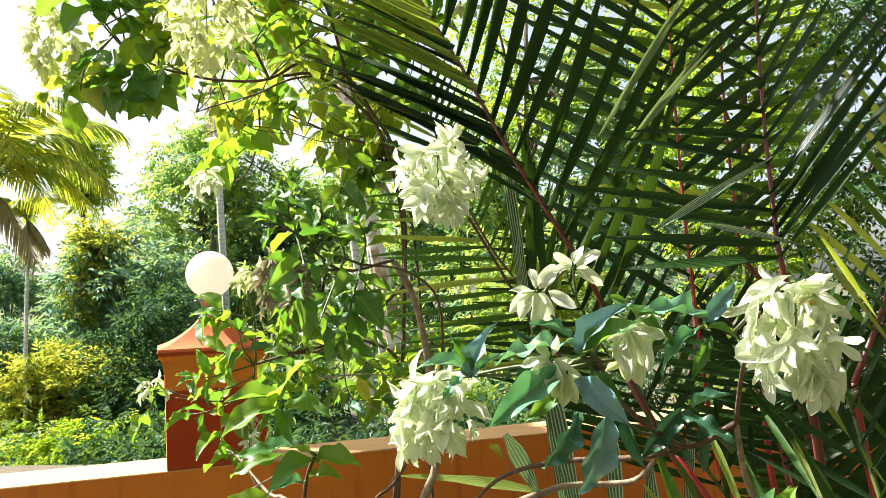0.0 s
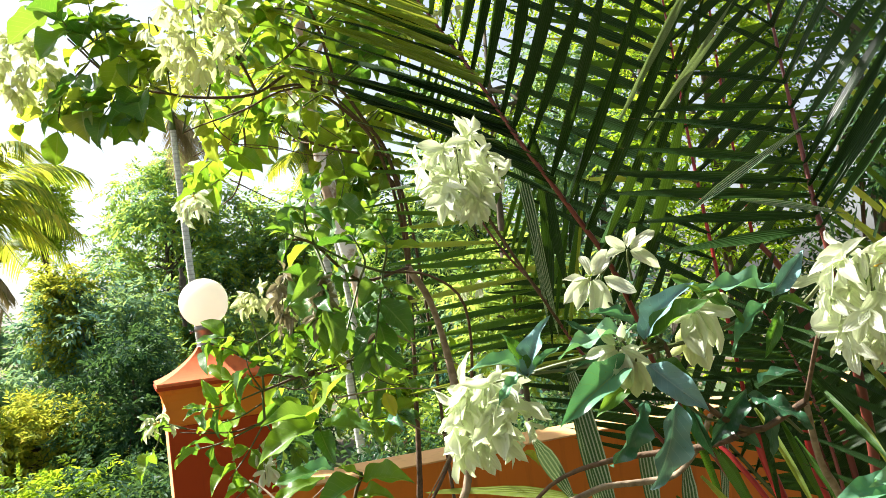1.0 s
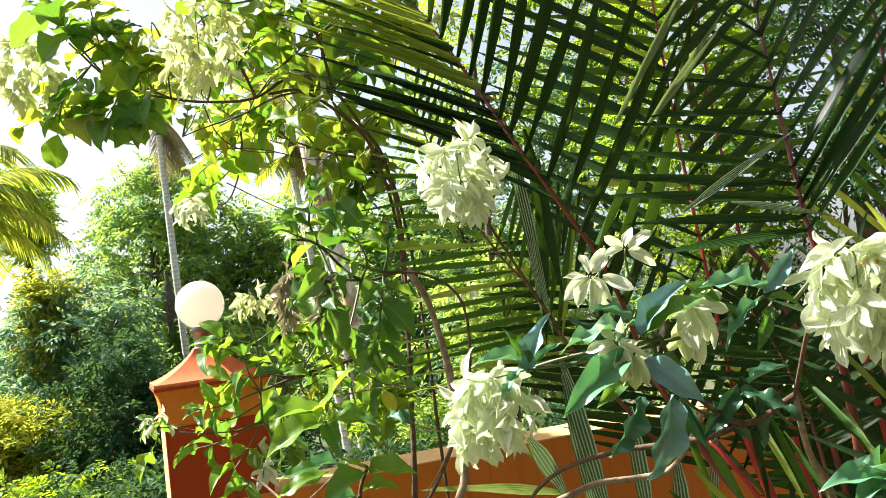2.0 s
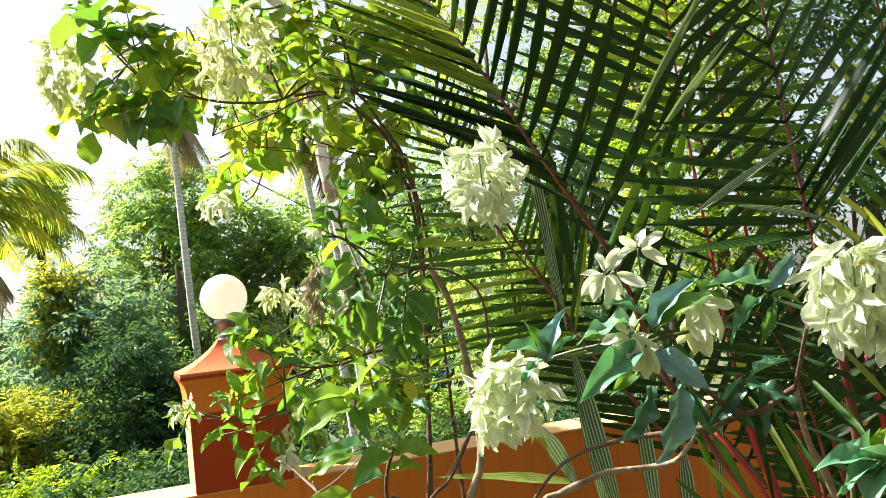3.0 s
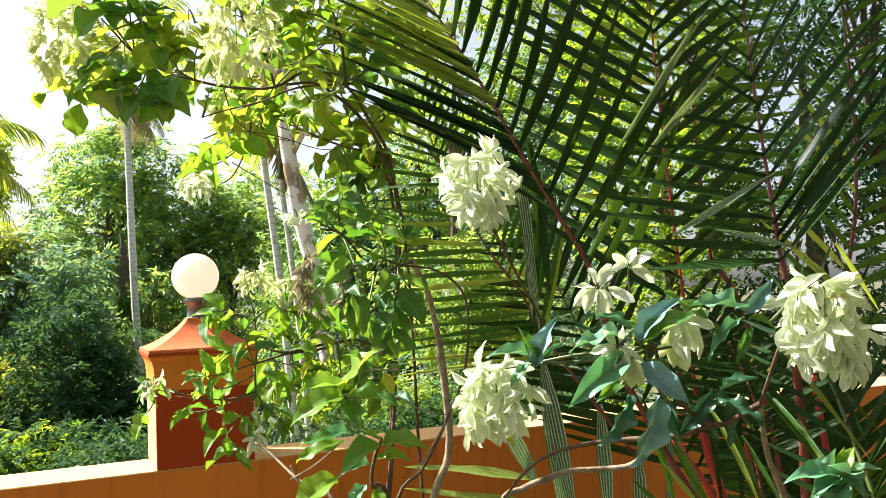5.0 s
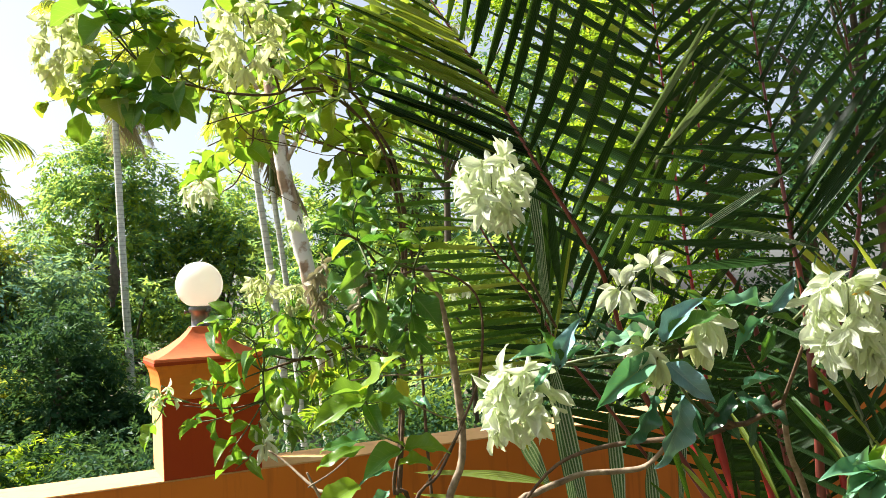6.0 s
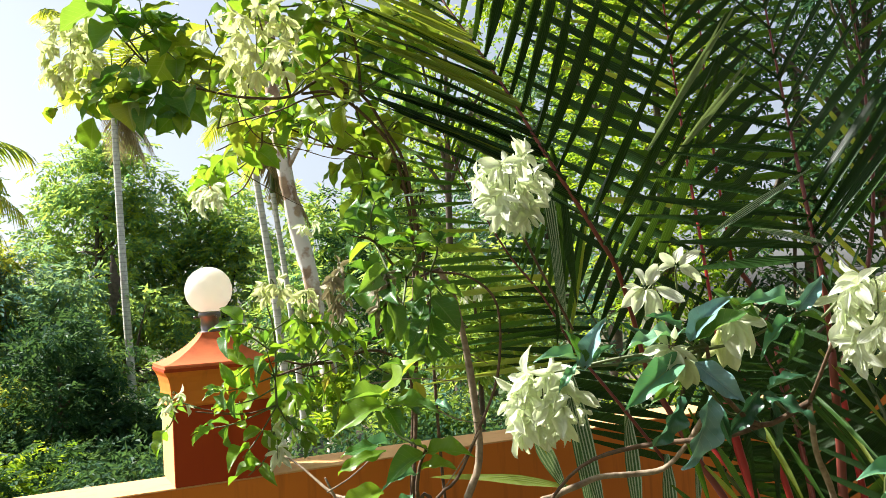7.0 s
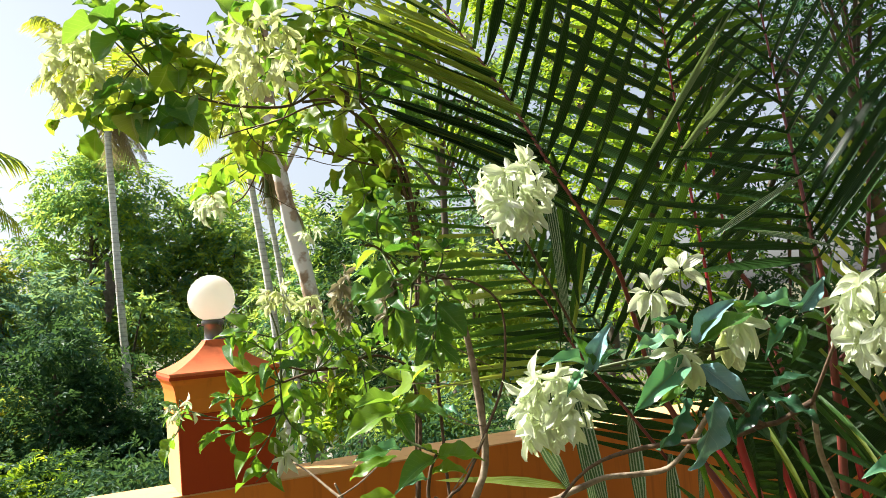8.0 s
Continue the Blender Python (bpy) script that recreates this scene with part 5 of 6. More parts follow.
part("branch", tube([(0.604, 1.660, 1.345), (0.507, 1.720, 1.290), (0.361, 1.600, 1.406), (0.307, 1.500, 1.504)], 0.008, 0.004, 8, wobble=0.25), M_TWIG, near)
part("branch", tube([(-0.050, 2.550, 0.000), (-0.010, 2.550, 0.500), (0.070, 2.550, 0.904), (0.154, 2.580, 0.958), (0.244, 2.600, 0.984), (0.323, 2.600, 1.007), (0.447, 2.600, 1.008), (0.538, 2.580, 1.024), (0.590, 2.500, 1.107), (0.588, 2.300, 1.232)], 0.012, 0.008, 8, 40, wobble=0.3), M_TWIG_PALE, near)
part("branch", tube([(0.307, 1.500, 1.504), (0.241, 1.540, 1.569), (0.203, 1.580, 1.622)], 0.004, 0.002, 8, wobble=0.25), M_TWIG_GREEN, near)
part("branch", tube([(0.203, 1.580, 1.622), (0.277, 1.570, 1.695)], 0.003, 0.002, 8, wobble=0.25), M_TWIG_GREEN, near)
part("branch", tube([(0.307, 1.500, 1.504), (0.148, 1.580, 1.485), (0.041, 1.660, 1.460), (-0.036, 1.700, 1.448)], 0.004, 0.0025, 8, wobble=0.25), M_TWIG_GREEN, near)
part("branch", tube([(0.486, 1.200, 0.000), (0.489, 1.200, 0.606), (0.494, 1.200, 1.211), (0.497, 1.150, 1.301)], 0.005, 0.003, 8, wobble=0.25), M_TWIG_GREEN, near)
flower_head(near, (0.658, 1.440, 1.631), 0.215, 0.240, 112, 0.074, label="large hanging head of white sepals", florets=2, stalk=(0.565, 1.500, 1.544))
open_flower(near, (0.201, 1.560, 1.638), [(0.147, 1.550, 1.633), (0.193, 1.580, 1.685), (0.240, 1.590, 1.683), (0.223, 1.530, 1.580), (0.165, 1.530, 1.584), (0.192, 1.520, 1.572), (0.149, 1.540, 1.606)], label="open head of white sepals", florets=0, width=1.15)
open_flower(near, (0.217, 1.550, 1.639), [(0.275, 1.530, 1.602)], label="single white sepal", florets=0, width=1.1)
open_flower(near, (0.276, 1.560, 1.682), [(0.240, 1.560, 1.712), (0.295, 1.580, 1.728), (0.329, 1.560, 1.707), (0.325, 1.540, 1.652), (0.237, 1.570, 1.674)], label="open head of white sepals", florets=0, width=1.15)
open_flower(near, (0.367, 1.500, 1.562), [(0.335, 1.500, 1.584), (0.434, 1.500, 1.573), (0.429, 1.480, 1.539), (0.415, 1.470, 1.501), (0.388, 1.480, 1.493), (0.360, 1.460, 1.479), (0.334, 1.480, 1.540), (0.340, 1.470, 1.504)], label="fanned head of white sepals", florets=0, width=1.1)
open_flower(near, (0.384, 1.600, 1.534), [(0.343, 1.580, 1.498), (0.372, 1.570, 1.456), (0.403, 1.580, 1.441), (0.354, 1.580, 1.472)], label="fanned head of cream sepals", kind=M_SEPAL_CREAM, florets=0, width=1.1)
open_flower(near, (0.219, 1.470, 1.509), [(0.181, 1.470, 1.542), (0.161, 1.470, 1.503), (0.228, 1.470, 1.552), (0.258, 1.470, 1.499), (0.186, 1.450, 1.452), (0.224, 1.440, 1.441), (0.265, 1.450, 1.471), (0.174, 1.470, 1.472)], label="fanned head of white sepals", florets=0, width=1.1)
open_flower(near, (0.245, 1.460, 1.486), [(0.213, 1.440, 1.442), (0.251, 1.430, 1.434), (0.235, 1.440, 1.423), (0.195, 1.460, 1.429)], label="fanned head of cream sepals", kind=M_SEPAL_CREAM, florets=0, width=1.1)
flower_head(near, (-0.023, 1.680, 1.460), 0.215, 0.205, 104, 0.074, label="large hanging head of white sepals")
one_leaf(near, (0.273, 1.500, 1.515), (0.336, 1.460, 1.634), (-0.5, -0.8, 0.5), 0.65, M_BLUE_SHEEN, 2)
one_leaf(near, (0.262, 1.500, 1.534), (0.107, 1.440, 1.543), (0, -0.5, 1), 0.52, M_TEAL_SHEEN, 7)
one_leaf(near, (0.276, 1.500, 1.506), (0.360, 1.420, 1.588), (0.3, -0.7, 0.8), 0.68, M_LEAF, 3)
one_leaf(near, (0.264, 1.530, 1.539), (0.189, 1.500, 1.593), (0, -0.5, 1), 0.58, M_TEAL_SHEEN, 8)
one_leaf(near, (0.339, 1.520, 1.620), (0.465, 1.470, 1.546), (0.2, -0.6, 1), 0.52, M_LEAF, 4)
one_leaf(near, (0.379, 1.550, 1.600), (0.441, 1.520, 1.509), (0.2, -0.6, 1), 0.52, M_LEAF, 0)
one_leaf(near, (0.516, 1.500, 1.569), (0.398, 1.470, 1.624), (0, -0.6, 1), 0.65, M_TEAL_SHEEN, 5)
one_leaf(near, (0.511, 1.500, 1.564), (0.570, 1.470, 1.641), (0.3, -0.8, 0.6), 0.68, M_BLUE_SHEEN, 1)
one_leaf(near, (0.502, 1.500, 1.555), (0.405, 1.470, 1.499), (0, -0.6, 1), 0.58, M_TEAL_SHEEN, 6)
one_leaf(near, (0.519, 1.500, 1.554), (0.567, 1.460, 1.556), (0, -0.6, 1), 0.46, M_LEAF, 2)
one_leaf(near, (0.523, 1.500, 1.539), (0.476, 1.470, 1.461), (0.4, -0.6, 1), 0.52, M_LEAF, 7)
one_leaf(near, (0.265, 1.470, 1.475), (0.338, 1.400, 1.388), (-0.35, -0.9, 0.5), 0.75, M_BLUE_SHEEN, 3)
one_leaf(near, (0.238, 1.470, 1.481), (0.089, 1.380, 1.416), (0.3, -0.8, 0.7), 0.71, M_TEAL_SHEEN, 8)
one_leaf(near, (0.256, 1.500, 1.464), (0.164, 1.430, 1.408), (0.3, -0.8, 0.6), 0.65, M_LEAF, 4)
one_leaf(near, (0.292, 1.520, 1.470), (0.348, 1.460, 1.452), (0, -0.6, 1), 0.58, M_LEAF, 0)
one_leaf(near, (0.326, 1.560, 1.390), (0.289, 1.545, 1.205), (0.15, -1, 0.15), 0.64, M_BLUE_SHEEN, 5)
one_leaf(near, (0.277, 1.600, 1.388), (0.205, 1.580, 1.269), (0.5, -0.8, 0.2), 0.69, M_SHADED_LEAF, 1)
one_leaf(near, (0.374, 1.660, 1.377), (0.398, 1.620, 1.251), (-0.4, -0.9, 0.2), 0.39, M_SHADED_LEAF, 2)
one_leaf(near, (0.493, 1.660, 1.369), (0.591, 1.580, 1.326), (0, -0.7, 0.8), 0.55, M_SHADED_LEAF, 7)
one_leaf(near, (0.505, 1.700, 1.377), (0.403, 1.660, 1.277), (0.3, -0.9, 0.3), 0.55, M_SHADED_LEAF, 3)
one_leaf(near, (0.526, 1.700, 1.376), (0.574, 1.620, 1.425), (0, -0.7, 0.8), 0.49, M_SHADED_LEAF, 8)
one_leaf(near, (0.547, 1.720, 1.352), (0.548, 1.700, 1.227), (0, -1, 0.2), 0.52, M_SHADED_LEAF, 4)
one_leaf(near, (0.457, 1.740, 1.342), (0.528, 1.700, 1.242), (-0.3, -1, 0.2), 0.52, M_SHADED_LEAF, 0)
one_leaf(near, (0.062, 1.600, 1.461), (0.083, 1.560, 1.581), (-0.5, -0.9, 0.3), 0.65, M_BLUE_SHEEN, 5)
one_leaf(near, (0.055, 1.600, 1.461), (0.030, 1.580, 1.559), (0.5, -0.8, 0.3), 0.58, M_LEAF, 1)
one_leaf(near, (0.069, 1.600, 1.467), (0.111, 1.570, 1.529), (-0.6, -0.7, 0.4), 0.58, M_TEAL_SHEEN, 6)
one_leaf(near, (0.051, 1.620, 1.479), (-0.031, 1.580, 1.527), (0, -0.6, 1), 0.68, M_TEAL_SHEEN, 2)
one_leaf(near, (0.048, 1.620, 1.473), (-0.009, 1.580, 1.424), (0, -0.7, 0.8), 0.52, M_TEAL_SHEEN, 7)
one_leaf(near, (0.219, 1.580, 1.483), (0.156, 1.560, 1.576), (0.4, -0.8, 0.4), 0.49, M_SHADED_LEAF, 3)
one_leaf(near, (0.211, 1.600, 1.470), (0.123, 1.560, 1.478), (0, -0.6, 1), 0.49, M_SHADED_LEAF, 8)
part("twig", tube([(0.296, 1.520, 1.492), (0.308, 1.540, 1.443), (0.351, 1.600, 1.385), (0.430, 1.680, 1.325), (0.525, 1.700, 1.362)], 0.0045, 0.0028, 7, wobble=0.2), M_TWIG_GREEN, near)
part("twig", tube([(0.296, 1.520, 1.492), (0.280, 1.510, 1.510), (0.264, 1.500, 1.521)], 0.0045, 0.0028, 7, wobble=0.2), M_TWIG_GREEN, near)
part("twig", tube([(0.296, 1.520, 1.492), (0.325, 1.525, 1.557), (0.353, 1.530, 1.614)], 0.0045, 0.0028, 7, wobble=0.2), M_TWIG_GREEN, near)
part("twig", tube([(0.296, 1.520, 1.492), (0.412, 1.540, 1.510), (0.510, 1.500, 1.559)], 0.0045, 0.0028, 7, wobble=0.2), M_TWIG_GREEN, near)
part("twig", tube([(0.296, 1.520, 1.492), (0.186, 1.560, 1.474), (0.058, 1.600, 1.468)], 0.0045, 0.0028, 7, wobble=0.2), M_TWIG_GREEN, near)
part("twig", tube([(0.525, 1.700, 1.362), (0.568, 1.710, 1.321), (0.611, 1.720, 1.273)], 0.0045, 0.0028, 7, wobble=0.2), M_TWIG_GREEN, near)
one_leaf(near, (0.516, 1.150, 1.285), (0.429, 1.120, 1.322), (0, -0.6, 1), 0.82, M_TEAL_SHEEN)
one_leaf(near, (0.526, 1.170, 1.281), (0.539, 1.161, 1.337), (0, -0.6, 1), 0.86, M_LEAF)
one_leaf(near, (0.516, 1.150, 1.290), (0.528, 1.130, 1.345), (0, -0.6, 1), 0.95, M_YOUNG)
one_leaf(near, (0.527, 1.170, 1.286), (0.497, 1.176, 1.314), (0, -0.6, 1), 0.86, M_TEAL_SHEEN)
one_leaf(near, (0.516, 1.150, 1.285), (0.445, 1.110, 1.279), (0, -0.6, 1), 0.95, M_TEAL_SHEEN)
one_leaf(near, (0.526, 1.170, 1.281), (0.484, 1.121, 1.248), (0, -0.6, 1), 0.86, M_LEAF)
one_leaf(near, (0.521, 1.150, 1.280), (0.461, 1.090, 1.239), (0, -0.6, 1), 1.03, M_TEAL_SHEEN)
one_leaf(near, (0.531, 1.170, 1.276), (0.457, 1.099, 1.292), (0, -0.6, 1), 0.86, M_TEAL_SHEEN)
one_leaf(near, (0.526, 1.150, 1.285), (0.570, 1.120, 1.251), (0, -0.6, 1), 0.86, M_TEAL_SHEEN)
one_leaf(near, (0.536, 1.170, 1.280), (0.523, 1.144, 1.229), (0, -0.6, 1), 0.86, M_TEAL_SHEEN)
one_leaf(near, (0.526, 1.150, 1.290), (0.568, 1.120, 1.324), (0, -0.6, 1), 0.77, M_TEAL_SHEEN)
one_leaf(near, (0.537, 1.170, 1.285), (0.559, 1.148, 1.259), (0, -0.6, 1), 0.86, M_LEAF)
one_leaf(near, (0.540, 1.160, 1.267), (0.435, 1.120, 1.266), (0, -0.6, 1), 0.43, M_TEAL_SHEEN)
one_leaf(near, (0.550, 1.180, 1.262), (0.477, 1.102, 1.340), (0, -0.6, 1), 0.86, M_TEAL_SHEEN)
middle = thing("flowering_shrub", (-0.139, 2.600, 0.000), "white-flowered shrub with pale stems and bright green leaves", "shrub", "flowering shrubs")
part("branch", tube([(-0.331, 2.600, 0.000), (-0.258, 2.600, 0.458), (-0.159, 2.600, 0.915), (-0.093, 2.600, 1.088), (-0.096, 2.600, 1.302), (-0.114, 2.600, 1.479), (-0.145, 2.550, 1.638), (-0.197, 2.500, 1.745)], 0.016, 0.01, 8, wobble=0.25), M_TWIG_PALE, middle)
part("branch", tube([(-0.499, 2.300, 0.000), (-0.406, 2.300, 0.497), (-0.278, 2.300, 0.995), (-0.193, 2.300, 1.097), (-0.112, 2.350, 1.232), (-0.048, 2.300, 1.401), (-0.041, 2.250, 1.612), (-0.124, 2.200, 1.702), (-0.242, 2.150, 1.724)], 0.0065, 0.003, 8, wobble=0.25), M_TWIG, middle)
part("branch", tube([(-0.165, 2.200, 0.000), (-0.286, 2.200, 0.515), (-0.451, 2.200, 1.031), (-0.561, 2.300, 1.077), (-0.669, 2.400, 1.152), (-0.72, 2.42, 1.185)], 0.008, 0.0025, 8, wobble=0.25), M_TWIG_PALE, middle)
part("branch", tube([(-0.540, 2.250, 1.045), (-0.579, 2.200, 1.150)], 0.005, 0.003, 8, wobble=0.25), M_TWIG_PALE, middle)
part("branch", tube([(-0.188, 1.750, 0.000), (-0.230, 1.750, 0.564), (-0.287, 1.750, 1.128), (-0.325, 1.750, 1.174), (-0.319, 1.750, 1.242), (-0.298, 1.750, 1.289)], 0.006, 0.004, 8, wobble=0.25), M_TWIG, middle)
part("branch", tube([(0.238, 2.500, 1.519), (0.070, 2.350, 1.822), (0.006, 2.150, 1.928), (-0.021, 2.050, 2.014)], 0.005, 0.003, 8, wobble=0.25), M_TWIG, middle)
part("branch", tube([(-0.197, 2.500, 1.745), (-0.311, 2.200, 1.713), (-0.396, 2.050, 1.810), (-0.454, 2.000, 1.825)], 0.005, 0.003, 8, wobble=0.25), M_TWIG, middle)
flower_head(middle, (-0.015, 2.020, 2.022), 0.255, 0.235, 112, 0.076, label="large hanging head of white sepals")
flower_head(middle, (-0.383, 1.970, 1.715), 0.085, 0.160, 34, 0.052, label="withered brown flower head", kind=M_DRY)
flower_head(middle, (-0.522, 2.200, 1.752), 0.085, 0.190, 34, 0.055, label="withered grey flower head", kind=M_DRY)
one_leaf(middle, (-0.325, 1.800, 1.458), (-0.353, 1.740, 1.527), (0, -0.6, 1), 0.9, M_LEAF)
one_leaf(middle, (-0.400, 1.800, 1.392), (-0.332, 1.700, 1.534), (0, -0.6, 1), 1.0, M_YOUNG)
one_leaf(middle, (-0.385, 1.800, 1.406), (-0.483, 1.700, 1.449), (0, -0.6, 1), 0.9, M_LEAF)
one_leaf(middle, (-0.386, 1.800, 1.392), (-0.517, 1.720, 1.382), (0, -0.6, 1), 1.2, M_YOUNG)
one_leaf(middle, (-0.378, 1.800, 1.391), (-0.264, 1.750, 1.390), (0, -0.6, 1), 0.9, M_LEAF)
one_leaf(middle, (-0.386, 1.800, 1.385), (-0.356, 1.720, 1.331), (0, -0.6, 1), 0.8, M_LEAF)
one_leaf(middle, (-0.298, 1.750, 1.282), (-0.328, 1.700, 1.332), (0, -0.6, 1), 0.9, M_YOUNG)
one_leaf(middle, (-0.299, 1.750, 1.275), (-0.194, 1.700, 1.310), (0, -0.6, 1), 1.0, M_YOUNG)
one_leaf(middle, (-0.303, 1.750, 1.275), (-0.398, 1.680, 1.260), (0, -0.6, 1), 1.0, M_LEAF)
one_leaf(middle, (-0.314, 1.750, 1.242), (-0.237, 1.700, 1.259), (0, -0.6, 1), 0.9, M_YOUNG)
one_leaf(middle, (-0.322, 1.750, 1.229), (-0.400, 1.700, 1.243), (0, -0.6, 1), 0.7, M_TEAL_SHEEN)
one_leaf(middle, (-0.407, 1.750, 1.200), (-0.518, 1.650, 1.176), (0, -0.6, 1), 1.0, M_YOUNG)
one_leaf(middle, (-0.339, 1.750, 1.182), (-0.392, 1.700, 1.147), (0, -0.6, 1), 0.9, M_TEAL_SHEEN)
one_leaf(middle, (-0.318, 1.750, 1.174), (-0.300, 1.700, 1.117), (0, -0.6, 1), 0.9, M_YOUNG)
one_leaf(middle, (-0.262, 2.000, 1.361), (-0.215, 1.950, 1.364), (0, -0.6, 1), 0.9, M_TEAL_SHEEN)
one_leaf(middle, (-0.410, 1.850, 1.287), (-0.504, 1.800, 1.294), (0, -0.6, 1), 0.9, M_LEAF)
one_leaf(middle, (-0.396, 1.850, 1.271), (-0.520, 1.800, 1.260), (0, -0.6, 1), 0.8, M_YOUNG)
one_leaf(middle, (-0.384, 1.900, 1.277), (-0.452, 1.850, 1.311), (0, -0.6, 1), 0.8, M_TEAL_SHEEN)
one_leaf(middle, (-0.516, 2.400, 1.458), (-0.596, 2.400, 1.500), (0, -0.6, 1), 0.9, M_YOUNG)
one_leaf(middle, (-0.324, 2.300, 1.559), (-0.287, 2.300, 1.583), (0, -0.6, 1), 0.9, M_YOUNG)
part("branch", tube([(-0.298, 1.750, 1.289), (-0.367, 1.780, 1.323), (-0.386, 1.800, 1.392)], 0.004, 0.003, 8, wobble=0.25), M_TWIG_GREEN, middle)
shoot(middle, [(-0.242, 2.150, 1.724), (-0.321, 2.100, 1.760), (-0.396, 2.050, 1.810), (-0.453, 2.000, 1.841)], 4, 0.106)
shoot(middle, [(-0.311, 2.200, 1.713), (-0.389, 2.100, 1.715), (-0.451, 2.050, 1.685)], 3, 0.106, mix=0.08)
shoot(middle, [(-0.311, 2.200, 1.713), (-0.329, 2.100, 1.629), (-0.346, 2.050, 1.567)], 2, 0.111, mix=0.08)
shoot(middle, [(-0.396, 2.050, 1.810), (-0.404, 2.000, 1.869), (-0.385, 2.000, 1.932)], 3, 0.102)
shoot(middle, [(-0.242, 2.150, 1.724), (-0.221, 2.100, 1.787), (-0.242, 2.100, 1.845)], 3, 0.102)
shoot(middle, [(-0.242, 2.150, 1.724), (-0.255, 2.050, 1.625), (-0.271, 2.000, 1.524)], 3, 0.111, droop=0.8, mix=0.08)
shoot(middle, [(-0.396, 2.050, 1.810), (-0.362, 1.980, 1.709), (-0.375, 1.950, 1.632)], 3, 0.111, droop=0.8, mix=0.08)
shoot(middle, [(-0.311, 2.200, 1.713), (-0.280, 2.100, 1.757), (-0.299, 2.050, 1.820)], 3, 0.111, mix=0.05)
shoot(middle, [(-0.311, 2.200, 1.713), (-0.243, 2.100, 1.689), (-0.213, 2.100, 1.655)], 2, 0.111, mix=0.08)
shoot(middle, [(-0.021, 2.050, 2.014), (0.041, 2.100, 2.032), (0.090, 2.100, 2.025)], 1, 0.060, mix=0.9)
tall = thing("flowering_shrub", (-0.312, 3.300, 0.000), "tall white-flowered shrub leaning over the wall with lime-green leaves", "shrub", "flowering shrubs")
part("branch", tube([(-0.444, 3.300, 0.000), (-0.383, 3.300, 0.475), (-0.301, 3.300, 0.951), (-0.246, 3.300, 1.673), (-0.235, 3.280, 1.966), (-0.268, 3.250, 2.233), (-0.336, 3.200, 2.362), (-0.432, 3.150, 2.512), (-0.555, 3.100, 2.530)], 0.009, 0.006, 8, wobble=0.25), M_TWIG, tall)
part("branch", tube([(-0.416, 3.100, 2.511), (-0.615, 3.000, 2.473), (-0.753, 3.000, 2.424), (-0.912, 3.000, 2.387), (-0.992, 3.000, 2.364)], 0.005, 0.002, 8, wobble=0.25), M_TWIG, tall)
part("branch", tube([(-0.268, 3.250, 2.233), (-0.468, 3.300, 2.290), (-0.672, 3.400, 2.397), (-0.886, 3.500, 2.521)], 0.006, 0.003, 8, wobble=0.25), M_TWIG, tall)
part("branch", tube([(-0.886, 3.500, 2.521), (-0.917, 3.600, 2.384), (-1.025, 3.800, 2.258), (-1.118, 3.900, 2.220)], 0.005, 0.003, 8, wobble=0.25), M_TWIG, tall)
part("branch", tube([(-0.246, 3.300, 1.673), (-0.515, 3.300, 1.447), (-0.697, 3.200, 1.416), (-0.828, 3.150, 1.451)], 0.007, 0.004, 8, wobble=0.25), M_TWIG, tall)
part("branch", tube([(-0.832, 3.150, 1.382), (-0.834, 3.150, 1.567), (-0.863, 3.150, 1.686)], 0.005, 0.003, 8, wobble=0.25), M_TWIG_GREEN, tall)
part("branch", tube([(-0.829, 3.100, 1.272), (-0.839, 3.150, 1.382)], 0.005, 0.004, 8, wobble=0.25), M_TWIG_GREEN, tall)
part("branch", tube([(-0.432, 3.150, 2.512), (-0.438, 2.900, 2.650), (-0.486, 2.800, 2.796)], 0.007, 0.004, 8, wobble=0.25), M_TWIG, tall)
part("branch", tube([(-0.705, 3.000, 2.478), (-0.712, 2.800, 2.547), (-0.736, 2.600, 2.572), (-0.735, 2.450, 2.582)], 0.006, 0.003, 8, wobble=0.25), M_TWIG, tall)
part("branch", tube([(-0.829, 3.100, 1.272), (-0.966, 3.100, 1.246), (-1.124, 3.100, 1.279), (-1.214, 3.100, 1.296)], 0.003, 0.002, 8, wobble=0.25), M_TWIG, tall)
reach = thing("flowering_shrub", (-0.321, 3.200, 0.000), "tall white-flowered shrub with a long branch reaching over the wall", "shrub", "flowering shrubs")
back = thing("flowering_shrub", (-0.268, 3.600, 0.000), "tall leafy shrub with lime-green leaves behind the others", "shrub", "flowering shrubs")
part("branch", tube([(-0.135, 3.400, 0.000), (-0.153, 3.400, 0.463), (-0.179, 3.400, 0.925), (-0.196, 3.400, 1.672), (-0.239, 3.400, 2.104), (-0.321, 3.400, 2.338), (-0.462, 3.400, 2.526)], 0.008, 0.005, 8, wobble=0.25), M_TWIG, back)
part("branch", tube([(-0.404, 3.350, 0.000), (-0.358, 3.350, 0.471), (-0.297, 3.350, 0.942), (-0.256, 3.350, 1.675), (-0.250, 3.300, 1.968), (-0.293, 3.250, 2.222), (-0.360, 3.200, 2.363), (-0.533, 3.100, 2.505), (-0.666, 3.050, 2.500)], 0.008, 0.006, 8, wobble=0.25), M_TWIG, reach)
part("branch", tube([(-0.432, 3.150, 2.512), (-0.564, 3.100, 2.578), (-0.705, 3.000, 2.478), (-0.875, 2.950, 2.469), (-1.007, 2.950, 2.499), (-1.116, 2.950, 2.534), (-1.219, 2.900, 2.593), (-1.302, 2.900, 2.687), (-1.343, 2.900, 2.734)], 0.007, 0.003, 8, wobble=0.25), M_TWIG, reach)
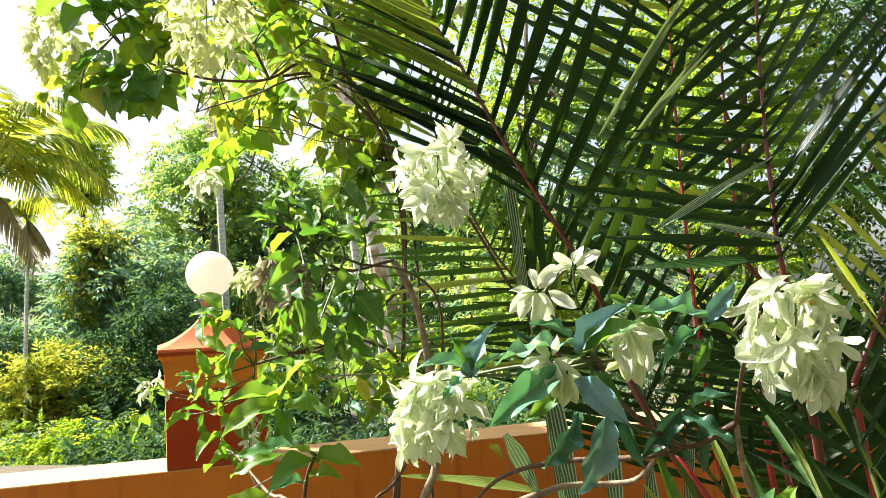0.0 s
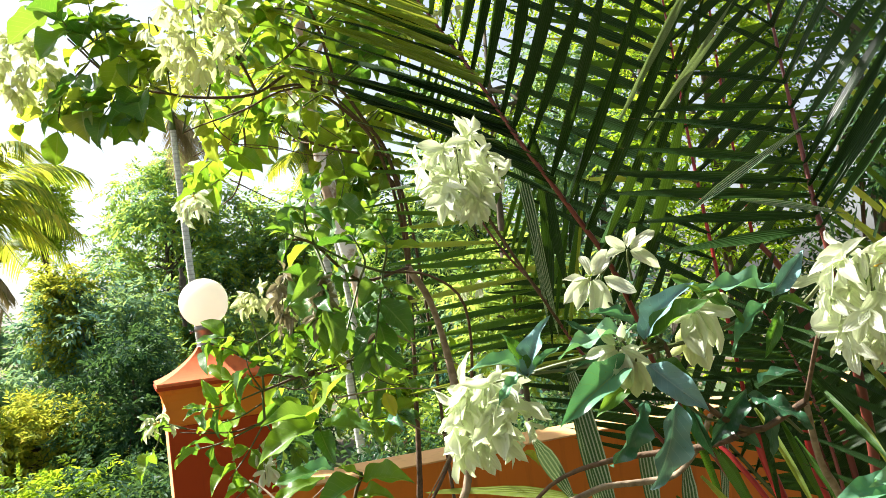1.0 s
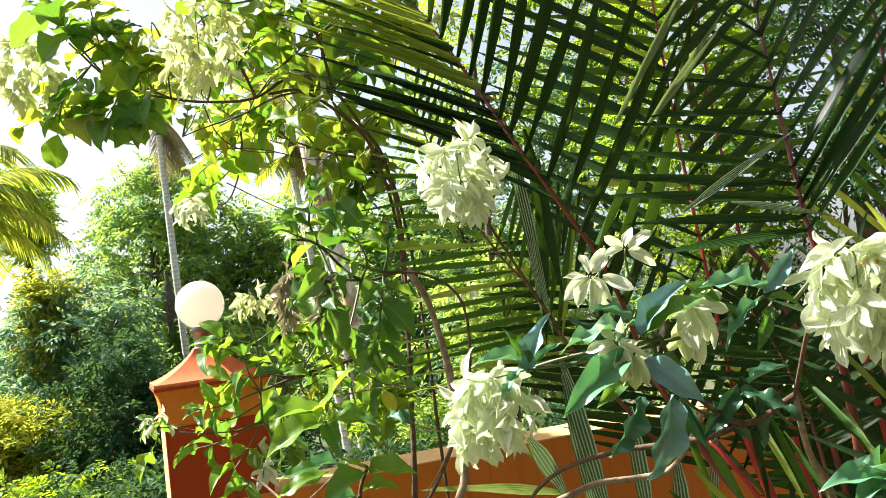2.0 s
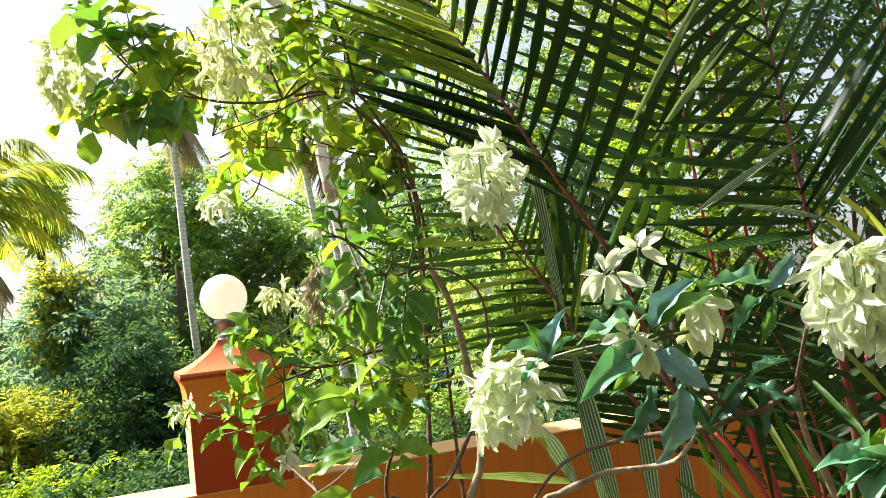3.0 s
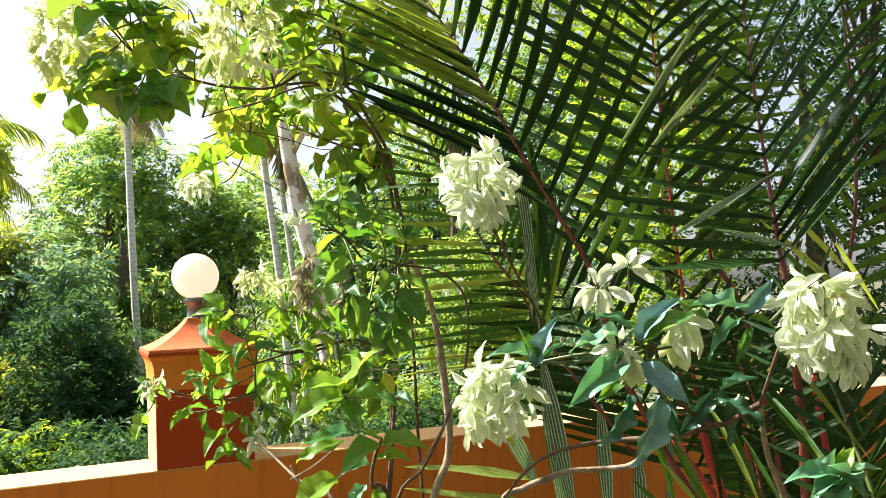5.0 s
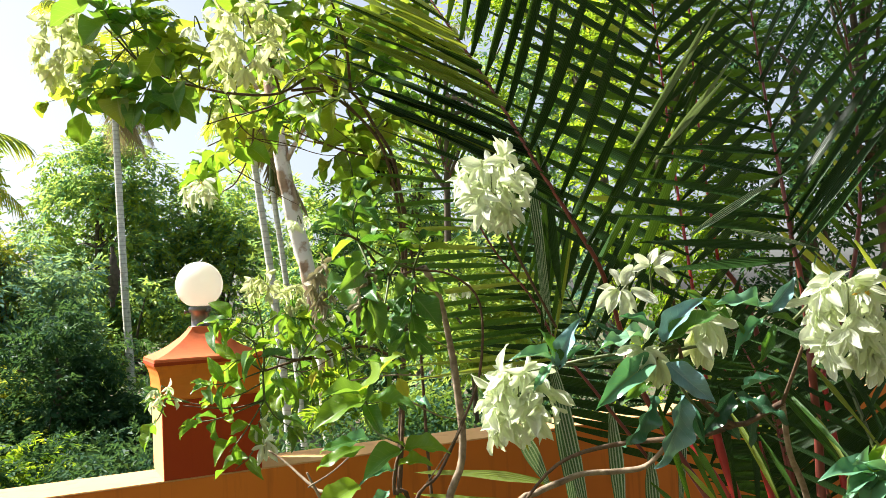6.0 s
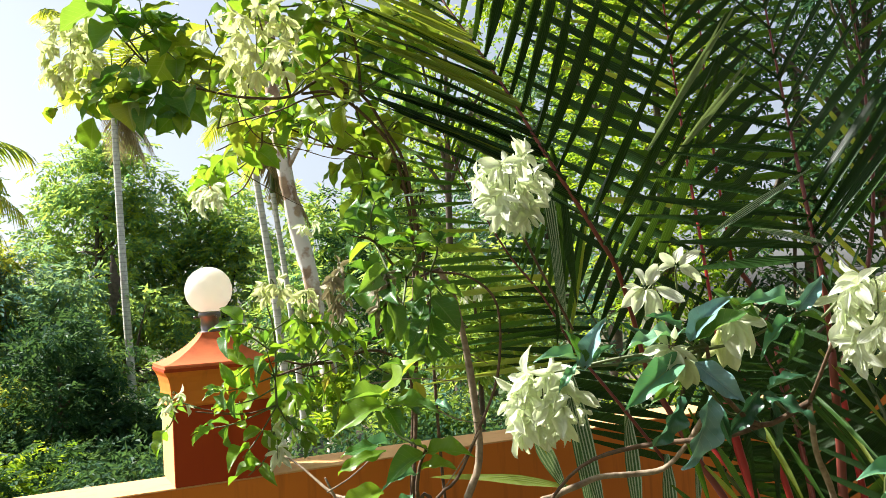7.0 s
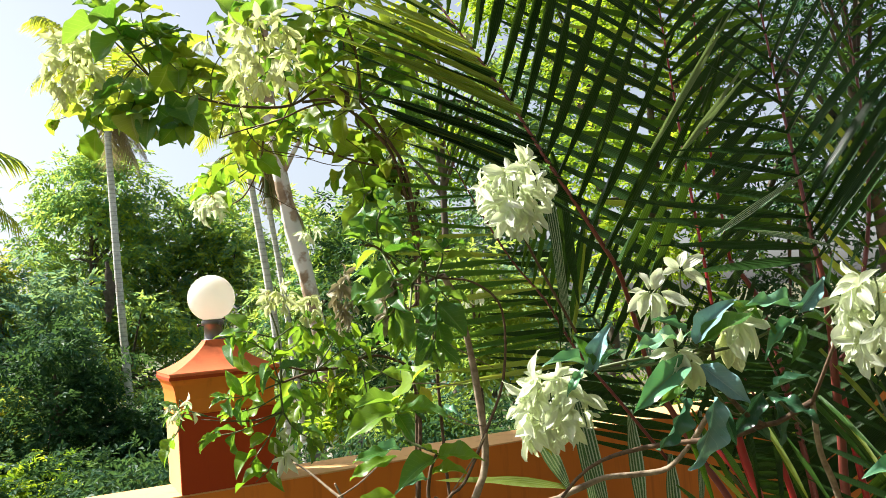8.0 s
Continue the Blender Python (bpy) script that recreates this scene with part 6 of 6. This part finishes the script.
CANOPY = random.Random(77)
for limb in ([(-0.239, 3.400, 2.104), (-0.402, 3.450, 2.316), (-0.489, 3.500, 2.596), (-0.645, 3.600, 2.797), (-0.868, 3.700, 2.957), (-1.104, 3.800, 3.095)],
             [(-0.489, 3.500, 2.596), (-0.503, 3.550, 2.825), (-0.464, 3.600, 3.056), (-0.369, 3.600, 3.241)],
             [(-0.239, 3.400, 2.104), (-0.402, 3.450, 2.316), (-0.595, 3.600, 2.386), (-0.835, 3.800, 2.500), (-1.014, 3.900, 2.652), (-1.150, 3.900, 2.780)],
             [(-0.239, 3.400, 2.104), (-0.402, 3.450, 2.316), (-0.263, 3.500, 2.471), (-0.195, 3.600, 2.705), (-0.230, 3.700, 2.988)]):
    part("branch", tube(limb, 0.006, 0.002, 8, wobble=0.25), M_TWIG, back)
    way = spline(limb, 40)
    for i in range(5, 41, 5):
        p = way[i]
        q = p + Vector((CANOPY.uniform(-0.16, 0.12), CANOPY.uniform(-0.15, 0.2), CANOPY.uniform(-0.10, 0.16)))
        shoot(back, [p, p.lerp(q, 0.5) + Vector((0, 0, 0.03)), q], 3, 0.15, kind=CANOPY.choice((M_OLIVE, M_OLIVE, M_LEAF)), mix=CANOPY.choice((0.1, 0.3, 0.5)), wide=1.15, droop=0.6, start=0.15)
flower_head(reach, (-0.746, 2.420, 2.615), 0.315, 0.281, 104, 0.074, label="large hanging head of sunlit cream-white sepals", kind=M_SEPAL_CREAM)
flower_head(tall, (-0.941, 2.600, 2.654), 0.158, 0.118, 10, 0.07, label="small head of white sepals")
flower_head(reach, (-1.509, 2.920, 2.770), 0.289, 0.289, 104, 0.074, label="large hanging head of sunlit cream-white sepals", kind=M_SEPAL_CREAM)
flower_head(tall, (-1.148, 3.550, 2.231), 0.200, 0.165, 34, 0.078, label="small head of bright white sepals", florets=3)
flower_head(tall, (-0.974, 3.200, 2.519), 0.143, 0.143, 10, 0.075, label="small head of cream sepals", kind=M_SEPAL_CREAM)
flower_head(tall, (-0.831, 3.100, 1.766), 0.185, 0.139, 30, 0.062, label="pale green-white flower head", kind=M_SEPAL_CREAM)
flower_head(tall, (-0.714, 3.200, 1.720), 0.154, 0.143, 26, 0.06, label="pale green-white flower head", kind=M_SEPAL_CREAM)
flower_head(tall, (-1.215, 3.050, 1.351), 0.150, 0.118, 18, 0.052, label="small head of white sepals", florets=2)
flower_head(tall, (-0.584, 3.400, 1.595), 0.151, 0.100, 9, 0.06, label="small head of white sepals")
flower_head(tall, (-0.822, 3.000, 1.146), 0.067, 0.135, 8, 0.085, label="torn withered white sepals")
flower_head(tall, (-0.846, 3.050, 1.194), 0.080, 0.057, 3, 0.08, label="torn withered white sepals", kind=M_SEPAL_CREAM)
flower_head(tall, (-0.406, 3.500, 2.284), 0.103, 0.155, 8, 0.07, label="small head of white sepals")
flower_head(tall, (-0.729, 3.700, 2.062), 0.163, 0.109, 9, 0.07, label="small head of white sepals")
flower_head(tall, (-0.006, 3.400, 1.698), 0.126, 0.100, 7, 0.08, label="small head of white sepals")
flower_head(tall, (0.023, 3.500, 2.908), 0.206, 0.129, 10, 0.08, label="small head of cream sepals", kind=M_SEPAL_CREAM)
shoot(reach, [(-1.219, 2.900, 2.593), (-1.274, 2.850, 2.681), (-1.306, 2.800, 2.753), (-1.357, 2.800, 2.821)], 4, 0.175, wide=1.25, mix=0.11)
shoot(reach, [(-1.219, 2.900, 2.593), (-1.218, 2.850, 2.722), (-1.218, 2.800, 2.835)], 4, 0.166, mix=0.3, wide=1.25, kind=M_OLIVE)
shoot(reach, [(-1.172, 2.920, 2.563), (-1.175, 2.850, 2.478), (-1.205, 2.800, 2.403)], 4, 0.166, kind=M_LEAF, wide=1.25, mix=0.11)
shoot(reach, [(-1.271, 2.900, 2.641), (-1.402, 2.950, 2.561), (-1.490, 3.000, 2.511), (-1.644, 3.100, 2.498)], 4, 0.147, mix=0.38, wide=1.25, kind=M_OLIVE)
shoot(reach, [(-1.402, 2.950, 2.561), (-1.446, 3.000, 2.486), (-1.509, 3.100, 2.420)], 2, 0.147, mix=0.3, wide=1.25)
shoot(reach, [(-1.116, 2.950, 2.534), (-1.097, 2.900, 2.642), (-1.137, 2.900, 2.711)], 3, 0.147, wide=1.25, mix=0.11, kind=M_OLIVE)
shoot(reach, [(-1.116, 2.950, 2.534), (-1.083, 2.900, 2.464), (-1.096, 2.900, 2.420)], 2, 0.12, kind=M_LEAF, wide=1.25, mix=0.11)
shoot(reach, [(-1.007, 2.950, 2.499), (-0.990, 2.900, 2.592), (-0.942, 2.900, 2.678)], 3, 0.138, wide=1.25, mix=0.11, kind=M_OLIVE)
shoot(reach, [(-1.172, 2.920, 2.563), (-1.090, 2.850, 2.473), (-1.069, 2.800, 2.384)], 3, 0.138, wide=1.4, mix=0.11)
shoot(reach, [(-1.219, 2.900, 2.593), (-1.260, 2.850, 2.505), (-1.285, 2.820, 2.423)], 3, 0.147, kind=M_OLIVE, wide=1.4, mix=0.11)
shoot(reach, [(-1.271, 2.900, 2.641), (-1.311, 2.850, 2.551), (-1.336, 2.850, 2.466)], 3, 0.138, wide=1.4, mix=0.11)
shoot(reach, [(-1.219, 2.900, 2.593), (-1.147, 2.850, 2.630), (-1.092, 2.800, 2.579)], 3, 0.138, kind=M_OLIVE, wide=1.4, mix=0.11)
shoot(reach, [(-1.302, 2.900, 2.687), (-1.193, 2.800, 2.682), (-1.128, 2.800, 2.722)], 3, 0.138, wide=1.4, mix=0.11)
shoot(reach, [(-1.007, 2.950, 2.499), (-1.058, 2.900, 2.529), (-1.066, 2.900, 2.596)], 3, 0.129, wide=1.3, mix=0.11, kind=M_OLIVE)
shoot(back, [(-1.007, 2.950, 2.499), (-1.109, 3.055, 2.566), (-1.128, 3.055, 2.630)], 3, 0.133, wide=1.3, mix=0.45, kind=M_OLIVE)
shoot(tall, [(-0.875, 2.950, 2.469), (-0.816, 2.900, 2.560), (-0.680, 2.900, 2.641)], 4, 0.147, mix=0.3, wide=1.25)
shoot(tall, [(-0.712, 2.800, 2.547), (-0.643, 2.800, 2.652), (-0.573, 2.800, 2.757)], 4, 0.147, mix=0.38, wide=1.25, kind=M_OLIVE)
shoot(back, [(-0.712, 2.800, 2.547), (-0.716, 3.145, 2.750), (-0.666, 3.145, 2.851)], 4, 0.152, mix=0.45, wide=1.25)
shoot(tall, [(-0.705, 3.000, 2.478), (-0.603, 2.950, 2.562), (-0.506, 2.900, 2.609)], 4, 0.147, mix=0.3, wide=1.25, kind=M_OLIVE)
shoot(back, [(-0.705, 3.000, 2.478), (-0.616, 3.285, 2.692), (-0.484, 3.235, 2.779)], 4, 0.152, mix=0.45, wide=1.25)
shoot(tall, [(-0.438, 2.900, 2.650), (-0.496, 2.850, 2.704), (-0.576, 2.800, 2.713)], 3, 0.147, mix=0.45, wide=1.25, kind=M_OLIVE)
shoot(tall, [(-0.486, 2.800, 2.796), (-0.685, 2.700, 2.727), (-0.807, 2.700, 2.776)], 4, 0.147, mix=0.38, wide=1.25)
shoot(tall, [(-0.438, 2.900, 2.650), (-0.325, 2.950, 2.751), (-0.187, 3.000, 2.807)], 4, 0.147, mix=0.45, wide=1.25, kind=M_OLIVE)
shoot(back, [(-0.438, 2.900, 2.650), (-0.330, 3.094, 2.792), (-0.187, 3.144, 2.841)], 4, 0.152, mix=0.45, wide=1.25)
shoot(tall, [(-0.432, 3.150, 2.512), (-0.296, 3.200, 2.639), (-0.142, 3.300, 2.786)], 4, 0.147, mix=0.45, wide=1.25, kind=M_OLIVE)
shoot(back, [(-0.432, 3.150, 2.512), (-0.283, 3.284, 2.654), (-0.110, 3.384, 2.792)], 4, 0.152, mix=0.45, wide=1.25)
shoot(tall, [(-0.432, 3.150, 2.512), (-0.512, 3.100, 2.457), (-0.632, 3.100, 2.393)], 4, 0.156, mix=0.22, wide=1.25, kind=M_OLIVE)
shoot(tall, [(-0.336, 3.200, 2.362), (-0.261, 3.200, 2.418), (-0.139, 3.200, 2.435)], 3, 0.156, mix=0.22, wide=1.25)
shoot(tall, [(-0.672, 3.400, 2.397), (-0.729, 3.300, 2.467), (-0.824, 3.300, 2.522)], 3, 0.147, mix=0.3, wide=1.25, kind=M_OLIVE)
shoot(back, [(-0.672, 3.400, 2.397), (-0.714, 3.378, 2.449), (-0.786, 3.378, 2.469)], 3, 0.152, mix=0.45, wide=1.25)
shoot(tall, [(-0.886, 3.500, 2.521), (-0.956, 3.500, 2.420), (-1.071, 3.600, 2.366), (-1.177, 3.700, 2.335)], 4, 0.147, kind=M_YOUNG, wide=1.25, mix=0.11)
shoot(tall, [(-0.917, 3.600, 2.384), (-1.070, 3.700, 2.301), (-1.232, 3.800, 2.270)], 3, 0.138, kind=M_YOUNG, wide=1.25, mix=0.11)
shoot(back, [(-0.917, 3.600, 2.384), (-1.131, 4.025, 2.382), (-1.296, 4.125, 2.373)], 3, 0.142, kind=M_YOUNG, wide=1.25, mix=0.45)
shoot(tall, [(-0.917, 3.600, 2.384), (-0.920, 3.500, 2.366), (-0.995, 3.500, 2.409)], 2, 0.138, kind=M_YOUNG, wide=1.25, mix=0.11)
shoot(tall, [(-0.753, 3.000, 2.424), (-0.887, 3.100, 2.408), (-0.967, 3.200, 2.398)], 2, 0.129, mix=0.38, wide=1.25, kind=M_OLIVE)
shoot(back, [(-0.753, 3.000, 2.424), (-0.920, 3.440, 2.500), (-0.972, 3.540, 2.503)], 2, 0.133, mix=0.45, wide=1.25)
shoot(tall, [(-0.992, 3.000, 2.364), (-0.978, 3.000, 2.414), (-0.965, 3.000, 2.459)], 1, 0.092, kind=M_YOUNG, wide=1.25, mix=0.11)
shoot(back, [(-0.992, 3.000, 2.364), (-1.014, 3.197, 2.456), (-0.990, 3.197, 2.499)], 1, 0.095, kind=M_YOUNG, wide=1.25, mix=0.45)
shoot(tall, [(-0.468, 3.300, 2.290), (-0.443, 3.200, 2.162), (-0.466, 3.100, 2.032)], 3, 0.138, mix=0.45, wide=1.25)
shoot(tall, [(-0.317, 3.250, 2.309), (-0.372, 3.300, 2.248), (-0.460, 3.400, 2.117)], 3, 0.138, mix=0.45, wide=1.25)
shoot(back, [(-0.317, 3.250, 2.309), (-0.381, 3.601, 2.260), (-0.473, 3.701, 2.077)], 3, 0.142, mix=0.45, wide=1.25)
shoot(tall, [(-0.235, 3.280, 1.966), (-0.337, 3.300, 1.998), (-0.456, 3.300, 2.055)], 3, 0.138, wide=1.25, mix=0.11)
side = thing("flowering_shrub", (-0.301, 3.350, 0.000), "white-flowered shrub with lime-green leaves beside the pillar", "shrub", "flowering shrubs")
part("branch", tube([(-0.355, 3.400, 0.000), (-0.335, 3.400, 0.467), (-0.308, 3.400, 0.933), (-0.290, 3.400, 1.328), (-0.396, 3.350, 1.437), (-0.515, 3.300, 1.447), (-0.697, 3.200, 1.416), (-0.832, 3.150, 1.382)], 0.009, 0.005, 8, wobble=0.25), M_TWIG, side)
shoot(side, [(-0.834, 3.150, 1.556), (-0.900, 3.100, 1.584), (-0.958, 3.100, 1.599), (-1.013, 3.100, 1.598)], 3, 0.12, wide=0.85, mix=0.7, tip=False, droop=0.5)
shoot(side, [(-0.838, 3.150, 1.475), (-0.929, 3.100, 1.552), (-1.008, 3.100, 1.568)], 3, 0.13, wide=0.85, mix=0.5, tip=False, droop=0.6)
shoot(side, [(-0.839, 3.150, 1.382), (-0.912, 3.100, 1.436), (-0.982, 3.100, 1.395)], 3, 0.13, wide=0.85, mix=0.5)
shoot(side, [(-0.834, 3.150, 1.567), (-0.758, 3.200, 1.609), (-0.689, 3.200, 1.581)], 3, 0.14, wide=0.85, mix=0.6)
shoot(side, [(-0.839, 3.150, 1.382), (-0.837, 3.000, 1.460), (-0.848, 3.000, 1.517)], 3, 0.12, wide=0.85, mix=0.5, droop=0.6)
shoot(side, [(-0.841, 3.150, 1.336), (-0.918, 3.100, 1.300), (-1.010, 3.100, 1.283)], 3, 0.14, wide=0.85, mix=0.5)
shoot(side, [(-0.829, 3.100, 1.272), (-0.979, 3.050, 1.220), (-1.092, 3.050, 1.205)], 3, 0.13, wide=0.85, mix=0.7)
shoot(side, [(-1.124, 3.100, 1.279), (-1.202, 3.100, 1.307), (-1.248, 3.100, 1.298)], 2, 0.1, wide=0.85, kind=M_LEAF)
shoot(side, [(-1.214, 3.100, 1.296), (-1.240, 3.100, 1.230), (-1.287, 3.100, 1.176)], 1, 0.13, wide=0.85, kind=M_YOUNG, tip=False)
shoot(side, [(-0.829, 3.100, 1.272), (-0.892, 3.050, 1.170), (-0.953, 3.000, 1.093)], 2, 0.16, wide=0.85, kind=M_YOUNG, tip=False)
shoot(side, [(-0.832, 3.100, 1.204), (-0.874, 3.050, 1.080), (-0.934, 3.000, 1.026)], 1, 0.16, wide=0.85, kind=M_YOUNG, tip=False)
shoot(side, [(-0.697, 3.200, 1.416), (-0.599, 3.200, 1.481), (-0.503, 3.200, 1.522)], 4, 0.13, wide=0.85, kind=M_YOUNG)
shoot(side, [(-0.838, 3.150, 1.475), (-0.786, 3.200, 1.516), (-0.736, 3.250, 1.487)], 3, 0.12, wide=0.85, mix=0.5)
shoot(side, [(-0.829, 3.100, 1.272), (-0.787, 3.100, 1.201), (-0.721, 3.100, 1.151)], 3, 0.12, wide=0.85, mix=0.3)
shoot(side, [(-0.839, 3.150, 1.382), (-0.951, 3.050, 1.352), (-1.028, 3.000, 1.351)], 3, 0.12, wide=0.85, mix=0.6)
shoot(side, [(-0.697, 3.200, 1.416), (-0.606, 3.300, 1.549), (-0.563, 3.400, 1.619)], 3, 0.12, wide=0.85, kind=M_LEAF)
shoot(side, [(-0.697, 3.200, 1.416), (-0.678, 3.200, 1.345), (-0.607, 3.200, 1.340)], 3, 0.13, wide=0.85, kind=M_YOUNG)
shoot(side, [(-0.515, 3.300, 1.447), (-0.410, 3.200, 1.493), (-0.313, 3.200, 1.534)], 3, 0.13, wide=0.85, kind=M_LEAF)
shoot(side, [(-0.515, 3.300, 1.447), (-0.371, 3.200, 1.349), (-0.277, 3.200, 1.343)], 3, 0.14, wide=0.85, mix=0.3)
shoot(side, [(-0.515, 3.300, 1.447), (-0.471, 3.200, 1.238), (-0.327, 3.100, 1.240)], 3, 0.14, wide=0.85, mix=0.5)
shoot(side, [(-0.246, 3.300, 1.673), (-0.149, 3.400, 1.419), (-0.073, 3.400, 1.439)], 3, 0.13, wide=0.85, kind=M_YOUNG)
shoot(side, [(-0.765, 3.200, 1.467), (-0.795, 3.200, 1.352), (-0.775, 3.200, 1.280)], 3, 0.13, wide=0.85, mix=0.3)
shoot(side, [(-0.515, 3.300, 1.447), (-0.650, 3.700, 1.514), (-0.724, 3.900, 1.597)], 2, 0.13, wide=0.85, mix=0.3)
shoot(side, [(-0.398, 3.400, 1.434), (-0.380, 3.700, 1.525), (-0.412, 3.950, 1.635)], 2, 0.13, wide=0.85, mix=0.2)
shoot(side, [(-0.697, 3.200, 1.416), (-0.754, 3.600, 1.341), (-0.756, 3.800, 1.297)], 2, 0.13, wide=0.85, mix=0.2)
shoot(side, [(-0.398, 3.400, 1.434), (-0.444, 3.700, 1.340), (-0.543, 3.900, 1.275)], 2, 0.13, wide=0.85, mix=0.2)
shoot(side, [(-0.858, 3.300, 1.371), (-0.837, 3.500, 1.456), (-0.796, 3.600, 1.553)], 2, 0.13, wide=0.85, mix=0.3)
shoot(side, [(-0.711, 3.300, 1.410), (-0.708, 3.500, 1.473), (-0.676, 3.700, 1.543)], 2, 0.13, wide=0.85, mix=0.3)
shoot(side, [(-0.617, 3.300, 1.356), (-0.617, 3.500, 1.264), (-0.592, 3.600, 1.200)], 2, 0.13, wide=0.85, mix=0.2)
shoot(side, [(-0.864, 3.300, 1.251), (-0.824, 3.500, 1.226), (-0.760, 3.600, 1.237)], 2, 0.13, wide=0.85, mix=0.2)
one_leaf(tall, (-0.943, 3.100, 2.434), (-0.909, 3.080, 2.346), (0, -0.6, 1), 1.0, M_GOLD)
one_leaf(tall, (-0.865, 3.200, 2.404), (-0.904, 3.180, 2.306), (0, -0.6, 1), 1.0, M_GOLD)
one_leaf(middle, (0.080, 2.500, 1.155), (0.132, 2.480, 1.136), (0, -0.6, 1), 1.0, M_GOLD)
one_leaf(tall, (-0.658, 2.750, 2.615), (-0.600, 2.730, 2.659), (0, -0.6, 1), 1.0, M_GOLD)
one_leaf(tall, (-0.618, 3.100, 1.372), (-0.652, 3.080, 1.319), (0, -0.6, 1), 1.0, M_GOLD)
one_leaf(tall, (-1.304, 2.850, 2.584), (-1.269, 2.830, 2.631), (0, -0.6, 1), 1.0, M_GOLD)
one_leaf(tall, (-0.974, 2.950, 2.492), (-1.021, 2.930, 2.456), (0, -0.6, 1), 1.0, M_GOLD)
one_leaf(middle, (-0.301, 2.400, 1.391), (-0.278, 2.380, 1.319), (0, -0.6, 1), 1.0, M_GOLD)
part("branch", tube([(-0.918, 3.050, 2.491), (-0.884, 3.080, 2.380), (-0.801, 3.110, 2.311), (-0.643, 3.140, 2.284)], 0.0028, 0.0014, 8, wobble=0.25), M_TWIG, tall)
part("branch", tube([(-1.054, 3.300, 2.337), (-0.961, 3.330, 2.374), (-0.768, 3.360, 2.356), (-0.575, 3.390, 2.295), (-0.426, 3.420, 2.302)], 0.0028, 0.0014, 8, wobble=0.25), M_TWIG, tall)
part("branch", tube([(-0.704, 3.000, 2.490), (-0.759, 3.030, 2.408), (-0.814, 3.060, 2.325)], 0.0028, 0.0014, 8, wobble=0.25), M_TWIG, tall)
part("branch", tube([(-0.626, 3.100, 2.511), (-0.542, 3.130, 2.394), (-0.432, 3.160, 2.299)], 0.0028, 0.0014, 8, wobble=0.25), M_TWIG, tall)
part("branch", tube([(-0.996, 3.600, 2.281), (-0.821, 3.630, 2.168), (-0.721, 3.660, 2.112)], 0.0028, 0.0014, 8, wobble=0.25), M_TWIG, tall)
part("branch", tube([(-0.869, 3.400, 2.498), (-0.980, 3.430, 2.408), (-1.091, 3.460, 2.368)], 0.0028, 0.0014, 8, wobble=0.25), M_TWIG, tall)
part("branch", tube([(-0.506, 2.900, 2.609), (-0.601, 2.930, 2.556), (-0.740, 2.960, 2.538)], 0.0028, 0.0014, 8, wobble=0.25), M_TWIG, tall)
part("branch", tube([(-0.290, 2.400, 1.581), (-0.220, 2.430, 1.530), (-0.057, 2.460, 1.426)], 0.0028, 0.0014, 8, wobble=0.25), M_TWIG_PALE, middle)
part("branch", tube([(-0.455, 2.500, 1.382), (-0.304, 2.530, 1.389), (-0.152, 2.560, 1.367)], 0.0028, 0.0014, 8, wobble=0.25), M_TWIG_PALE, middle)
part("branch", tube([(-0.567, 2.100, 1.129), (-0.504, 2.130, 1.159), (-0.438, 2.160, 1.206)], 0.0028, 0.0014, 8, wobble=0.25), M_TWIG_PALE, middle)
part("branch", tube([(-0.267, 2.300, 1.327), (-0.182, 2.330, 1.274), (-0.111, 2.360, 1.253)], 0.0028, 0.0014, 8, wobble=0.25), M_TWIG_PALE, middle)
part("branch", tube([(-0.760, 3.000, 1.411), (-0.654, 3.030, 1.380), (-0.495, 3.060, 1.458)], 0.0028, 0.0014, 8, wobble=0.25), M_TWIG, side)
part("branch", tube([(-1.142, 3.080, 1.271), (-1.014, 3.110, 1.248), (-0.906, 3.140, 1.249)], 0.0028, 0.0014, 8, wobble=0.25), M_TWIG, side)
part("branch", tube([(-0.114, 2.300, 1.239), (-0.172, 2.330, 1.142), (-0.250, 2.360, 1.035)], 0.0028, 0.0014, 8, wobble=0.25), M_TWIG_PALE, middle)
